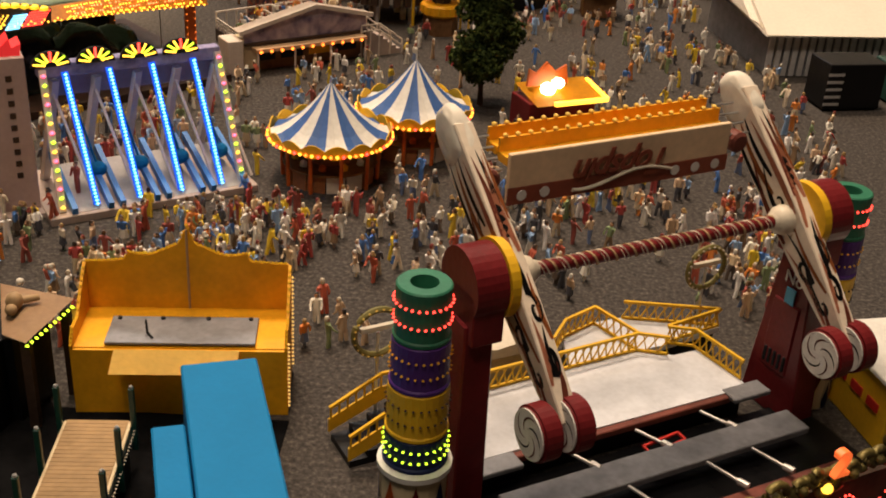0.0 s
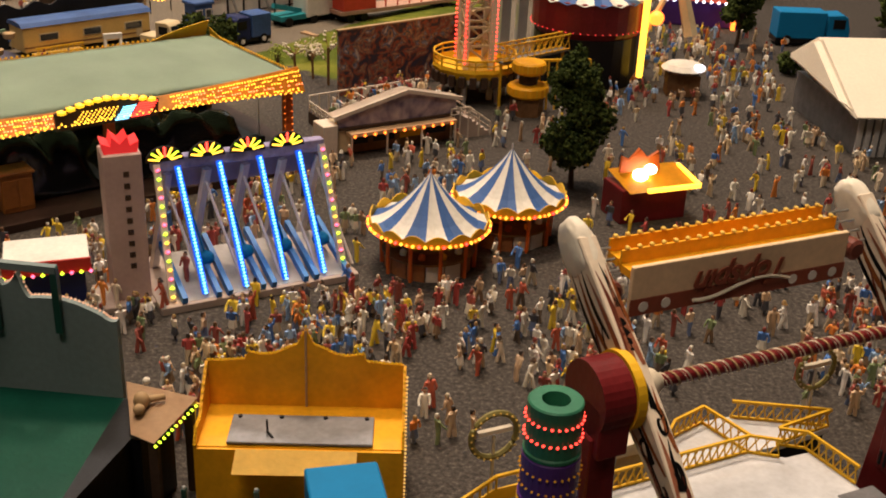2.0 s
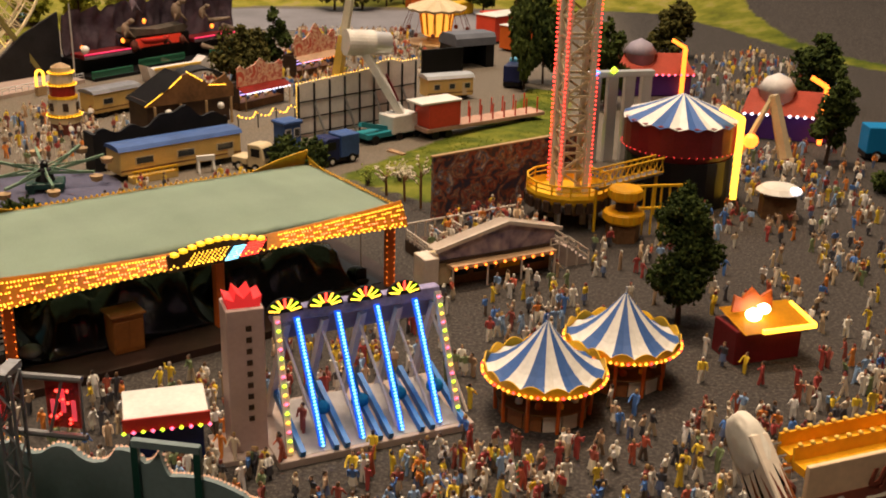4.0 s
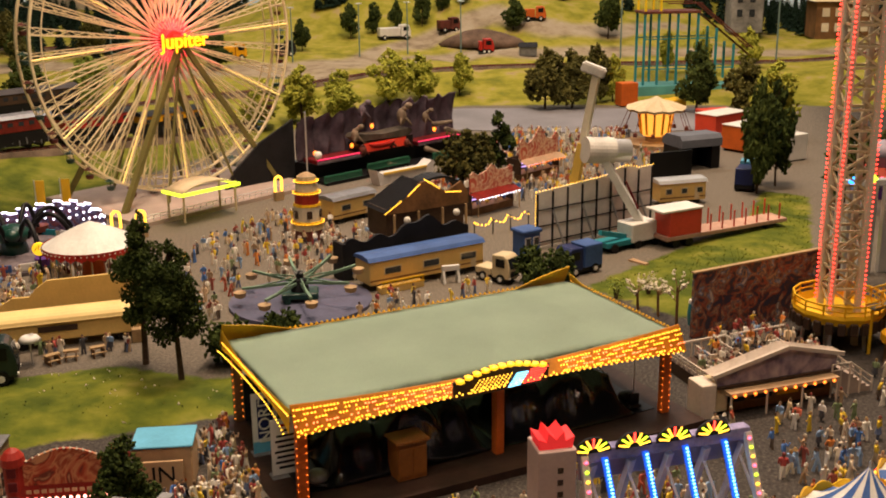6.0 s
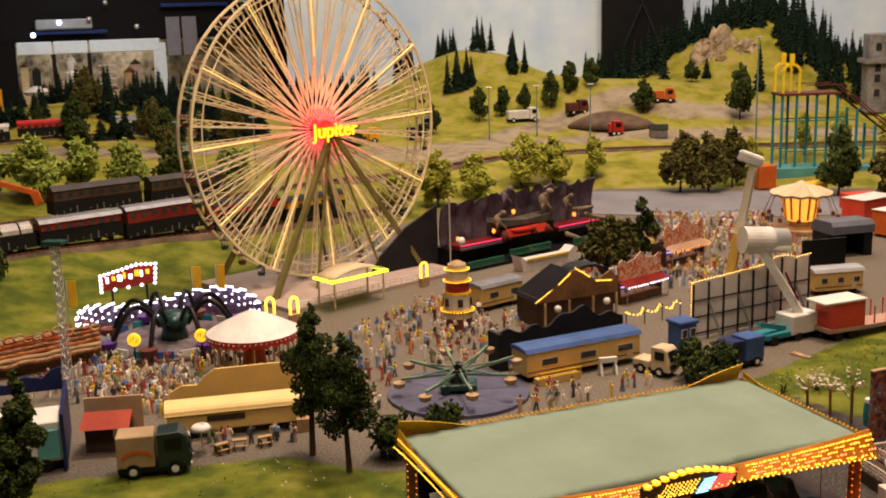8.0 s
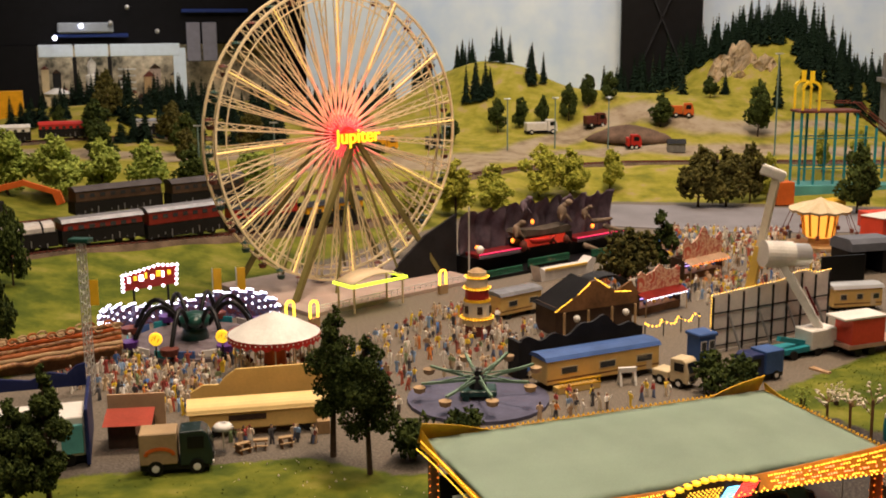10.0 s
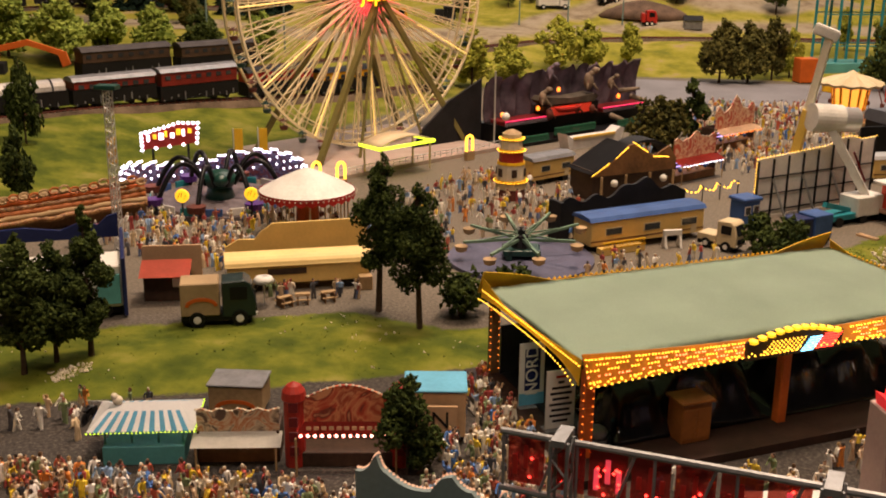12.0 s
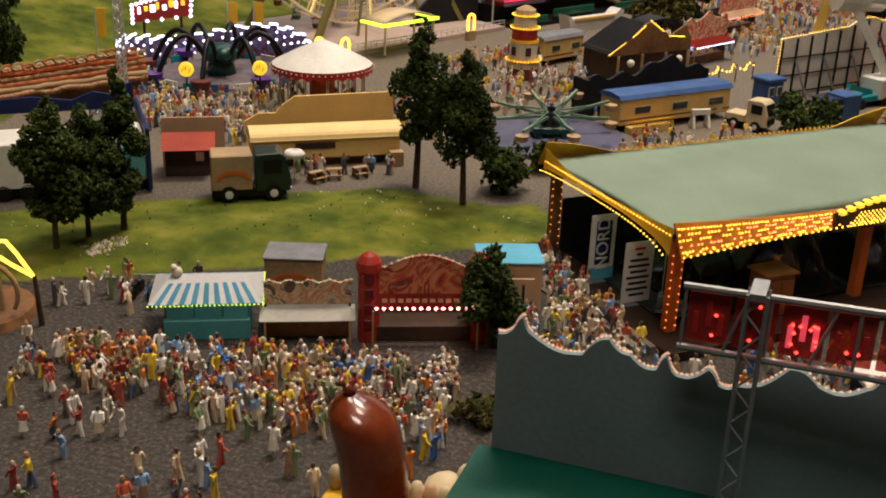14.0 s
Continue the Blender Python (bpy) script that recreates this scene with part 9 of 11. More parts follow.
def ghost_train():
    t = thing("ghost_train", -60.2, 157.6, 0, 58.5, "dark ghost train front with purple rocks and red glowing ledges", "fairground ride")
    rng = np.random.default_rng(44)
    W = 15.5
    for sec, (x0, x1, top) in enumerate(((-W, -7.0, 9.0), (-7.0, 4.4, 9.4), (4.4, W, 9.4))):
        bm = bmesh.new()
        nx, nz = 34, 16
        rows = []
        for j in range(nz + 1):
            row = []
            for i in range(nx + 1):
                x = x0 + (x1 - x0) * i / nx
                lobe = abs(math.sin(x * 1.05 + sec))
                h = top - 0.9 + 0.9 * lobe + 0.4 * noise.noise((x * 0.8, sec, 0))
                z = 2.6 + (h - 2.6) * j / nz
                y = 3.4 + 0.8 * noise.noise((x * 0.9, z * 0.35, 5 + sec)) - 0.9 * lobe + (0.5 * j / nz) - 0.9 * (j / nz) ** 4
                row.append(bm.verts.new((x, y, z)))
            rows.append(row)
        for j in range(nz):
            for i in range(nx):
                bm.faces.new((rows[j][i], rows[j][i + 1], rows[j + 1][i + 1], rows[j + 1][i]))
        bmesh.ops.solidify(bm, geom=bm.faces[:], thickness=0.5)
        part("rock_wall", bm, M["lava"], t, "folded purple-grey rock scenery", smooth=True)
    for x0, x1, neon in ((-14.6, -6.4, True), (4.6, 14.8, True)):
        bm = bmesh.new()
        box(bm, x0, -0.4, 2.5, x1, 2.6, 3.1, 0.08)
        lg = part("ledge", bm, M["maroon"], t)
        bm = bmesh.new()
        box(bm, x0, -0.62, 3.05, x1, -0.46, 3.22, 0.04)
        part("neon_tube", bm, glow("magenta_tube", (1.0, 0.04, 0.14), 0.9), lg)
        bm = bmesh.new()
        for i in range(26):
            f = x0 + (x1 - x0) * (i + 0.5) / 26
            slab(bm, [(f - 0.13, 2.9), (f + 0.13, 2.9), (f, 2.4)], 0.08, "y", -0.55)
        part("fringe", bm, M["lilac"], lg, kind="stuff")
    bm = bmesh.new()
    slab(bm, [(-7.2, 5.2), (-6.4, 4.6), (3.0, 4.3), (3.8, 5.0), (3.2, 5.4), (-2.0, 5.2), (-6.6, 5.7)], 2.6, "y", -0.2)
    part("upper_ledge", bm, M["rock_dark"], t)
    bm = bmesh.new()
    lathe(bm, [(0.3, 0.0), (1.6, 0.2), (2.3, 0.9), (2.0, 0.95), (1.2, 0.5)], 18)
    for v in bm.verts:
        v.co = Vector((v.co.x * 1.15 - 2.4, v.co.y * 0.5 - 0.2, v.co.z + 3.2))
    part("boat", bm, M["red"], t, "red boat under the upper ledge", smooth=True)
    for x, z in ((-13.6, 3.8), (-3.0, 6.3), (9.6, 4.2), (-6.9, 4.0)):
        bm = bmesh.new()
        ball(bm, (x, 1.2, z), 0.28, 2, 1.3)
        part("flame_lamp", bm, O_GLOW, t)
    # red light of the cave interior, put into a faintly emitting panel
    bm = bmesh.new()
    box(bm, -5.8, -0.16, 2.9, 2.4, -0.11, 4.2, 0.02)
    part("cave_glow_panel", bm, glow("red_cave_glow", (0.75, 0.05, 0.02), 0.22), t, "weakly glowing red panel standing for the light inside the cave")
    for x, w, z in ((-6.4, 1.2, 3.4), (-0.9, 0.8, 3.6), (2.2, 0.9, 3.3)):
        bm = bmesh.new()
        ball(bm, (x, -0.6, z), w * 0.5, 2, 1.5)
        rod(bm, (x, -0.7, z + 0.3), (x + 0.7, -1.2, z - 0.6), 0.22, 0.1, 7)
        part("monster_figure", bm, M["rust"], t, smooth=True)
    bm = bmesh.new()
    ball(bm, (-14.2, -0.2, 3.8), 0.6, 2)
    part("skull", bm, M["white"], t, smooth=True)
    bm = bmesh.new()
    box(bm, -W, 0.6, 0, W, 4.5, 2.6)
    part("body", bm, M["black"], t)
    bm = bmesh.new()
    box(bm, -6.6, -0.1, 2.6, 3.9, 2.3, 4.3)
    part("cave", bm, M["black"], t)
    bm = bmesh.new()
    box(bm, -W + 0.5, -3.2, 0, W - 0.5, 0.5, 0.5, 0.05)
    part("track_deck", bm, M["black"], t)
    for x0, x1, z in ((-15.4, -8.8, 0.9), (-7.6, 0.4, 1.5), (5.2, 9.5, 1.2)):
        bm = bmesh.new()
        n = int((x1 - x0) / 0.32)
        for i in range(n + 1):
            x = x0 + (x1 - x0) * i / n
            beam(bm, (x, -3.0, z - 0.45), (x, -3.0, z + 0.35), 0.13)
        for dz in (-0.45, 0.4):
            beam(bm, (x0, -3.0, z + dz), (x1, -3.0, z + dz), 0.15)
        part("spiked_rail", bm, M["green"], t, kind="stuff")
        bm = bmesh.new()
        box(bm, x0, -2.95, 0.3, x1, -2.8, z - 0.4)
        part("rail_board", bm, M["black"], t)
    for k, (x, y, z, s) in enumerate(((2.2, 0.4, 5.6, 1.0), (-7.4, -0.2, 4.4, 0.8), (7.6, 1.0, 5.2, 0.7), (-4.6, 1.4, 7.4, 0.8))):
        bm = bmesh.new()
        ball(bm, (x, y, z + 1.6 * s), 0.75 * s, 2, 1.7)
        ball(bm, (x + 0.9 * s, y - 0.5, z + 3.1 * s), 0.62 * s, 2, 0.8)
        rod(bm, (x, y, z + 2.3 * s), (x + 0.9 * s, y - 0.4, z + 3.1 * s), 0.5 * s, 0.35 * s, 8)
        rod(bm, (x, y, z + 2 * s), (x + 1.2 * s, y - 0.9, z + 0.2 * s), 0.28 * s, 0.14 * s, 7)
        rod(bm, (x, y, z + 2 * s), (x - 0.9 * s, y - 0.7, z + 0.5 * s), 0.28 * s, 0.14 * s, 7)
        part("monster_figure", bm, M["monster"] if k != 3 else M["lava"], t, smooth=True)
    for x, z, dx, dz in ((-2.6, 1.0, 2.0, -0.6), (5.0, 2.2, 3.0, -1.2), (9.2, 4.6, 3.2, -1.0), (6.6, 5.6, 3.4, 0.2)):
        bm = bmesh.new()
        rod(bm, (x, -1.6, z), (x + dx, -2.4, z + dz), 0.42, 0.22, 8)
        part("claw", bm, M["monster"], t, smooth=True)
    bm = bmesh.new()
    lathe(bm, [(0.12, 0), (0.12, 10.0)], 6, -W - 0.2, 0.4)
    part("corner_pole", bm, M["silver"], t)
    # pale ticket boat before the front
    bt = thing("ticket_boat", -55.6, 149.2, 0, 58.5, "pale ship-shaped ticket booth with cream gunwale", "booth")
    bm = bmesh.new()
    slab(bm, [(-5.2, 0), (4.6, 0), (5.4, 1.9), (4.6, 2.2), (3.4, 1.4), (-4.6, 1.5), (-5.8, 2.2)], 1.8)
    part("hull", bm, M["dirty_white"], bt)
    bm = bmesh.new()
    beam(bm, (-4.6, -0.1, 1.6), (3.4, -0.1, 1.5), 0.28)
    part("gunwale", bm, M["pale_yellow"], bt)
    # dark flank running down to the left
    bm = bmesh.new()
    slab(bm, [(-W, 0), (-W, 8.6), (-W - 5.5, 6.2), (-W - 10, 2.8), (-W - 12, 0)], 0.4, "y", 3.4)
    part("flank", bm, M["dark"], t)
    sg = thing("wheel_entry_canopy", -74.6, 123.8, 0.4, 62, "ticket canopy edged in yellow-green neon", "canopy")
    bm = bmesh.new()
    for i in range(10):
        f, g = i / 10 * 2 - 1, (i + 1) / 10 * 2 - 1
        z0, z1 = 3.6 + 0.9 * (1 - f * f), 3.6 + 0.9 * (1 - g * g)
        bm.faces.new([bm.verts.new(v) for v in ((f * 4.2, -1.8, z0), (g * 4.2, -1.8, z1), (g * 4.2, 1.8, z1), (f * 4.2, 1.8, z0))])
    bmesh.ops.remove_doubles(bm, verts=bm.verts[:], dist=0.001)
    bmesh.ops.solidify(bm, geom=bm.faces[:], thickness=0.15)
    part("roof", bm, M["cream"], sg, smooth=True)
    bm = bmesh.new()
    beam(bm, (-4.3, -1.9, 3.4), (4.3, -1.9, 3.4), 0.3)
    beam(bm, (-4.3, -1.9, 3.4), (-4.3, 1.9, 3.4), 0.3)
    beam(bm, (4.3, -1.9, 3.4), (4.3, 1.9, 3.4), 0.3)
    part("neon_edge", bm, glow("yellow_green_neon", (0.75, 1.0, 0.04), 1.8), sg)
    for x in (-3.8, 3.8):
        for y in (-1.6, 1.6):
            bm = bmesh.new()
            rod(bm, (x, y, 0), (x, y, 3.5), 0.13)
            part("post", bm, M["cream"], sg)
    for x, y in ((-80.1, 112.9), (-77.5, 113.9), (-68.9, 134.2)):
        ar = thing("neon_arch", x, y, 0, 62, "small yellow neon arch at the wheel entrance", "neon sign", "entrance neon arches")
        bm = bmesh.new()
        for i in range(8):
            a, b = math.pi * i / 8, math.pi * (i + 1) / 8
            beam(bm, (0.55 * math.cos(a), 0, 2.6 + 0.6 * math.sin(a)), (0.55 * math.cos(b), 0, 2.6 + 0.6 * math.sin(b)), 0.22)
        for s in (-0.55, 0.55):
            beam(bm, (s, 0, 1.2), (s, 0, 2.6), 0.22)
        part("tube", bm, Y_GLOW, ar)
        bm = bmesh.new()
        box(bm, -0.7, -0.3, 0, 0.7, 0.3, 1.2, 0.05)
        part("plinth", bm, M["tan"], ar)


M["monster"] = mat("brown_monster_hide", (0.26, 0.19, 0.13), 0.8, var=0.3, grain=150, bump=0.8)
M["rock_dark"] = mat("dark_cast_rock", (0.10, 0.08, 0.06), 0.8, var=0.3, grain=150, bump=0.8)
ghost_train()
broad_tree(-47.4, 150.6, 7.4, 9.5, 0.6, LEAF_B, 91, "broad olive-brown model tree beside the ghost train", 1500, 0, 26, 0.42)
broad_tree(-44.0, 155.6, 9.6, 4.2, 1.0, LEAF, 92, "dark pointed model tree beside the pagoda stall", 900, 0, 18, 0.36)


def billboard_back():
    t = thing("billboard_back", -26.8, 124.5, 0, 48.7, "back of a pale billboard with dark framing and bulb-lit top", "billboard")
    L = 8.7
    top = lambda x: 6.4 + 0.9 * (x + L) / (2 * L) + 0.6 * max(0, math.sin((x + L) * 0.62)) * ((x > -3) * 1.0)
    n = 40
    prof = [(-L + 2 * L * i / n, top(-L + 2 * L * i / n)) for i in range(n + 1)]
    bm = bmesh.new()
    slab(bm, [(L, 0.3), (-L, 0.3)] + prof, 0.15)
    part("board", bm, M["silver_board"], t)
    for k in range(9):
        bm = bmesh.new()
        x = -L + 0.15 + (2 * L - 0.3) * k / 8
        beam(bm, (x, -0.15, 0), (x, -0.15, top(x) - 0.2), 0.16)
        part("upright", bm, M["dark"], t)
        if k % 2:
            bm = bmesh.new()
            beam(bm, (x, -0.2, 4.2), (x, -2.6, 0), 0.18)
            part("prop", bm, M["steel"], t)
    for z in (0.8, 2.6, 4.4):
        bm = bmesh.new()
        beam(bm, (-L, -0.13, z), (L, -0.13, z), 0.11)
        part("rail", bm, M["dark"], t)
    bulbs([(x, -0.1, z + 0.1) for x, z in prof] + [(-L - 0.1, -0.1, 0.4 + 6 * i / 18) for i in range(19)], 0.085, Y_GLOW, t)


M["silver_board"] = mat("pale_grey_board", (0.82, 0.77, 0.70), 0.6, var=0.12)
billboard_back()


def pendulum_crane():
    t = thing("pendulum_ride", -21.7, 122.6, 0, 48, "white pendulum ride with a drum hub on a teal truck base", "fairground ride")
    a = radians(-48)

    def loc(x, y, z):
        dx, dy = x + 21.7, y - 122.6
        return Vector((dx * math.cos(a) - dy * math.sin(a), dx * math.sin(a) + dy * math.cos(a), z))
    hub = loc(-26.4, 122.5, 10.4)
    bm = bmesh.new()
    beam(bm, loc(-21.5, 122.4, 2.4), hub, 1.1, 0.8)
    part("lower_arm", bm, M["white"], t)
    bm = bmesh.new()
    beam(bm, loc(-21.9, 121.9, 4.2), loc(-23.3, 121.8, 7.2), 0.5, 0.2)
    part("arm_stripe", bm, M["maroon"], t)
    tip = loc(-26.9, 122.9, 18.6)
    bm = bmesh.new()
    beam(bm, loc(-28.3, 123.2, 10.6), tip, 0.85, 0.75)
    part("upper_arm", bm, M["pale_cream"], t)
    bm = bmesh.new()
    beam(bm, loc(-28.25, 123.2, 11.0), loc(-29.4, 123.4, 4.6), 1.3, 0.9)
    part("counter_arm", bm, M["pale_yellow"], t)
    bm = bmesh.new()
    beam(bm, tip + Matrix.Rotation(a, 3, "Z") @ Vector((-1.6, 0, 0.9)), tip + Matrix.Rotation(a, 3, "Z") @ Vector((0.9, 0, 0.0)), 1.3, 1.1)
    bmesh.ops.bevel(bm, geom=bm.edges[:], offset=0.15, segments=2, affect="EDGES")
    part("gondola_head", bm, M["white"], t)
    d = Vector((0.80, 0.32, -0.12)).normalized()
    d = Matrix.Rotation(a, 3, "Z") @ Vector((0.85, 0.5, -0.08))
    bm = bmesh.new()
    rod(bm, hub - d * 1.7, hub + d * 1.6, 1.45, 1.45, 24)
    part("hub_drum", bm, M["white"], t, "white drum hub")
    bm = bmesh.new()
    rod(bm, hub + d * 1.6, hub + d * 3.5, 1.28, 1.28, 24)
    part("motor_drum", bm, M["silver"], t, "polished silver motor drum")
    bm = bmesh.new()
    box(bm, -2.2, -1.2, 0.7, 1.6, 1.4, 2.8, 0.12)
    part("cabin", bm, M["white"], t)
    bm = bmesh.new()
    box(bm, -5.6, -1.0, 0.6, 2.4, 1.2, 1.2, 0.05)
    beam(bm, (-1.8, 0, 1.2), (-6.2, -0.4, 2.4), 0.5)
    beam(bm, (-1.8, 1.0, 1.0), (-5.8, 1.6, 0.4), 0.4)
    part("truck_base", bm, M["teal"], t)
    for x in (-4.6, -1.2, 1.4):
        bm = bmesh.new()
        rod(bm, (x, -1.2, 0.5), (x, 1.3, 0.5), 0.5, seg=14)
        part("wheelset", bm, M["black"], t)


M["pale_cream"] = mat("pale_cream_steel", (0.90, 0.82, 0.62), 0.45, var=0.1)
pendulum_crane()


def red_trailer():
    t = thing("flatbed_trailer", -13.6, 127.2, 0, 42, "salmon flatbed trailer with a red container and stakes", "trailer")
    bm = bmesh.new()
    box(bm, -8.0, -1.4, 0.9, 9.5, 1.4, 1.35, 0.05)
    part("bed", bm, M["trailer_tan"], t)
    bm = bmesh.new()
    box(bm, -7.6, -1.35, 1.35, -3.2, 1.35, 4.1, 0.06)
    bx = part("container", bm, M["salmon_red"], t, "red container with white top")
    bm = bmesh.new()
    box(bm, -8.8, -1.5, 4.1, -3.1, 1.5, 4.35, 0.05)
    part("lid", bm, M["white"], bx)
    for k in range(7):
        for y in (-1.2, 1.2):
            bm = bmesh.new()
            beam(bm, (-1.8 + 1.7 * k, y, 1.3), (-1.8 + 1.7 * k, y, 3.2), 0.13)
            part("stake", bm, M["salmon_red"], t)
    for x in (-6.6, -4.8, 7.0):
        bm = bmesh.new()
        rod(bm, (x, -1.3, 0.5), (x, 1.3, 0.5), 0.5, seg=14)
        part("wheelset", bm, M["black"], t)


M["trailer_tan"] = mat("worn_pink_bed", (0.50, 0.30, 0.22), 0.7, var=0.18)
M["salmon_red"] = mat("red_container_paint", (0.66, 0.075, 0.04), 0.5, var=0.1)
red_trailer()
for lo in (lorry(-34.5, 106.65, -25, "cream", "cream", "cream utility lorry with a low open flatbed", 5.0, 2.4, 1.2), lorry(-27.0, 110.9, 228, "navy", "mid_blue", "dark blue lorry behind the bushes", 5.6, 2.8, 3.2)):
    lo.matrix_basis = lo.matrix_basis @ Matrix.Scale(0.82, 4)


def blue_booth():
    t = thing("ticket_booth", -33.2, 116.0, 0, 48, "small blue ticket booth with white window frames", "booth")
    bm = bmesh.new()
    box(bm, -1.1, -1.0, 0, 1.1, 1.0, 2.6, 0.05)
    part("body", bm, M["stripe_blue"], t)
    bm = bmesh.new()
    box(bm, -1.3, -1.2, 2.6, 1.3, 1.2, 3.0, 0.1)
    part("roof", bm, M["mid_blue"], t)
    for x in (-0.55, 0.55):
        bm = bmesh.new()
        box(bm, x - 0.4, -1.06, 1.2, x + 0.4, -0.99, 2.2, 0.02)
        w = part("window", bm, M["white"], t)
        bm = bmesh.new()
        box(bm, x - 0.3, -1.09, 1.3, x + 0.3, -1.05, 2.1)
        part("pane", bm, M["glass"], w)


blue_booth()
caravan(-18.4, 142.8, 30, 6.4, 2.8, 3.4, M["caravan"], M["silver"], "ochre caravan with a silver rounded roof", 3)
lorry(-9.7, 153.5, 80, "sky_blue", "navy", "sky blue lorry with a navy body on the far road", 6.0, 2.4, 2.6)


def black_pavilion():
    t = thing("dark_pavilion", -17.4, 165.5, 0, 35, "black pavilion with a rounded blue-grey roof", "booth")
    bm = bmesh.new()
    for x in (-2.8, 2.8):
        box(bm, x - 0.7, -2, 0, x + 0.7, 2, 3.4)
    box(bm, -2.5, 1.6, 0, 2.5, 2, 3.4)
    part("wall", bm, M["black"], t)
    bm = bmesh.new()
    slab(bm, [(-2.6, 3.4), (2.6, 3.4), (2.5, 4.4), (1.6, 5.0), (-2.0, 5.1), (-2.6, 4.5)], 6.8, "y", -3.4)
    bmesh.ops.rotate(bm, cent=(0, 0, 0), matrix=Matrix.Rotation(radians(90), 3, "Z"), verts=bm.verts[:])
    part("roof", bm, M["slate"], t)
    f = thing("black_hoarding", -19.6, 150.0, 0, 35, "plain black hoarding behind the billboard", "hoarding")
    bm = bmesh.new()
    box(bm, -3.2, 0, 0, 3.2, 0.3, 5.2, 0.05)
    part("board", bm, M["black"], f)


M["slate"] = mat("slate_grey_cloth", (0.13, 0.14, 0.165), 0.7, var=0.12)
black_pavilion()


def wave_swinger():
    t = thing("chair_swing_ride", -23.6, 182.0, 0, 0, "chair swing ride with cream fluted roof and amber lit drum", "fairground ride")
    bm = bmesh.new()
    n = 24
    rings = []
    for r, z in ((4.5, 5.5), (4.7, 5.9), (2.6, 6.7), (1.1, 7.3), (0.05, 7.9)):
        rings.append([bm.verts.new((r * (1 + 0.04 * (i % 2)) * math.cos(6.2832 * i / n), r * (1 + 0.04 * (i % 2)) * math.sin(6.2832 * i / n), z + 0.25 * (i % 2) * (r > 2))) for i in range(n)])
    for p, q in zip(rings, rings[1:]):
        for i in range(n):
            bm.faces.new((p[i], p[(i + 1) % n], q[(i + 1) % n], q[i]))
    part("roof", bm, M["cream"], t)
    bm = bmesh.new()
    lathe(bm, [(1.9, 1.6), (2.3, 2.0), (2.75, 5.5), (2.4, 5.6)], 20)
    part("drum", bm, glow("amber_lit_panels", (1.0, 0.42, 0.05), 1.3), t, "amber glowing mirror drum")
    for i in range(12):
        a = 6.2832 * i / 12
        bm = bmesh.new()
        beam(bm, (2.27 * math.cos(a), 2.27 * math.sin(a), 1.9), (2.8 * math.cos(a), 2.8 * math.sin(a), 5.5), 0.3)
        part("drum_rib", bm, M["deep_yellow"], t)
        bm = bmesh.new()
        rod(bm, (4.4 * math.cos(a), 4.4 * math.sin(a), 5.6), (5.6 * math.cos(a), 5.6 * math.sin(a), 2.6), 0.05, seg=4)
        box(bm, 5.6 * math.cos(a) - 0.3, 5.6 * math.sin(a) - 0.3, 2.0, 5.6 * math.cos(a) + 0.3, 5.6 * math.sin(a) + 0.3, 2.6)
        part("chair", bm, M["rust"], t)
    bm = bmesh.new()
    lathe(bm, [(5.0, 0), (5.0, 0.6), (1.6, 0.7), (1.4, 1.7)], 20)
    part("base", bm, M["tan"], t)


wave_swinger()

# ---- railway, countryside and hall beyond the fair ----


def track(pts, name="railway_track"):
    t = thing(name, 0, 0, 0, 0, "single railway track on a brown ballast bed", "railway", "railway tracks")
    fine = []
    for a, b in zip(pts, pts[1:]):
        n = max(2, int(math.hypot(b[0] - a[0], b[1] - a[1]) / 2.5))
        fine += [(a[0] + (b[0] - a[0]) * i / n, a[1] + (b[1] - a[1]) * i / n) for i in range(n)]
    fine.append(pts[-1])
    P = [Vector((x, y, hz(x, y))) for x, y in fine]

    def strip(off, w, z0, z1, nm, m, kind=""):
        bm = bmesh.new()
        prev = None
        for i, p in enumerate(P):
            d = (P[min(i + 1, len(P) - 1)] - P[max(i - 1, 0)])
            d.z = 0
            d.normalize()
            s = Vector((-d.y, d.x, 0))
            c = p + s * off
            ring = [bm.verts.new(v) for v in (c - s * w * 1.3 + Vector((0, 0, z0)), c + s * w * 1.3 + Vector((0, 0, z0)), c + s * w + Vector((0, 0, z1)), c - s * w + Vector((0, 0, z1)))]
            if prev:
                for k in range(4):
                    bm.faces.new((prev[k], ring[k], ring[(k + 1) % 4], prev[(k + 1) % 4]))
            prev = ring
        part(nm, bm, m, t)
    strip(0, 1.7, -0.5, 0.45, "ballast", M["ballast"])
    for s in (-0.82, 0.82):
        strip(s, 0.08, 0.45, 0.68, "rail", M["rust"])
    bm = bmesh.new()
    tv = [(-0.2, -1.3, 0), (0.2, -1.3, 0), (0.2, 1.3, 0), (-0.2, 1.3, 0), (-0.2, -1.3, 0.12), (0.2, -1.3, 0.12), (0.2, 1.3, 0.12), (-0.2, 1.3, 0.12)]
    tf = [(4, 5, 6, 7), (0, 1, 5, 4), (1, 2, 6, 5), (2, 3, 7, 6), (3, 0, 4, 7)]
    ms = []
    for a, b in zip(P, P[1:]):
        for k in range(3):
            c = a.lerp(b, k / 3)
            ms.append(Matrix.Translation(c + Vector((0, 0, 0.45))) @ Matrix.Rotation(math.atan2(b.y - a.y, b.x - a.x), 4, "Z"))
    scatter_mesh("sleeper", tv, tf, ms, M["dwood"], t)
    bm.free()


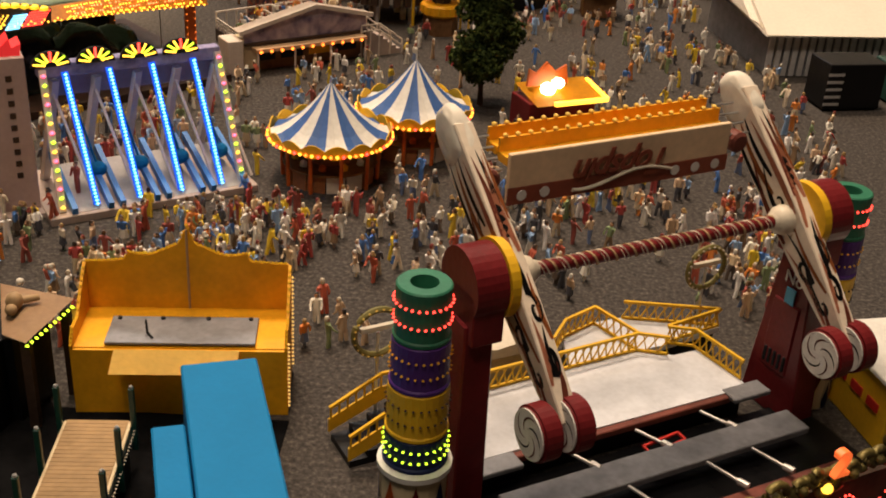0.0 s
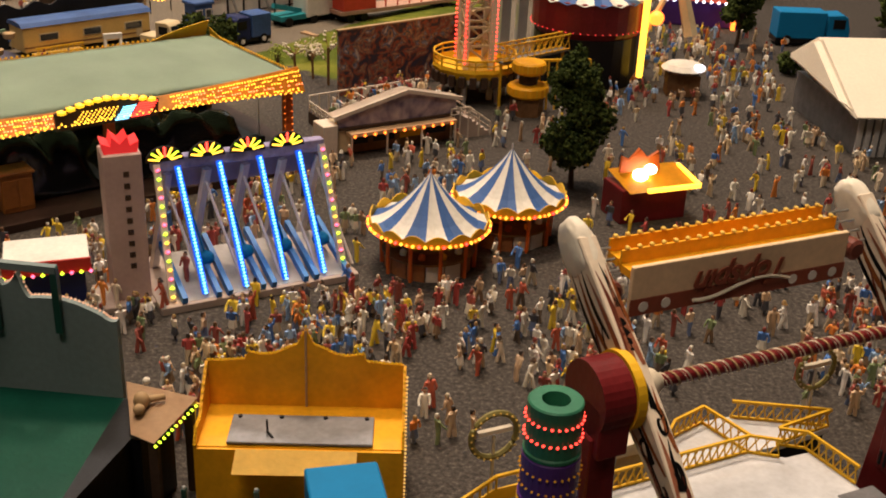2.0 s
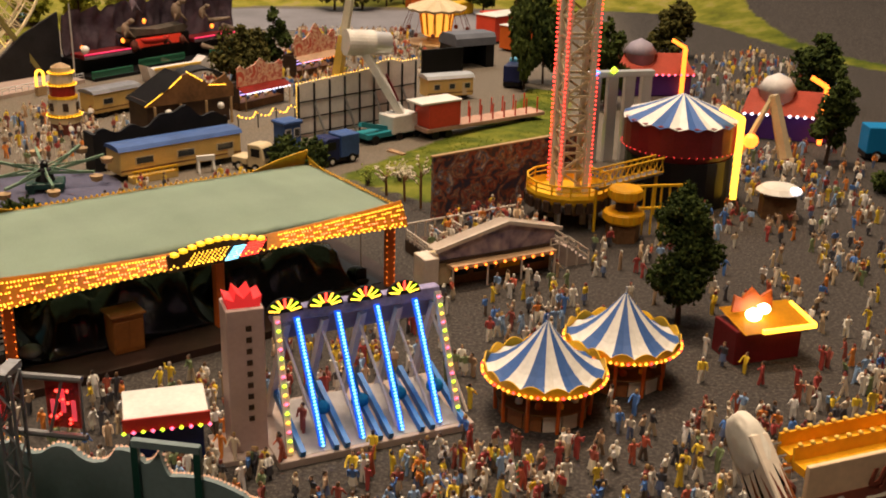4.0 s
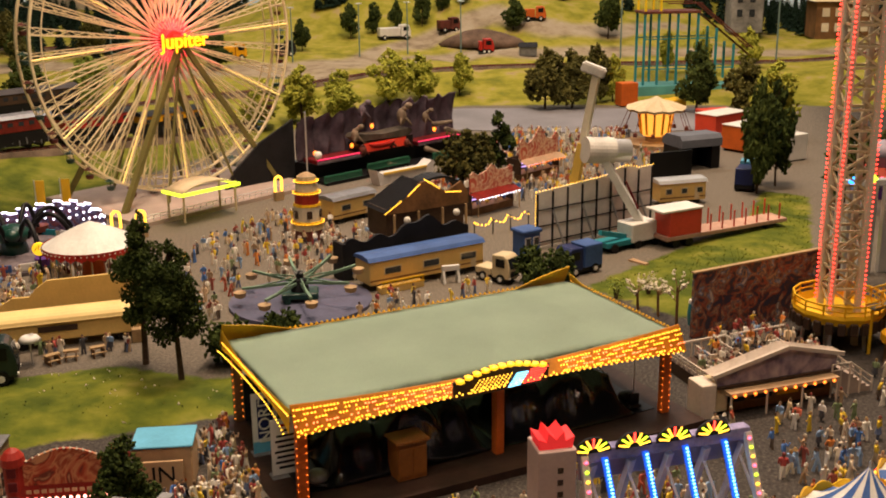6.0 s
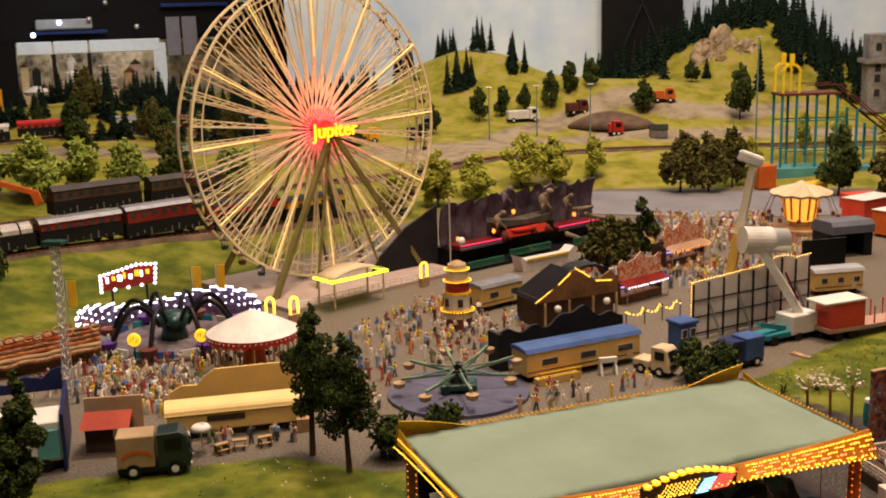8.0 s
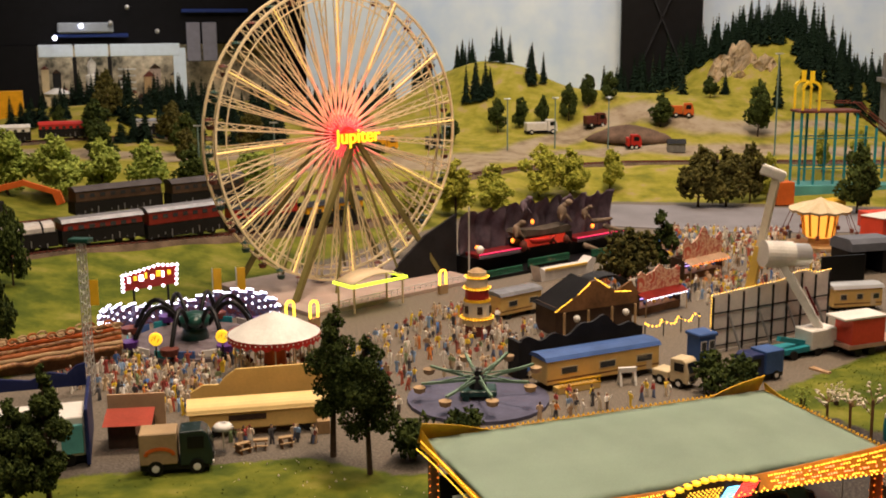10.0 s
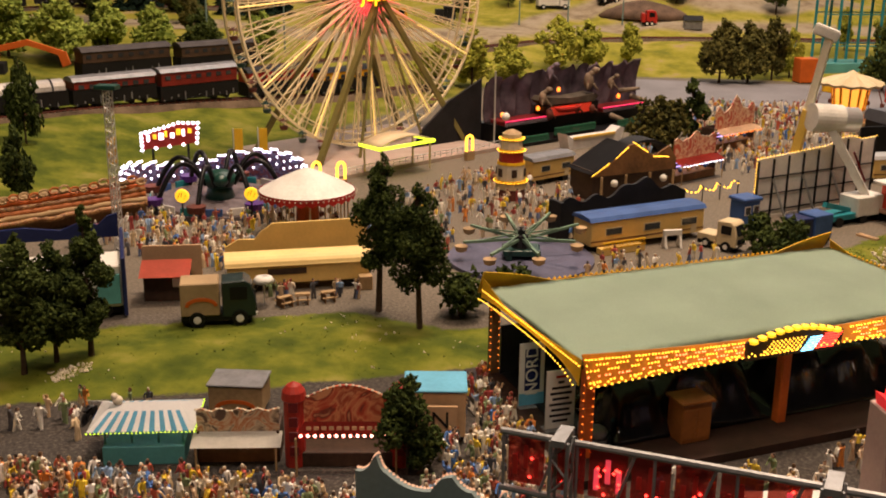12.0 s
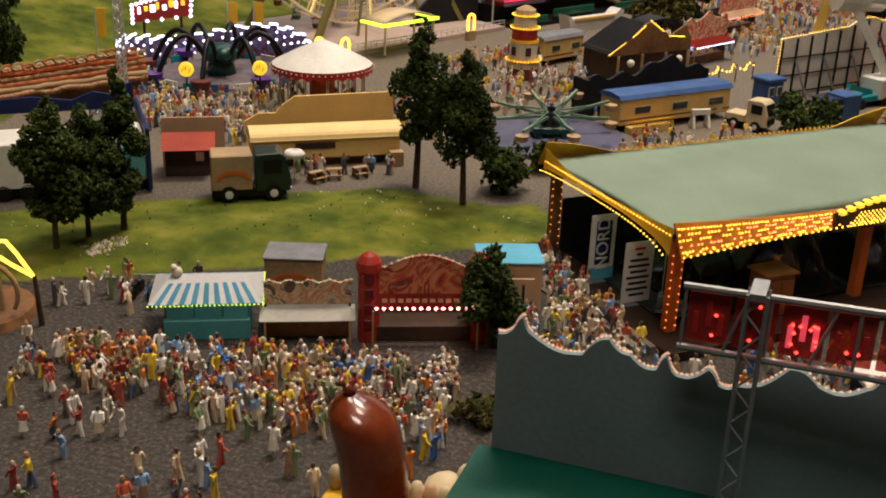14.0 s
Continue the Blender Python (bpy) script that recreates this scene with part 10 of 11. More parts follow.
M["ballast"] = mat("brown_ballast", (0.17, 0.12, 0.08), 0.9, var=0.3, grain=700, bump=0.8)
track([(-140.7, 93.5), (-125.3, 118.9), (-116.2, 134.5), (-107.9, 149.6), (-99.7, 165.5), (-92.7, 183.5)])
track([(-155.7, 107.5), (-141.7, 131.5), (-132.2, 149.5), (-121.9, 165.5), (-112.7, 183.5), (-100, 207), (-86, 228), (-67.6, 244), (-43.7, 253), (-15, 260), (20, 262)])
track([(-250, 175), (-215, 205), (-185, 230), (-160, 246)])


def wagon(x, y, rot, L, body, roof, label, tank=False, h=4.4, group="railway wagons"):
    t = thing("railway_wagon", x, y, hz(x, y) + 0.62, rot, label, "railway wagon", group)
    if tank:
        bm = bmesh.new()
        rod(bm, (-L / 2 + 0.3, 0, 2.7), (L / 2 - 0.3, 0, 2.7), 1.35, 1.35, 16)
        part("tank", bm, M[body], t, smooth=False)
        for k in range(3):
            bm = bmesh.new()
            rod(bm, (-L / 3 + L / 3 * k - 0.12, 0, 2.7), (-L / 3 + L / 3 * k + 0.12, 0, 2.7), 1.42, 1.42, 16)
            part("hoop", bm, M["dark"], t)
    else:
        bm = bmesh.new()
        box(bm, -L / 2 + 0.2, -1.5, 2.6, L / 2 - 0.2, 1.5, h - 0.7, 0.06)
        part("body", bm, M[body], t)
        bm = bmesh.new()
        slab(bm, [(-1.65, h - 0.7), (1.65, h - 0.7), (1.1, h - 0.2), (0, h), (-1.1, h - 0.2)], L, "y", -L / 2)
        bmesh.ops.rotate(bm, cent=(0, 0, 0), matrix=Matrix.Rotation(radians(90), 3, "Z"), verts=bm.verts[:])
        part("roof", bm, M[roof], t)
        n = int(L / 1.7)
        for k in range(n):
            bm = bmesh.new()
            x0 = -L / 2 + 0.8 + k * (L - 1.2) / n
            box(bm, x0, -1.56, h - 1.75, x0 + 0.8, -1.5, h - 1.15, 0.02)
            part("window", bm, M["glass"], t)
    bm = bmesh.new()
    box(bm, -L / 2, -1.45, 0.6, L / 2, 1.45, 2.6)
    part("underframe", bm, M["soot"], t)
    for x0 in (-L * 0.36, -L * 0.2, L * 0.2, L * 0.36):
        bm = bmesh.new()
        rod(bm, (x0, -0.95, 0.5), (x0, 0.95, 0.5), 0.5, seg=12)
        part("wheelset", bm, M["black"], t)
    bm = bmesh.new()
    for i in range(int(L * 0.9)):
        x0 = -L / 2 + 0.4 + i / 0.9
        box(bm, x0, -1.52, 0.5 + 0.25 * (i % 3), x0 + 0.16, -1.46, 0.8 + 0.3 * (i % 4))
    part("brake_gear", bm, M["grey"], t, kind="stuff")
    return t


M["roof_dark"] = mat("sooty_wagon_roof", (0.07, 0.06, 0.06), 0.7, var=0.2)
M["tank_silver"] = mat("dull_silver_tank", (0.50, 0.47, 0.44), 0.5, 0.2, var=0.2)
M["soot"] = mat("sooty_black_steel", (0.007, 0.006, 0.006), 0.7, var=0.3)
M["wagon_red"] = mat("wagon_red_paint", (0.20, 0.022, 0.014), 0.5, var=0.2)
wagon(-132.3, 108.0, 58.0, 12, "black", "dark", "black goods wagon on the near track")
wagon(-125.7, 119.1, 59.5, 12, "tank_silver", "dark", "silver tank wagon on the near track", True)
wagon(-119.3, 129.9, 59.5, 12, "wagon_red", "grey", "rust-red covered wagon on the near track")
wagon(-112.9, 140.9, 61.0, 12.5, "wagon_red", "grey", "rust-red passenger wagon on the near track", h=5.2)
wagon(-106.3, 153.1, 62.0, 12, "red", "dark", "red wagon on the near track", h=4.8)
wagon(-100.1, 164.9, 63.0, 12, "deep_yellow", "dark", "yellow wagon behind the giant wheel")
wagon(-131.7, 150.5, 60.5, 15, "dwood", "roof_dark", "brown wagon with dark roof on the far track", h=5.0)
wagon(-123.3, 163.9, 60.0, 14, "dwood", "roof_dark", "brown wagon with dark roof on the far track", h=5.0)
wagon(-208, 210.5, 40, 13, "white", "white", "white wagon on the distant track")
wagon(-197, 219.5, 40, 12, "red", "red", "red wagon on the distant track")
wagon(-180, 234, 39, 12, "white", "grey", "pale wagon on the distant track")


def digger():
    t = thing("excavator", -146.0, 140.5, hz(-146, 140.5), 30, "orange excavator with a raised boom", "excavator")
    bm = bmesh.new()
    box(bm, -6, -1.5, 0.4, 0, 1.5, 2.2, 0.1)
    part("crawler", bm, M["dark"], t)
    bm = bmesh.new()
    box(bm, -6, -1.6, 2.2, -1, 1.6, 4.4, 0.2)
    part("house", bm, M["orange"], t)
    bm = bmesh.new()
    beam(bm, (-2, 0, 4), (3.6, 0, 5.2), 0.9)
    beam(bm, (3.4, 0, 5.2), (8.6, 0, 3.4), 0.8)
    beam(bm, (8.4, 0, 3.6), (9.0, 0, 1.6), 1.2)
    part("boom", bm, M["orange"], t)


digger()

# woods and single trees
SMALL = {}


def small_tree(x, y, h, w, kind, seed, label):
    key = (kind, seed % 3)
    z = hz(x, y) - 0.15
    if key not in SMALL:
        SMALL[key] = broad_tree(x, y, 10, 7, 1.6, {"y": LEAF_Y, "g": LEAF, "b": LEAF_B, "l": BUSH}[kind], 300 + seed % 3 * 17 + ord(kind), label, 1300, 0, 22, 0.42)
        t = SMALL[key]
    else:
        t = copy_thing(SMALL[key], Matrix.Identity(4))
        tagged(t, label, "tree")
    t.matrix_basis = pose(x * C, y * C, z * C, 0, 0, seed * 71 % 360) @ Matrix.Diagonal((w / 7, w / 7, h / 10, 1))
    tagged(t, group="country trees")
    return t


rng = np.random.default_rng(61)
for i, (x, y, h, w, k) in enumerate((
        (-156, 153, 12, 10, "l"), (-147, 155, 12, 10, "l"), (-142, 161, 11, 9, "l"), (-138, 169, 10, 8, "l"), (-134, 177, 9, 8, "g"), (-151, 160, 9, 8, "g"), (-124, 181, 9, 9, "l"), (-163, 147, 10, 9, "l"),
        (-87, 190, 11, 8, "y"), (-83, 201, 9, 7, "y"), (-77.5, 213, 11, 9, "y"), (-72, 217, 10, 8, "y"), (-65.6, 224, 9, 6, "y"), (-80, 195, 7, 7, "y"), (-91, 182, 9, 8, "y"),
        (-46.5, 214.5, 12.5, 9, "b"), (-41.5, 217, 12.0, 9, "b"), (-37.5, 222.5, 12.5, 7, "b"), (-34.5, 225, 10, 5, "y"),
        (-18, 216, 14, 8, "g"), (-10, 200, 13, 9, "b"), (-6.0, 155, 15, 5.5, "g"), (-8.5, 150, 16, 5.0, "g"), (-5, 192, 13, 9, "y"), (-25, 246, 9, 4, "y"), (-18, 250, 9, 4, "y"), (-8, 254, 9, 6, "y"),
        (-110.6, 253, 8, 4.5, "g"), (-103.4, 268, 9, 5, "g"), (-98.5, 271, 8.5, 4, "g"), (-93.3, 274, 8, 4, "g"), (-87.4, 277, 10, 5, "g"), (-83.7, 283, 9, 5, "g"), (-64, 276, 9, 6.5, "g"), (-41, 279, 14, 7, "g"), (-79, 286, 8, 5, "g"), (-55, 300, 6, 5, "g"),
        (-168, 195, 9, 7, "g"), (-176, 205, 9, 6, "g"), (-160, 214, 10, 7, "g"), (-150, 226, 10, 7, "b"), (-190, 222, 11, 8, "g"), (-200, 240, 14, 8, "b"), (-205, 228, 7, 4, "g"), (-172, 228, 11, 8, "b"), (-140, 245, 10, 7, "g"), (-128, 240, 9, 7, "b"), (-120, 226, 9, 7, "g"), (-150, 200, 8, 6, "b"),
        (-116.5, 108.8, 11, 4.5, "g"), (-121.5, 103.5, 12, 5, "g"), (-104.5, 93, 9, 4, "g"), (2, 142, 12, 7, "g"), (30, 150, 10, 8, "g"), (44, 128, 11, 7, "g"), (14, 178, 10, 8, "b"))):
    small_tree(x, y, h, w, k, i, {"y": "yellow-green model tree of foam flock", "g": "dark green model tree of foam flock", "b": "olive-brown model tree of foam flock", "l": "fresh green model tree of foam flock"}[k])
ridge = []
for i in range(60):
    x, y = rng.uniform(-62, -34), rng.uniform(327, 341)
    w = rng.uniform(3.6, 4.8) / 3.6
    ridge.append(Matrix.LocRotScale((x, y, hz(x, y) - 0.1), Euler((0, 0, rng.uniform(0, 6.28))), (w, w, rng.uniform(0.75, 1.25))))
for i in range(420):
    x, y = rng.uniform(-92, 40), rng.uniform(300, 346)
    if y < 330 - 6 * rng.random() and (x < -36 or y < 301 + 0.55 * max(0, -x - 8)):
        continue
    if -64 < x < -37 and y < 334:
        continue
    w = rng.uniform(3.6, 5.0) / 3.6
    small = 1 - 0.3 * min(1, max(0, (x + 30) / 30))
    ridge.append(Matrix.LocRotScale((x, y, hz(x, y) - 0.1), Euler((0, 0, rng.uniform(0, 6.28))), (w, w, small * rng.uniform(0.75, 1.35))))
FIR_V, FIR_F = [], []
for m in fir_mesh(np.random.default_rng(505), 10.0, 3.6):
    k = len(FIR_V)
    FIR_V += [tuple(m @ Vector(v)) for v in BOUGH_V]
    FIR_F += [tuple(k + i for i in f) for f in BOUGH_F]
copse = []
for i in range(70):
    x, y = rng.uniform(-222, -150), rng.uniform(222, 268)
    if abs(y - (205 + (x + 215) * 0.79 + 10)) < 7:
        continue
    w = rng.uniform(1.1, 1.7)
    copse.append(Matrix.LocRotScale((x, y, hz(x, y) - 0.1), Euler((0, 0, rng.uniform(0, 6.28))), (w, w, rng.uniform(0.5, 0.95))))
scatter_mesh("fir_copse", FIR_V, FIR_F, copse, FIR, None, None, "stuff", "dark fir copse on the low hill", "woods")
scatter_mesh("fir_wood", FIR_V, FIR_F, ridge, FIR, None, None, "stuff", "dense dark fir wood along the ridge before the sky wall", "woods")
for cx, cy, k in ((-113, 284, 9), (-101.5, 293, 6), (-112, 303, 5), (-128, 312, 12), (-138, 306, 12), (-148, 298, 9), (-155, 300, 8), (-163, 306, 8)):
    for i in range(k):
        fir(cx + rng.uniform(-3.5, 3.5), cy + rng.uniform(-3, 3), rng.uniform(7, 11.5), rng.uniform(3, 4), i + int(cx))
for i in range(92):
    x = rng.uniform(-250, -160)
    fir(x, rng.uniform(262, 312), rng.uniform(7, 12), rng.uniform(4, 6), i + 3)
for x, y, h in ((-66, 318, 14), (-64, 311, 10), (-52, 306, 6), (-70, 322, 16), (-73, 316, 13), (-38, 300, 13)):
    fir(x, y, h, 4.2, int(h * 3))


def cliff():
    t = thing("rock_cliff", -50.0, 313.0, 13, 4, "pale cracked rock face on the wooded hill", "rock")
    for q, (x0, x1, z1, d) in enumerate(((-8, 1, 13.0, 0.6), (-4.5, 6, 16.6, 1.2), (3, 12, 12.8, 0.2), (-2, 4, 8.5, -1.4))):
        bm = bmesh.new()
        nx, nz = 22, 20
        rows = []
        for j in range(nz + 1):
            row = []
            for i in range(nx + 1):
                u = 2 * i / nx - 1
                x = x0 + (x1 - x0) * i / nx
                z = z1 * (1 - 0.45 * abs(u) ** 2.2 + 0.10 * noise.noise((x * 0.9, q, 3))) * j / nz
                crack = 0.9 * abs(noise.noise((x * 0.8, z * 0.55, q + 20)))
                y = d + 0.4 * z + 1.3 * noise.noise((x * 0.45, z * 0.4, q)) + 0.7 * noise.noise((x * 1.5, z * 1.3, q + 9)) + crack + 3.0 * abs(u) ** 3
                row.append(bm.verts.new((x, y, z)))
            rows.append(row)
        for j in range(nz):
            for i in range(nx):
                bm.faces.new((rows[j][i], rows[j][i + 1], rows[j + 1][i + 1], rows[j + 1][i]))
        bmesh.ops.solidify(bm, geom=bm.faces[:], thickness=1.5)
        part("crag", bm, M["rock"], t)


cliff()


M["mast_green"] = mat("grey_green_mast", (0.16, 0.24, 0.22), 0.6, var=0.1)
M["gate_yellow"] = mat("bright_gate_yellow", (0.95, 0.66, 0.02), 0.5, var=0.05)


def slide_tower():
    t = thing("water_slide_tower", -24.0, 236.0, 0, 22, "teal steel slide tower with yellow gateway on its deck", "fairground ride")
    z0 = hz(-24, 236)
    for x in (-6.5, -3.6, 0.4, 4.6, 8.6, 12.4):
        for y in (-2.5, 2.5):
            bm = bmesh.new()
            hh = 17 if x < 5 else 17 - (x - 5) * 0.85
            beam(bm, (x, y, z0 - 0.5), (x, y, hh), 0.42)
            part("column", bm, M["teal"], t)
    bm = bmesh.new()
    for z in (6, 12):
        for y in (-2.5, 2.5):
            beam(bm, (-6.5, y, z), (12.4 - 0.3 * z * (z > 8), y, z), 0.22)
    part("bracing", bm, M["teal"], t, kind="stuff")
    bm = bmesh.new()
    box(bm, -7, -3, 17, 5, 3, 17.5, 0.05)
    part("deck", bm, M["rust"], t)
    bm = bmesh.new()
    bm.faces.new([bm.verts.new(v) for v in ((5, -1.2, 17.4), (17, -1.2, 8.0), (17, 1.2, 8.0), (5, 1.2, 17.4))])
    bmesh.ops.solidify(bm, geom=bm.faces[:], thickness=0.6)
    part("slide", bm, M["rust"], t)
    bm = bmesh.new()
    for y in (-2.9, 2.9):
        beam(bm, (-2, y, 19), (5.2, y, 19), 0.2)
        beam(bm, (5.2, y * 0.45, 19), (17, y * 0.45, 9.6), 0.25)
    part("handrail", bm, M["rust"], t)
    for y in (-2.4, 2.4):
        bm = bmesh.new()
        for x in (-6.4, -3.2):
            beam(bm, (x, y, 17.4), (x, y, 21.6), 0.4)
        for i in range(8):
            a, b = math.pi * i / 8, math.pi * (i + 1) / 8
            beam(bm, (-4.8 + 1.7 * math.cos(a), y, 21.6 + 1.5 * math.sin(a)), (-4.8 + 1.7 * math.cos(b), y, 21.6 + 1.5 * math.sin(b)), 0.5)
        beam(bm, (-4.8, y, 23.0), (-4.8, y, 25.2), 0.9, 0.3)
        part("gateway", bm, M["gate_yellow"], t, "bright yellow gateway")
    bm = bmesh.new()
    box(bm, -8, -4, -0.5, 13, 3, z0 + 0.8, 0.1)
    part("pool_base", bm, M["teal_light"], t)
    for x, y, h in ((-34.5, 240, 25), (-2, 262, 28), (-96, 252, 12), (-86, 258, 12), (-74, 262, 12), (-108, 240, 12), (-132, 176, 12), (-124, 190, 12)):
        lp = thing("line_mast", x, y, hz(x, y), 20, "thin grey-green mast with a cross head", "mast", "line masts")
        bm = bmesh.new()
        rod(bm, (0, 0, 0), (0, 0, h), 0.2, 0.13)
        part("pole", bm, M["mast_green"], lp)
        bm = bmesh.new()
        box(bm, -0.8, -0.15, h, 0.8, 0.15, h + 0.25, 0.05)
        part("cross_head", bm, M["silver"], lp)


slide_tower()


def castle():
    t = thing("grey_castle", -1.0, 298.0, 8, 10, "grey stone tower block beside a brown roofed house", "building")
    bm = bmesh.new()
    box(bm, -12, -4, 0, -4, 4, 19, 0.2)
    box(bm, -13, -5, 12, -3, 5, 13)
    tw = part("tower", bm, M["stone"], t)
    for z in (4, 7.5, 10, 15):
        for x in (-10.5, -7.5):
            bm = bmesh.new()
            box(bm, x, -4.1, z, x + 1.3, -3.9, z + 1.8)
            part("window", bm, M["glass"], tw)
    hs = thing("brown_house", 14.0, 296.0, 7, 10, "brown half-timbered house with pale hipped roof", "building")
    bm = bmesh.new()
    box(bm, -7, -5, 0, 7, 5, 9)
    part("wall", bm, M["wood"], hs)
    bm = bmesh.new()
    v = [bm.verts.new(p) for p in ((-8, -6, 9), (8, -6, 9), (8, 6, 9), (-8, 6, 9), (-3, 0, 13), (3, 0, 13))]
    for f in ((0, 1, 5, 4), (2, 3, 4, 5), (3, 0, 4), (1, 2, 5), (3, 2, 1, 0)):
        bm.faces.new([v[i] for i in f])
    part("roof", bm, M["cream"], hs)
    for k in range(4):
        for z in (1.8, 5.4):
            bm = bmesh.new()
            box(bm, -5.6 + 3.1 * k, -5.15, z, -3.9 + 3.1 * k, -4.95, z + 2)
            part("window", bm, M["cream_light"], hs)


M["stone"] = mat("grey_stone", (0.26, 0.25, 0.24), 0.85, var=0.25, grain=150, bump=0.6)
castle()


def wheel_carriage(x, y, rot, col, label, L=5.5):
    lorry(x, y, rot, col, col, label, L, 2.3, 2.4, "vehicles on the hill")


wheel_carriage(-92.5, 269, 35, "white", "white coach on the hillside road", 8)
wheel_carriage(-59.5, 281, 10, "orange", "orange tipper on the far hill")
wheel_carriage(-80, 274.5, 40, "rust", "rust-red lorry on the hillside road")
wheel_carriage(-112, 246, 30, "dark", "dark van on the country road", 4.5)
wheel_carriage(-121, 238, 30, "deep_yellow", "yellow van on the country road", 5)
wheel_carriage(-68, 262.5, 20, "red", "small red van by the railway", 3.5)


def mound():
    t = thing("earth_mound", -70.5, 270.5, hz(-70.5, 270.5) - 1.0, 0, "bare brown earth mound beside the road", "mound")
    bm = bmesh.new()
    lathe(bm, [(12, 0), (9, 1.7), (5, 3.2), (2, 3.9), (0.1, 4.1)], 20)
    for v in bm.verts:
        v.co.y *= 0.5
        v.co.z += 0.5 * noise.noise((v.co.x * 0.4, v.co.y * 0.4, 1))
    part("mound_body", bm, M["earth"], t, smooth=True)
    h2 = thing("field_shed", -58.0, 262.5, hz(-58, 262.5), 15, "small grey field shed by the railway", "shed")
    bm = bmesh.new()
    box(bm, -2, -1.3, 0, 2, 1.3, 2)
    part("wall", bm, M["grey"], h2)
    bm = bmesh.new()
    slab(bm, [(-1.6, 2), (1.6, 2), (0, 3)], 4.4, "y", -2.2)
    bmesh.ops.rotate(bm, cent=(0, 0, 0), matrix=Matrix.Rotation(radians(90), 3, "Z"), verts=bm.verts[:])
    part("roof", bm, M["dark"], h2)


M["earth"] = mat("bare_earth", (0.16, 0.10, 0.065), 0.9, var=0.25, grain=300, bump=0.6)
mound()
# containers and wagons on the road behind the chair swing
for k, (x, y, c, w, h) in enumerate(((-14.5, 203, "salmon_red", 6, 2.8), (-6.5, 181, "orange", 7, 3.8), (-24, 214, "yellow", 10, 2.4), (-31.5, 222, "orange", 3.5, 4.6), (-4.0, 173, "white", 6, 4.0))):
    crate_stack(x, y, 30 + 12 * (k % 3), c, w, 3.0, h, {"salmon_red": "red container on the far road", "cream": "cream container on the far road", "orange": "orange container on the far road", "yellow": "yellow container on the far road", "white": "white container on the far road"}[c])

box_van(-13.4, 189.0, 52, 8.0, 4.2, 4.4, M["salmon_red"], M["white"], "red show trailer with a white roof on the far road")
box_van(-9.8, 180.5, 52, 6.0, 4.0, 4.0, M["orange"], M["white"], "orange show trailer with a white roof on the far road")


def roadway():
    """The pale grey road behind the fair."""
    t = thing("road", 0, 0, 0, 0, "smooth blue-grey road behind the fair", "road", kind="structure")
    bm = bmesh.new()
    slab(bm, [(-80, 196), (-60, 189), (-34, 190), (-18, 196), (-6, 206), (-8, 222), (-30, 218), (-60, 213), (-74, 208)], 0.12, "z", 0.02)
    part("surface", bm, M["road_grey"], t)


M["road_grey"] = mat("smooth_road", (0.22, 0.21, 0.22), 0.8, var=0.12, stains=12)
roadway()


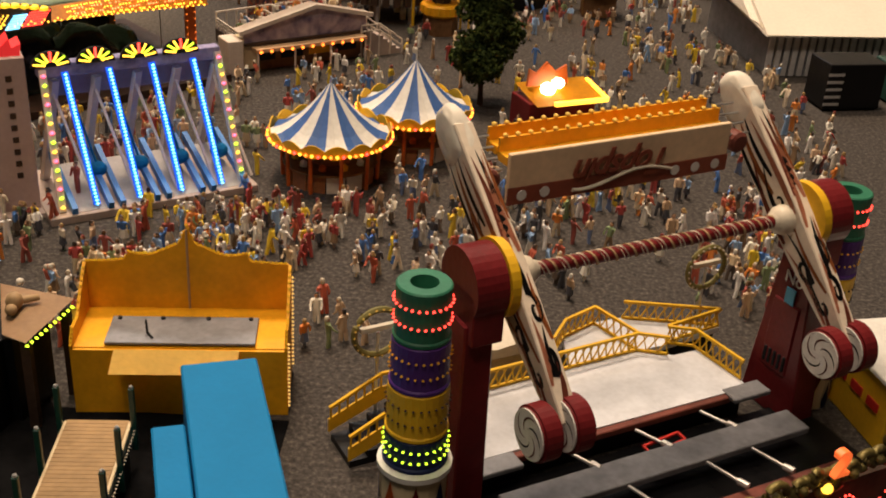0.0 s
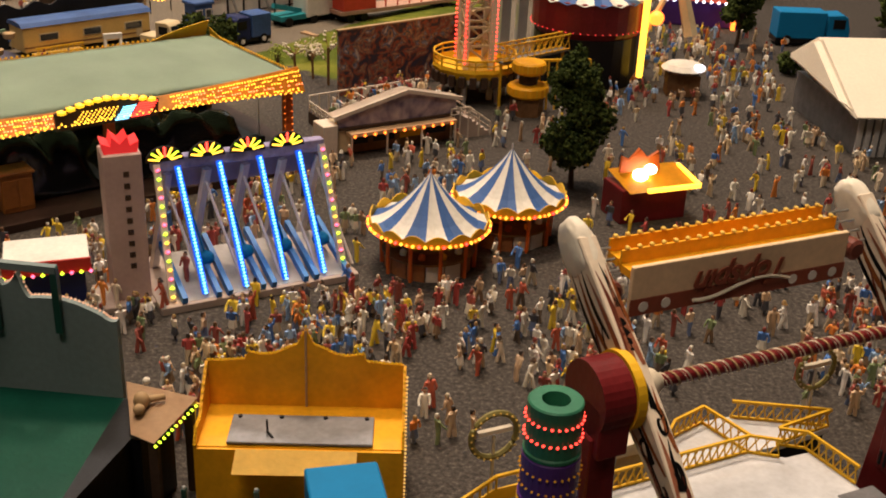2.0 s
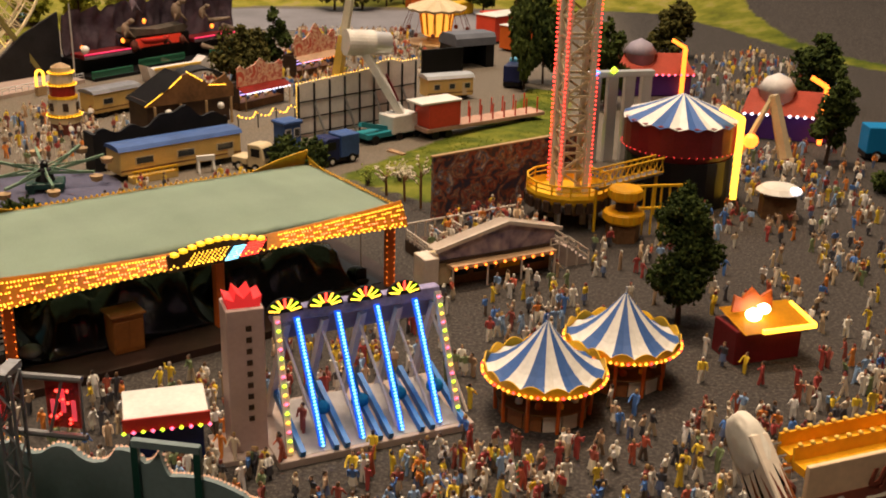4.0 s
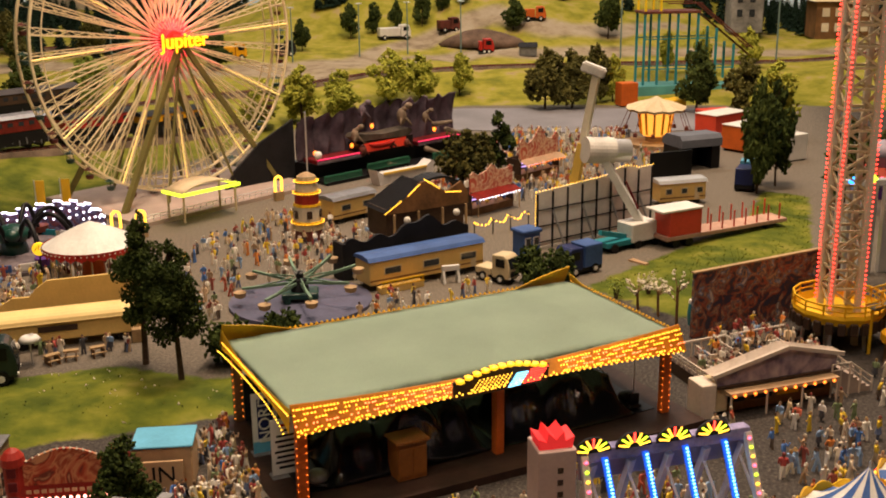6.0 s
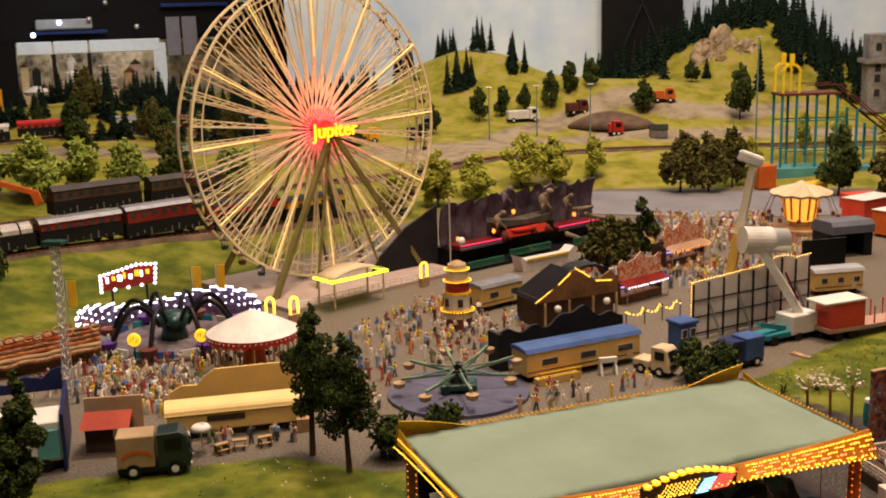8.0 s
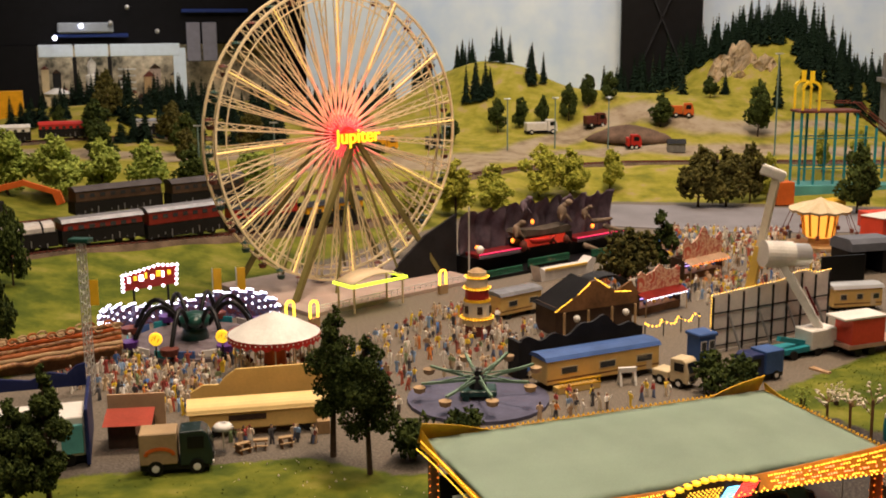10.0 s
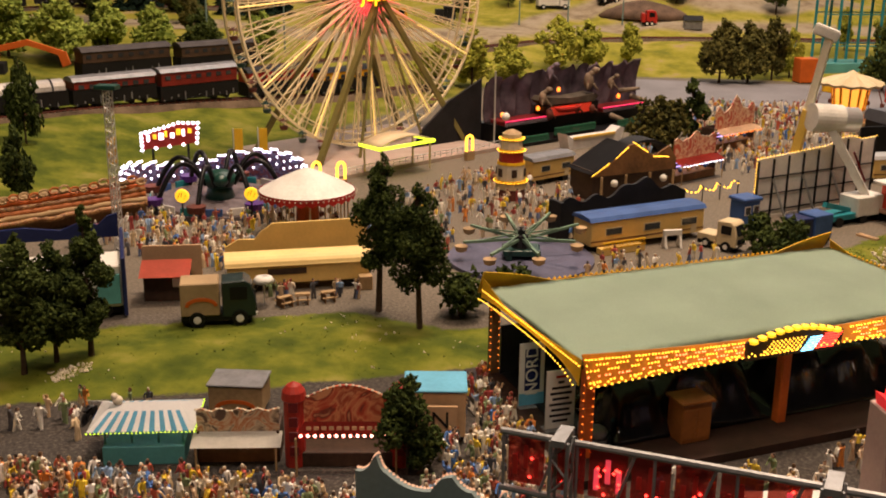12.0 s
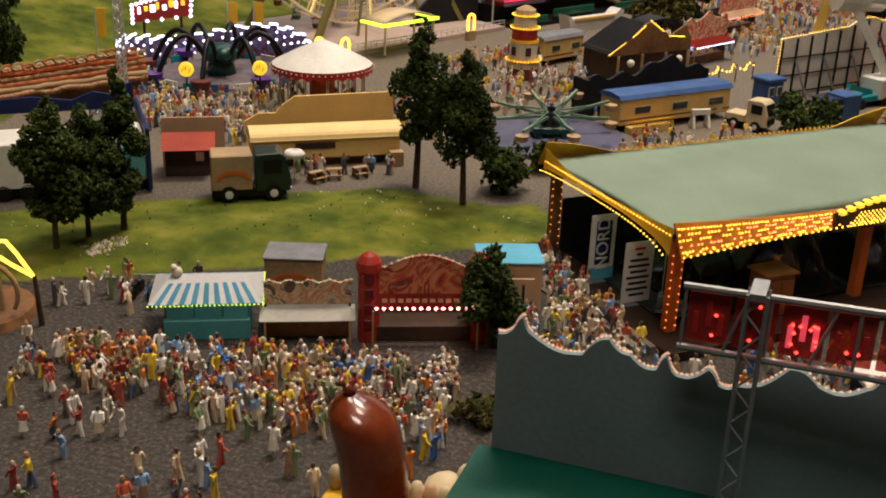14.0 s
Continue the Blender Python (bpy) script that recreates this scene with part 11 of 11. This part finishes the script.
def hall_fittings():
    """Dark pillar, display window and ceiling fittings of the hall."""
    p = thing("pillar", -75.5, 343.0, 0, 14, "black steel pillar with crossed bracing before the sky wall", "pillar", kind="structure")
    bm = bmesh.new()
    box(bm, -12, -2, -20, 12, 2, 120)
    part("column", bm, M["black"], p)
    for s in (-1, 1):
        bm = bmesh.new()
        beam(bm, (-6 * s, -2.3, 22), (6 * s, -2.3, 50), 1.6, 0.6)
        part("cross_brace", bm, M["dark"], p)
    t = thing("display_window", -268.0, 340.0, 0, 38.5, "lit display window framed in pale blue panels", "window", kind="structure")
    bm = bmesh.new()
    box(bm, -60, 14, -10, 60, 16, 28)
    part("diorama_back", bm, M["diorama"], t)
    for x0, x1 in ((-28, -16.3), (-15.7, -4.3), (-3.6, 20.8)):
        bm = bmesh.new()
        box(bm, x0, 0, 24.2, x1, 1.5, 28.6, 0.2)
        part("pelmet_panel", bm, M["pelmet"], t)
    for x, w, m2 in ((-16, 0.7, "black"), (-4, 0.7, "black"), (20.6, 2.2, "pelmet")):
        bm = bmesh.new()
        box(bm, x - w, 0.2, 0, x + w, 1.6, 24.2 if x < 20 else 27)
        part("mullion", bm, M[m2], t)
    bm = bmesh.new()
    box(bm, -62, 0, 0, -28.4, 1.5, 28.4)
    part("side_panel", bm, M["soffit"], t)
    for x0, x1 in ((23.5, 28.5), (29.2, 34.5)):
        bm = bmesh.new()
        box(bm, x0, 0.4, 22, x1, 1.4, 36, 0.2)
        part("locker_door", bm, M["locker"], t)
    for x0, x1, z in ((-22, 3, 31.0), (22, 46, 39.5)):
        bm = bmesh.new()
        box(bm, x0, -1, z, x1, 0, z + 1.3, 0.2)
        part("blue_rail", bm, M["navy_rail"], t)
    bm = bmesh.new()
    box(bm, -60, 1.6, 28.6, 60, 3, 90)
    part("dark_soffit", bm, M["soffit"], t)
    bm = bmesh.new()
    lathe(bm, [(2.3, 4), (2.3, 17.5), (1.5, 17.9), (1.5, 20.4), (1.7, 20.6), (1.1, 22.4), (0.25, 23.2), (0.15, 25)], 16, -10.2, 4)
    part("model_tower", bm, M["white"], t, "white model dome tower")
    for k in range(4):
        bm = bmesh.new()
        box(bm, -1, 4, 12 + 2.4 * k, 5, 7, 12.5 + 2.4 * k)
        part("model_floor", bm, M["silver"], t)
    rng = np.random.default_rng(8)
    for k in range(16):
        x, h, w = -26 + 3.0 * k + rng.uniform(-1, 1), rng.uniform(8, 20), rng.uniform(0.9, 2.2)
        if -13 < x < -7:
            continue
        bm = bmesh.new()
        box(bm, x - w, 5, 0, x + w, 8, h, 0.1)
        mb = part("model_block", bm, M[("cream", "dark", "tan", "pink_grey", "dirty_white")[k % 5]], t)
        bm = bmesh.new()
        slab(bm, [(x - w - 0.2, h), (x + w + 0.2, h), (x, h + w)], 3.4, "y", 4.8)
        part("model_roof", bm, M["dwood" if k % 2 else "rust"], mb)
    for x, z in ((-13, 35.0), (-3, 36.0), (-22, 31.0), (13, 33.0), (3, 41.5)):
        bm = bmesh.new()
        ball(bm, (x, -3, z), 0.9, 2)
        part("spot_lamp", bm, W_GLOW if x in (-13, -22) else M["silver"], t)
    bm = bmesh.new()
    box(bm, -21, -2, 32.6, -2, -1, 36.2, 0.5)
    part("ceiling_fitting", bm, M["pelmet_dim"], t)
    d = bpy.data.lights.new("display_lamp", "AREA")
    d.shape, d.size, d.size_y, d.energy, d.color = "RECTANGLE", 0.5, 0.06, 0.32, (1.0, 0.92, 0.78)
    lp = new("display_lamp", d)
    lp.parent = t
    lp.matrix_basis = pose(-0.04, 0.07, 0.275, 20, 0, 0)
    y = thing("yellow_display", -248.0, 277.0, 6, 38.5, "yellow and white model building before the display window", "building")
    bm = bmesh.new()
    box(bm, -16, -3, 0, -8, 3, 10)
    part("block", bm, M["deep_yellow"], y)
    bm = bmesh.new()
    lathe(bm, [(3.5, 8), (4.2, 9), (1.0, 10.5)], 14, 2, 0)
    lathe(bm, [(1.2, 0), (1.2, 8)], 8, 2, 0)
    part("white_canopy", bm, M["white"], y)


M["soffit"] = mat("matt_black_soffit", (0.004, 0.004, 0.005), 0.9, var=0.2)
M["locker"] = mat("lilac_grey_door", (0.20, 0.20, 0.24), 0.6, var=0.08)
M["navy_rail"] = mat("dark_blue_rail", (0.015, 0.035, 0.16), 0.4, var=0.08)
M["pelmet"] = mat("pale_blue_pelmet", (0.66, 0.78, 0.88), 0.6, var=0.05)
M["pelmet_dim"] = mat("grey_blue_panel", (0.30, 0.34, 0.38), 0.6, var=0.08)
M["diorama"] = mat("sandy_diorama", (0.62, 0.52, 0.36), 0.8, var=0.3, grain=60, stains=16, col2=(0.015, 0.018, 0.012))
hall_fittings()

# weeds, flowers and pebbles strewn on the lawn
def strew(name, poly, count, size, material, seed, label, category, flat=0.6):
    rng = np.random.default_rng(seed)
    ms = []
    xs, ys = [p[0] for p in poly], [p[1] for p in poly]
    while len(ms) < count:
        x, y = rng.uniform(min(xs), max(xs), 200), rng.uniform(min(ys), max(ys), 200)
        ok = inside(x, y, poly) > 0.3
        z = height(x, y)
        for a, b, c in zip(x[ok], y[ok], z[ok]):
            k = noise.noise((a * 0.12, b * 0.12, seed * 3.1))
            if rng.random() > 0.5 + 1.6 * k:
                continue
            s = size * rng.uniform(0.5, 1.5)
            ms.append(Matrix.LocRotScale((a, b, c + s * 0.3), Euler(rng.uniform(0, 6.3, 3)), (s, s, s * flat)))
    scatter_mesh(name, TUFT_V, TUFT_F, ms[:count], material, label=label, category=category)


TURF_TUFT = leafy("turf_flock", (0.06, 0.085, 0.008), (0.13, 0.15, 0.015))
strew("grass_tufts", LAWN, 500, 0.06, TURF_TUFT, 1, "short green grass tufts on the lawn", "grass")
strew("grass_tufts", BANK, 900, 0.10, TURF_TUFT, 2, "short green grass tufts on the bank", "grass")
strew("white_flowers", LAWN, 90, 0.10, M["cream_light"], 3, "small white flowers and litter on the lawn", "flowers")
strew("weeds", LAWN, 45, 0.10, LEAF, 4, "dark weeds scattered over the lawn", "weeds")
def sapling(x, y, h, seed, label):
    t = thing("sapling", x, y, hz(x, y), seed * 47, label, "tree", "saplings on the bank")
    rng = np.random.default_rng(seed)
    bm = bmesh.new()
    rod(bm, (0, 0, 0), (0.08, 0.05, h * 0.75), 0.13, seg=6)
    part("trunk", bm, M["wood"], t)
    bm, fl = bmesh.new(), bmesh.new()
    for k in range(7):
        a, z = rng.uniform(0, 6.28), h * rng.uniform(0.45, 0.8)
        tip = (1.0 * math.cos(a), 1.0 * math.sin(a), z + rng.uniform(0.4, 1.1))
        rod(bm, (0.06, 0.04, z * 0.9), tip, 0.04, seg=4)
        for q in range(6):
            f = rng.uniform(0.5, 1.1)
            ball(fl, (tip[0] * f + rng.uniform(-0.15, 0.15), tip[1] * f + rng.uniform(-0.15, 0.15), z * 0.9 + (tip[2] - z * 0.9) * f), rng.uniform(0.08, 0.17), 1, 0.7)
    part("branches", bm, M["wood"], t)
    part("blossom", fl, M["cream_light"], t, "pale cream blossom")


for k, (x, y, h) in enumerate(((-16.6, 97.3, 4.6), (-18.3, 99.1, 3.2), (-20.2, 100.6, 2.6))):
    sapling(x, y, h, 40 + k, "thin flowering sapling with pale blossom on the bank")


def rain_barrel():
    t = thing("barrel", -15.2, 97.6, 0, 0, "teal barrel with a white lid by the mural", "barrel")
    bm = bmesh.new()
    lathe(bm, [(0.0, 0.0), (0.42, 0.0), (0.5, 0.7), (0.5, 1.3), (0.42, 2.0), (0.0, 2.0)], 16)
    part("body", bm, M["teal"], t)
    bm = bmesh.new()
    lathe(bm, [(0.0, 2.0), (0.45, 2.0), (0.4, 2.3), (0.0, 2.4)], 16)
    part("lid", bm, M["white"], t)


rain_barrel()


def trestle():
    t = thing("trestle", -38.9, 105.0, 0, 30, "small white trestle standing on the dark paving", "trestle")
    bm = bmesh.new()
    beam(bm, (-0.9, 0, 1.5), (0.9, 0, 1.5), 0.4, 0.5)
    part("top_bar", bm, M["white"], t)
    for sx in (-0.75, 0.75):
        for sy in (-0.5, 0.5):
            bm = bmesh.new()
            beam(bm, (sx, 0, 1.5), (sx, sy, 0), 0.22, 0.22)
            part("leg", bm, M["white"], t)


trestle()


def fallen_boards():
    t = thing("timber_boards", -21.3, 115.2, hz(-21.3, 115.2), -36, "pale timber boards lying on the ground", "timber")
    for k, r in enumerate((0.0, 0.35, -0.3)):
        bm = bmesh.new()
        beam(bm, (-1.2, -0.4 * r + 0.2 * k, 0.12), (1.1, 0.5 * r + 0.2 * k, 0.12), 0.22, 0.2)
        part("board", bm, M["tan_light"], t)


fallen_boards()
for k, (x, y) in enumerate(((-19.5, 105), (-22.5, 103.5))):
    bush(x, y, 1.6, 2.4, M["cream_light"] if k % 2 == 0 else BUSH, 90 + k, "thin flowering shrub on the grass bank", 60, 0.16)
strew("flower_patch", [(-74.5, 58.8), (-72.6, 57.4), (-71.2, 60.2), (-72.2, 62.0)], 110, 0.13, M["cream_light"], 5, "patch of small white flowers beside a tree", "flowers")


def motorbike(x, y, rot, col):
    t = thing("motorcycle", x, y, hz(x, y), rot, "small dark parked motorcycle on the paving edge", "motorcycle", "parked motorcycles")
    for wx in (-0.62, 0.62):
        bm = bmesh.new()
        lathe_y(bm, wx, 0.36, [(0.2, -0.07), (0.36, -0.07), (0.36, 0.07), (0.2, 0.07)], 14)
        part("wheel", bm, M["black"], t)
    bm = bmesh.new()
    ball(bm, (0.1, 0, 0.82), 0.26, 1, 0.7)
    beam(bm, (-0.6, 0, 0.4), (0.3, 0, 0.62), 0.22, 0.3)
    part("body", bm, M[col], t)
    bm = bmesh.new()
    box(bm, -0.65, -0.13, 0.78, -0.05, 0.13, 0.9, 0.04)
    part("saddle", bm, M["black"], t)
    bm = bmesh.new()
    rod(bm, (0.62, 0, 0.36), (0.4, 0, 1.1), 0.05)
    part("fork", bm, M["silver"], t)
    bm = bmesh.new()
    rod(bm, (0.38, -0.35, 1.12), (0.38, 0.35, 1.12), 0.04)
    part("handlebar", bm, M["silver"], t)


for k in range(4):
    motorbike(-67.3 + 0.75 * k, 54.4 + 0.25 * k, 100 + 9 * k, ("black", "dgreen", "dark", "green")[k])

# ---- the crowd: tiny painted plastic figurines, plain shapes ----


def figurine_template(seed):
    """A plain little figurine, 2 cm tall: vertices, faces and material numbers."""
    r = np.random.default_rng(900 + seed)
    V, Fc, Mi = [], [], []

    def tube(rings, mi, join=None):
        """Square-ish sections (centre, half width, half depth) joined into one closed island."""
        base = len(V)
        k = 6
        for (cx, cy, cz), w, d in rings:
            for i in range(k):
                a = 6.2832 * i / k
                V.append((cx + w * math.cos(a), cy + d * math.sin(a), cz))
        for j in range(len(rings) - 1):
            for i in range(k):
                a, b = base + j * k + i, base + j * k + (i + 1) % k
                Fc.append((a, b, b + k, a + k))
                Mi.append(mi)
        if join is not None:
            Fc.append((base, base + 1, join))
            Mi.append(mi)
        Fc.append(tuple(base + i for i in range(k))[::-1])
        Fc.append(tuple(base + (len(rings) - 1) * k + i for i in range(k)))
        Mi.extend((mi, mi))
    st = r.uniform(0.05, 0.22) * (1 if seed % 2 else -1)
    skirt = seed % 4 == 3
    suit = seed % 2 == 0
    low = 0 if suit else 1
    if skirt:
        tube([((0, 0, 0.0), 0.10, 0.09), ((0, 0, 0.35), 0.12, 0.10), ((0, 0, 0.45), 0.30, 0.26), ((0, 0, 1.05), 0.20, 0.14)], low)
    else:
        tube([((-0.12, -st, 0), 0.10, 0.13), ((-0.11, -st * 0.5, 0.5), 0.11, 0.12), ((0.0, 0, 0.98), 0.21, 0.14), ((0.11, st * 0.5, 0.5), 0.11, 0.12), ((0.12, st, 0), 0.10, 0.13)], low)
    bend = r.uniform(-0.22, 0.12)
    trunk = len(V)
    tube([((0, 0, 0.92), 0.20, 0.14), ((0, 0.4 * bend, 1.2), 0.21, 0.15), ((0, 0.8 * bend, 1.48), 0.27, 0.15), ((0, bend, 1.60), 0.10, 0.09)], 0, 6 if suit else None)
    for s in (-1, 1):
        up = r.uniform(-0.4, 1.0) if r.random() < 0.2 else -1
        fx, fy = 0.27 + r.uniform(0, 0.12), r.uniform(-0.42, 0.10)
        el = (s * fx, fy * 0.4, 1.18 + 0.1 * (up > 0))
        hd = (s * (fx - 0.02 + 0.1 * (up > 0)), fy, 0.98 if up < 0 else 1.3 + 0.5 * up)
        tube([((s * 0.24, 0.8 * bend, 1.50), 0.085, 0.085), (el, 0.075, 0.075), (hd, 0.06, 0.06)], 0, trunk + 12)
    tube([((0, bend, 1.56), 0.07, 0.07), ((0, bend - 0.01, 1.65), 0.115, 0.125), ((0, bend - 0.01, 1.77), 0.12, 0.13), ((0, bend, 1.86), 0.08, 0.09)], 2)
    hat = seed == 6
    tube([((0, bend + 0.06, 1.66), 0.11 if not hat else 0.2, 0.10 if not hat else 0.2), ((0, bend + 0.02, 1.78), 0.13, 0.14), ((0, bend + 0.02, 1.90), 0.08, 0.09)], 3)
    return V, Fc, Mi


def build_crowd():
    bpy.context.view_layer.update()
    dg = bpy.context.evaluated_depsgraph_get()
    temps = [figurine_template(i) for i in range(12)]
    mats = [TOPS, LEGS, SKIN, HAIR]
    single = []
    for V, Fc, Mi in temps:
        me = bpy.data.meshes.new("figurine")
        me.from_pydata((np.array(V) * C).tolist(), [], Fc)
        for m in mats:
            me.materials.append(m)
        me.polygons.foreach_set("material_index", np.array(Mi, np.int32))
        single.append(me)
    rng = np.random.default_rng(77)
    left = 300
    areas = [
        ("square", [(-19, 41.5), (-2, 41.5), (0, 46), (18, 45), (26, 60), (30, 76), (25, 92), (26, 114), (17, 119), (8, 97), (-2, 88), (-14, 77), (-20, 60)], 620, 1.0),
        ("stalls", [(-84, 31), (-47, 31), (-45.5, 44), (-47, 51.6), (-64, 48), (-84, 44)], 215, 1.0),
        ("stalls", [(-69, 43), (-45.5, 43.5), (-46.5, 51.6), (-58, 49.2), (-66, 47)], 280, 1.0),
        ("steps", [(-46.5, 57), (-42.5, 48), (-37, 55), (-43, 64), (-46.5, 68.5)], 170, 1.0),
        ("hall front", [(-38, 44), (-21, 43), (-19, 50), (-15, 66), (-16, 72), (-36, 55)], 240, 1.0),
        ("yellow stall", [(-17.5, 40.8), (-13.4, 40.8), (-8, 44.5), (-18, 50)], 50, 1.0),
        ("square", [(0, 47), (20, 47), (25, 63), (3, 60)], 130, 1.0),
        ("swing front", [(-18, 47), (-6, 47), (-3, 56), (-9, 56), (-17, 51)], 70, 1.0),
        ("wheel square", [(-68, 92), (-57.5, 89.5), (-47, 99.5), (-50, 117), (-58, 129), (-67, 124), (-69, 105)], 240, 1.0),
        ("caravan", [(-48, 95.5), (-35, 103), (-31, 106.5), (-44, 91)], 24, 1.0),
        ("spider", [(-92, 84), (-74, 83), (-66, 91), (-68, 101), (-78, 99), (-92, 98)], 230, 1.0),
        ("far square", [(-52, 140), (-28, 139), (-20, 165), (-28, 190), (-47, 188), (-50, 165)], 560, 1.0),
        ("tavern", [(-16, 84), (-6, 90), (0, 98), (-12, 98)], 40, 1.0),
        ("lorry", [(-72, 76), (-60, 80), (-61, 82), (-72, 79)], 16, 1.0),
        ("marquee", [(9, 108), (24, 106), (32, 124), (12, 126)], 80, 1.0),
        ("east field", [(12, 135), (30, 132), (37, 165), (28, 186), (14, 172)], 210, 1.0),
        ("lawn edge", [(-76, 50), (-66, 52), (-62, 58), (-72, 56)], 14, 1.0),
    ]
    joined = {}
    for name, poly, count, dens in areas:
        xs, ys = [p[0] for p in poly], [p[1] for p in poly]
        got, tries = 0, 0
        while got < count and tries < count * 30:
            tries += 1
            x, y = rng.uniform(min(xs), max(xs)), rng.uniform(min(ys), max(ys))
            if inside(np.array([x]), np.array([y]), poly)[0] < 0:
                continue
            if name in ("square", "far square") and rng.random() > 0.62 + 0.9 * noise.noise((x * 0.13, y * 0.13, 2.0)):
                continue
            hit, place, _, _, ob, _ = scene.ray_cast(dg, (x * C, y * C, 1.2), (0, 0, -1))
            on_steps = name in ("steps", "hall front")
            if not hit or not (ob.name == "ground" or (on_steps and place.z < 0.012)):
                continue
            ok = True
            for dx, dy in ((0.5, 0.3), (-0.5, 0.3), (0, -0.5)):
                h2, p2, _, _, o2, _ = scene.ray_cast(dg, ((x + dx) * C, (y + dy) * C, 1.2), (0, 0, -1))
                ok &= h2 and (o2.name == "ground" or (on_steps and p2.z < 0.012))
            if not ok:
                continue
            got += 1
            k = int(rng.integers(12))
            s = 0.87 * rng.uniform(0.88, 1.08)
            m = Matrix.LocRotScale((x, y, place.z / C - 0.02), Euler((0, 0, rng.uniform(0, 6.28))), (s, s, s))
            if left > 0 and (name in ("yellow stall", "swing front") or (name == "square" and y < 62) or (name == "stalls" and y < 46)):
                left -= 1
                o = new("figurine", single[k])
                o.matrix_basis = Matrix.Translation(m.translation * C) @ m.to_3x3().to_4x4()
                tagged(o, "painted miniature plastic figurine standing on the paving", "figurine", "figurines of the crowd")
            else:
                joined.setdefault(k, []).append(m)
    a = radians(33)
    for i in range(58):
        lx, ly = rng.uniform(-3.7, 6.2), rng.uniform(0.4, 6.1)
        z = 1.0 + 0.12 * int((lx + 4.0) / 2.1)
        m = Matrix.LocRotScale((-9.8 + lx * math.cos(a) - ly * math.sin(a), 83.0 + lx * math.sin(a) + ly * math.cos(a), z), Euler((0, 0, rng.uniform(0, 6.28))), (0.85, 0.85, 0.85))
        joined.setdefault(int(rng.integers(12)), []).append(m)
    for k, ms in joined.items():
        V, Fc, Mi = temps[k]
        scatter_mesh("figurine_crowd", V, Fc, ms, mats, None, Mi, "stuff", "crowd of painted miniature figurines on the fairground", "figurines")


build_crowd()
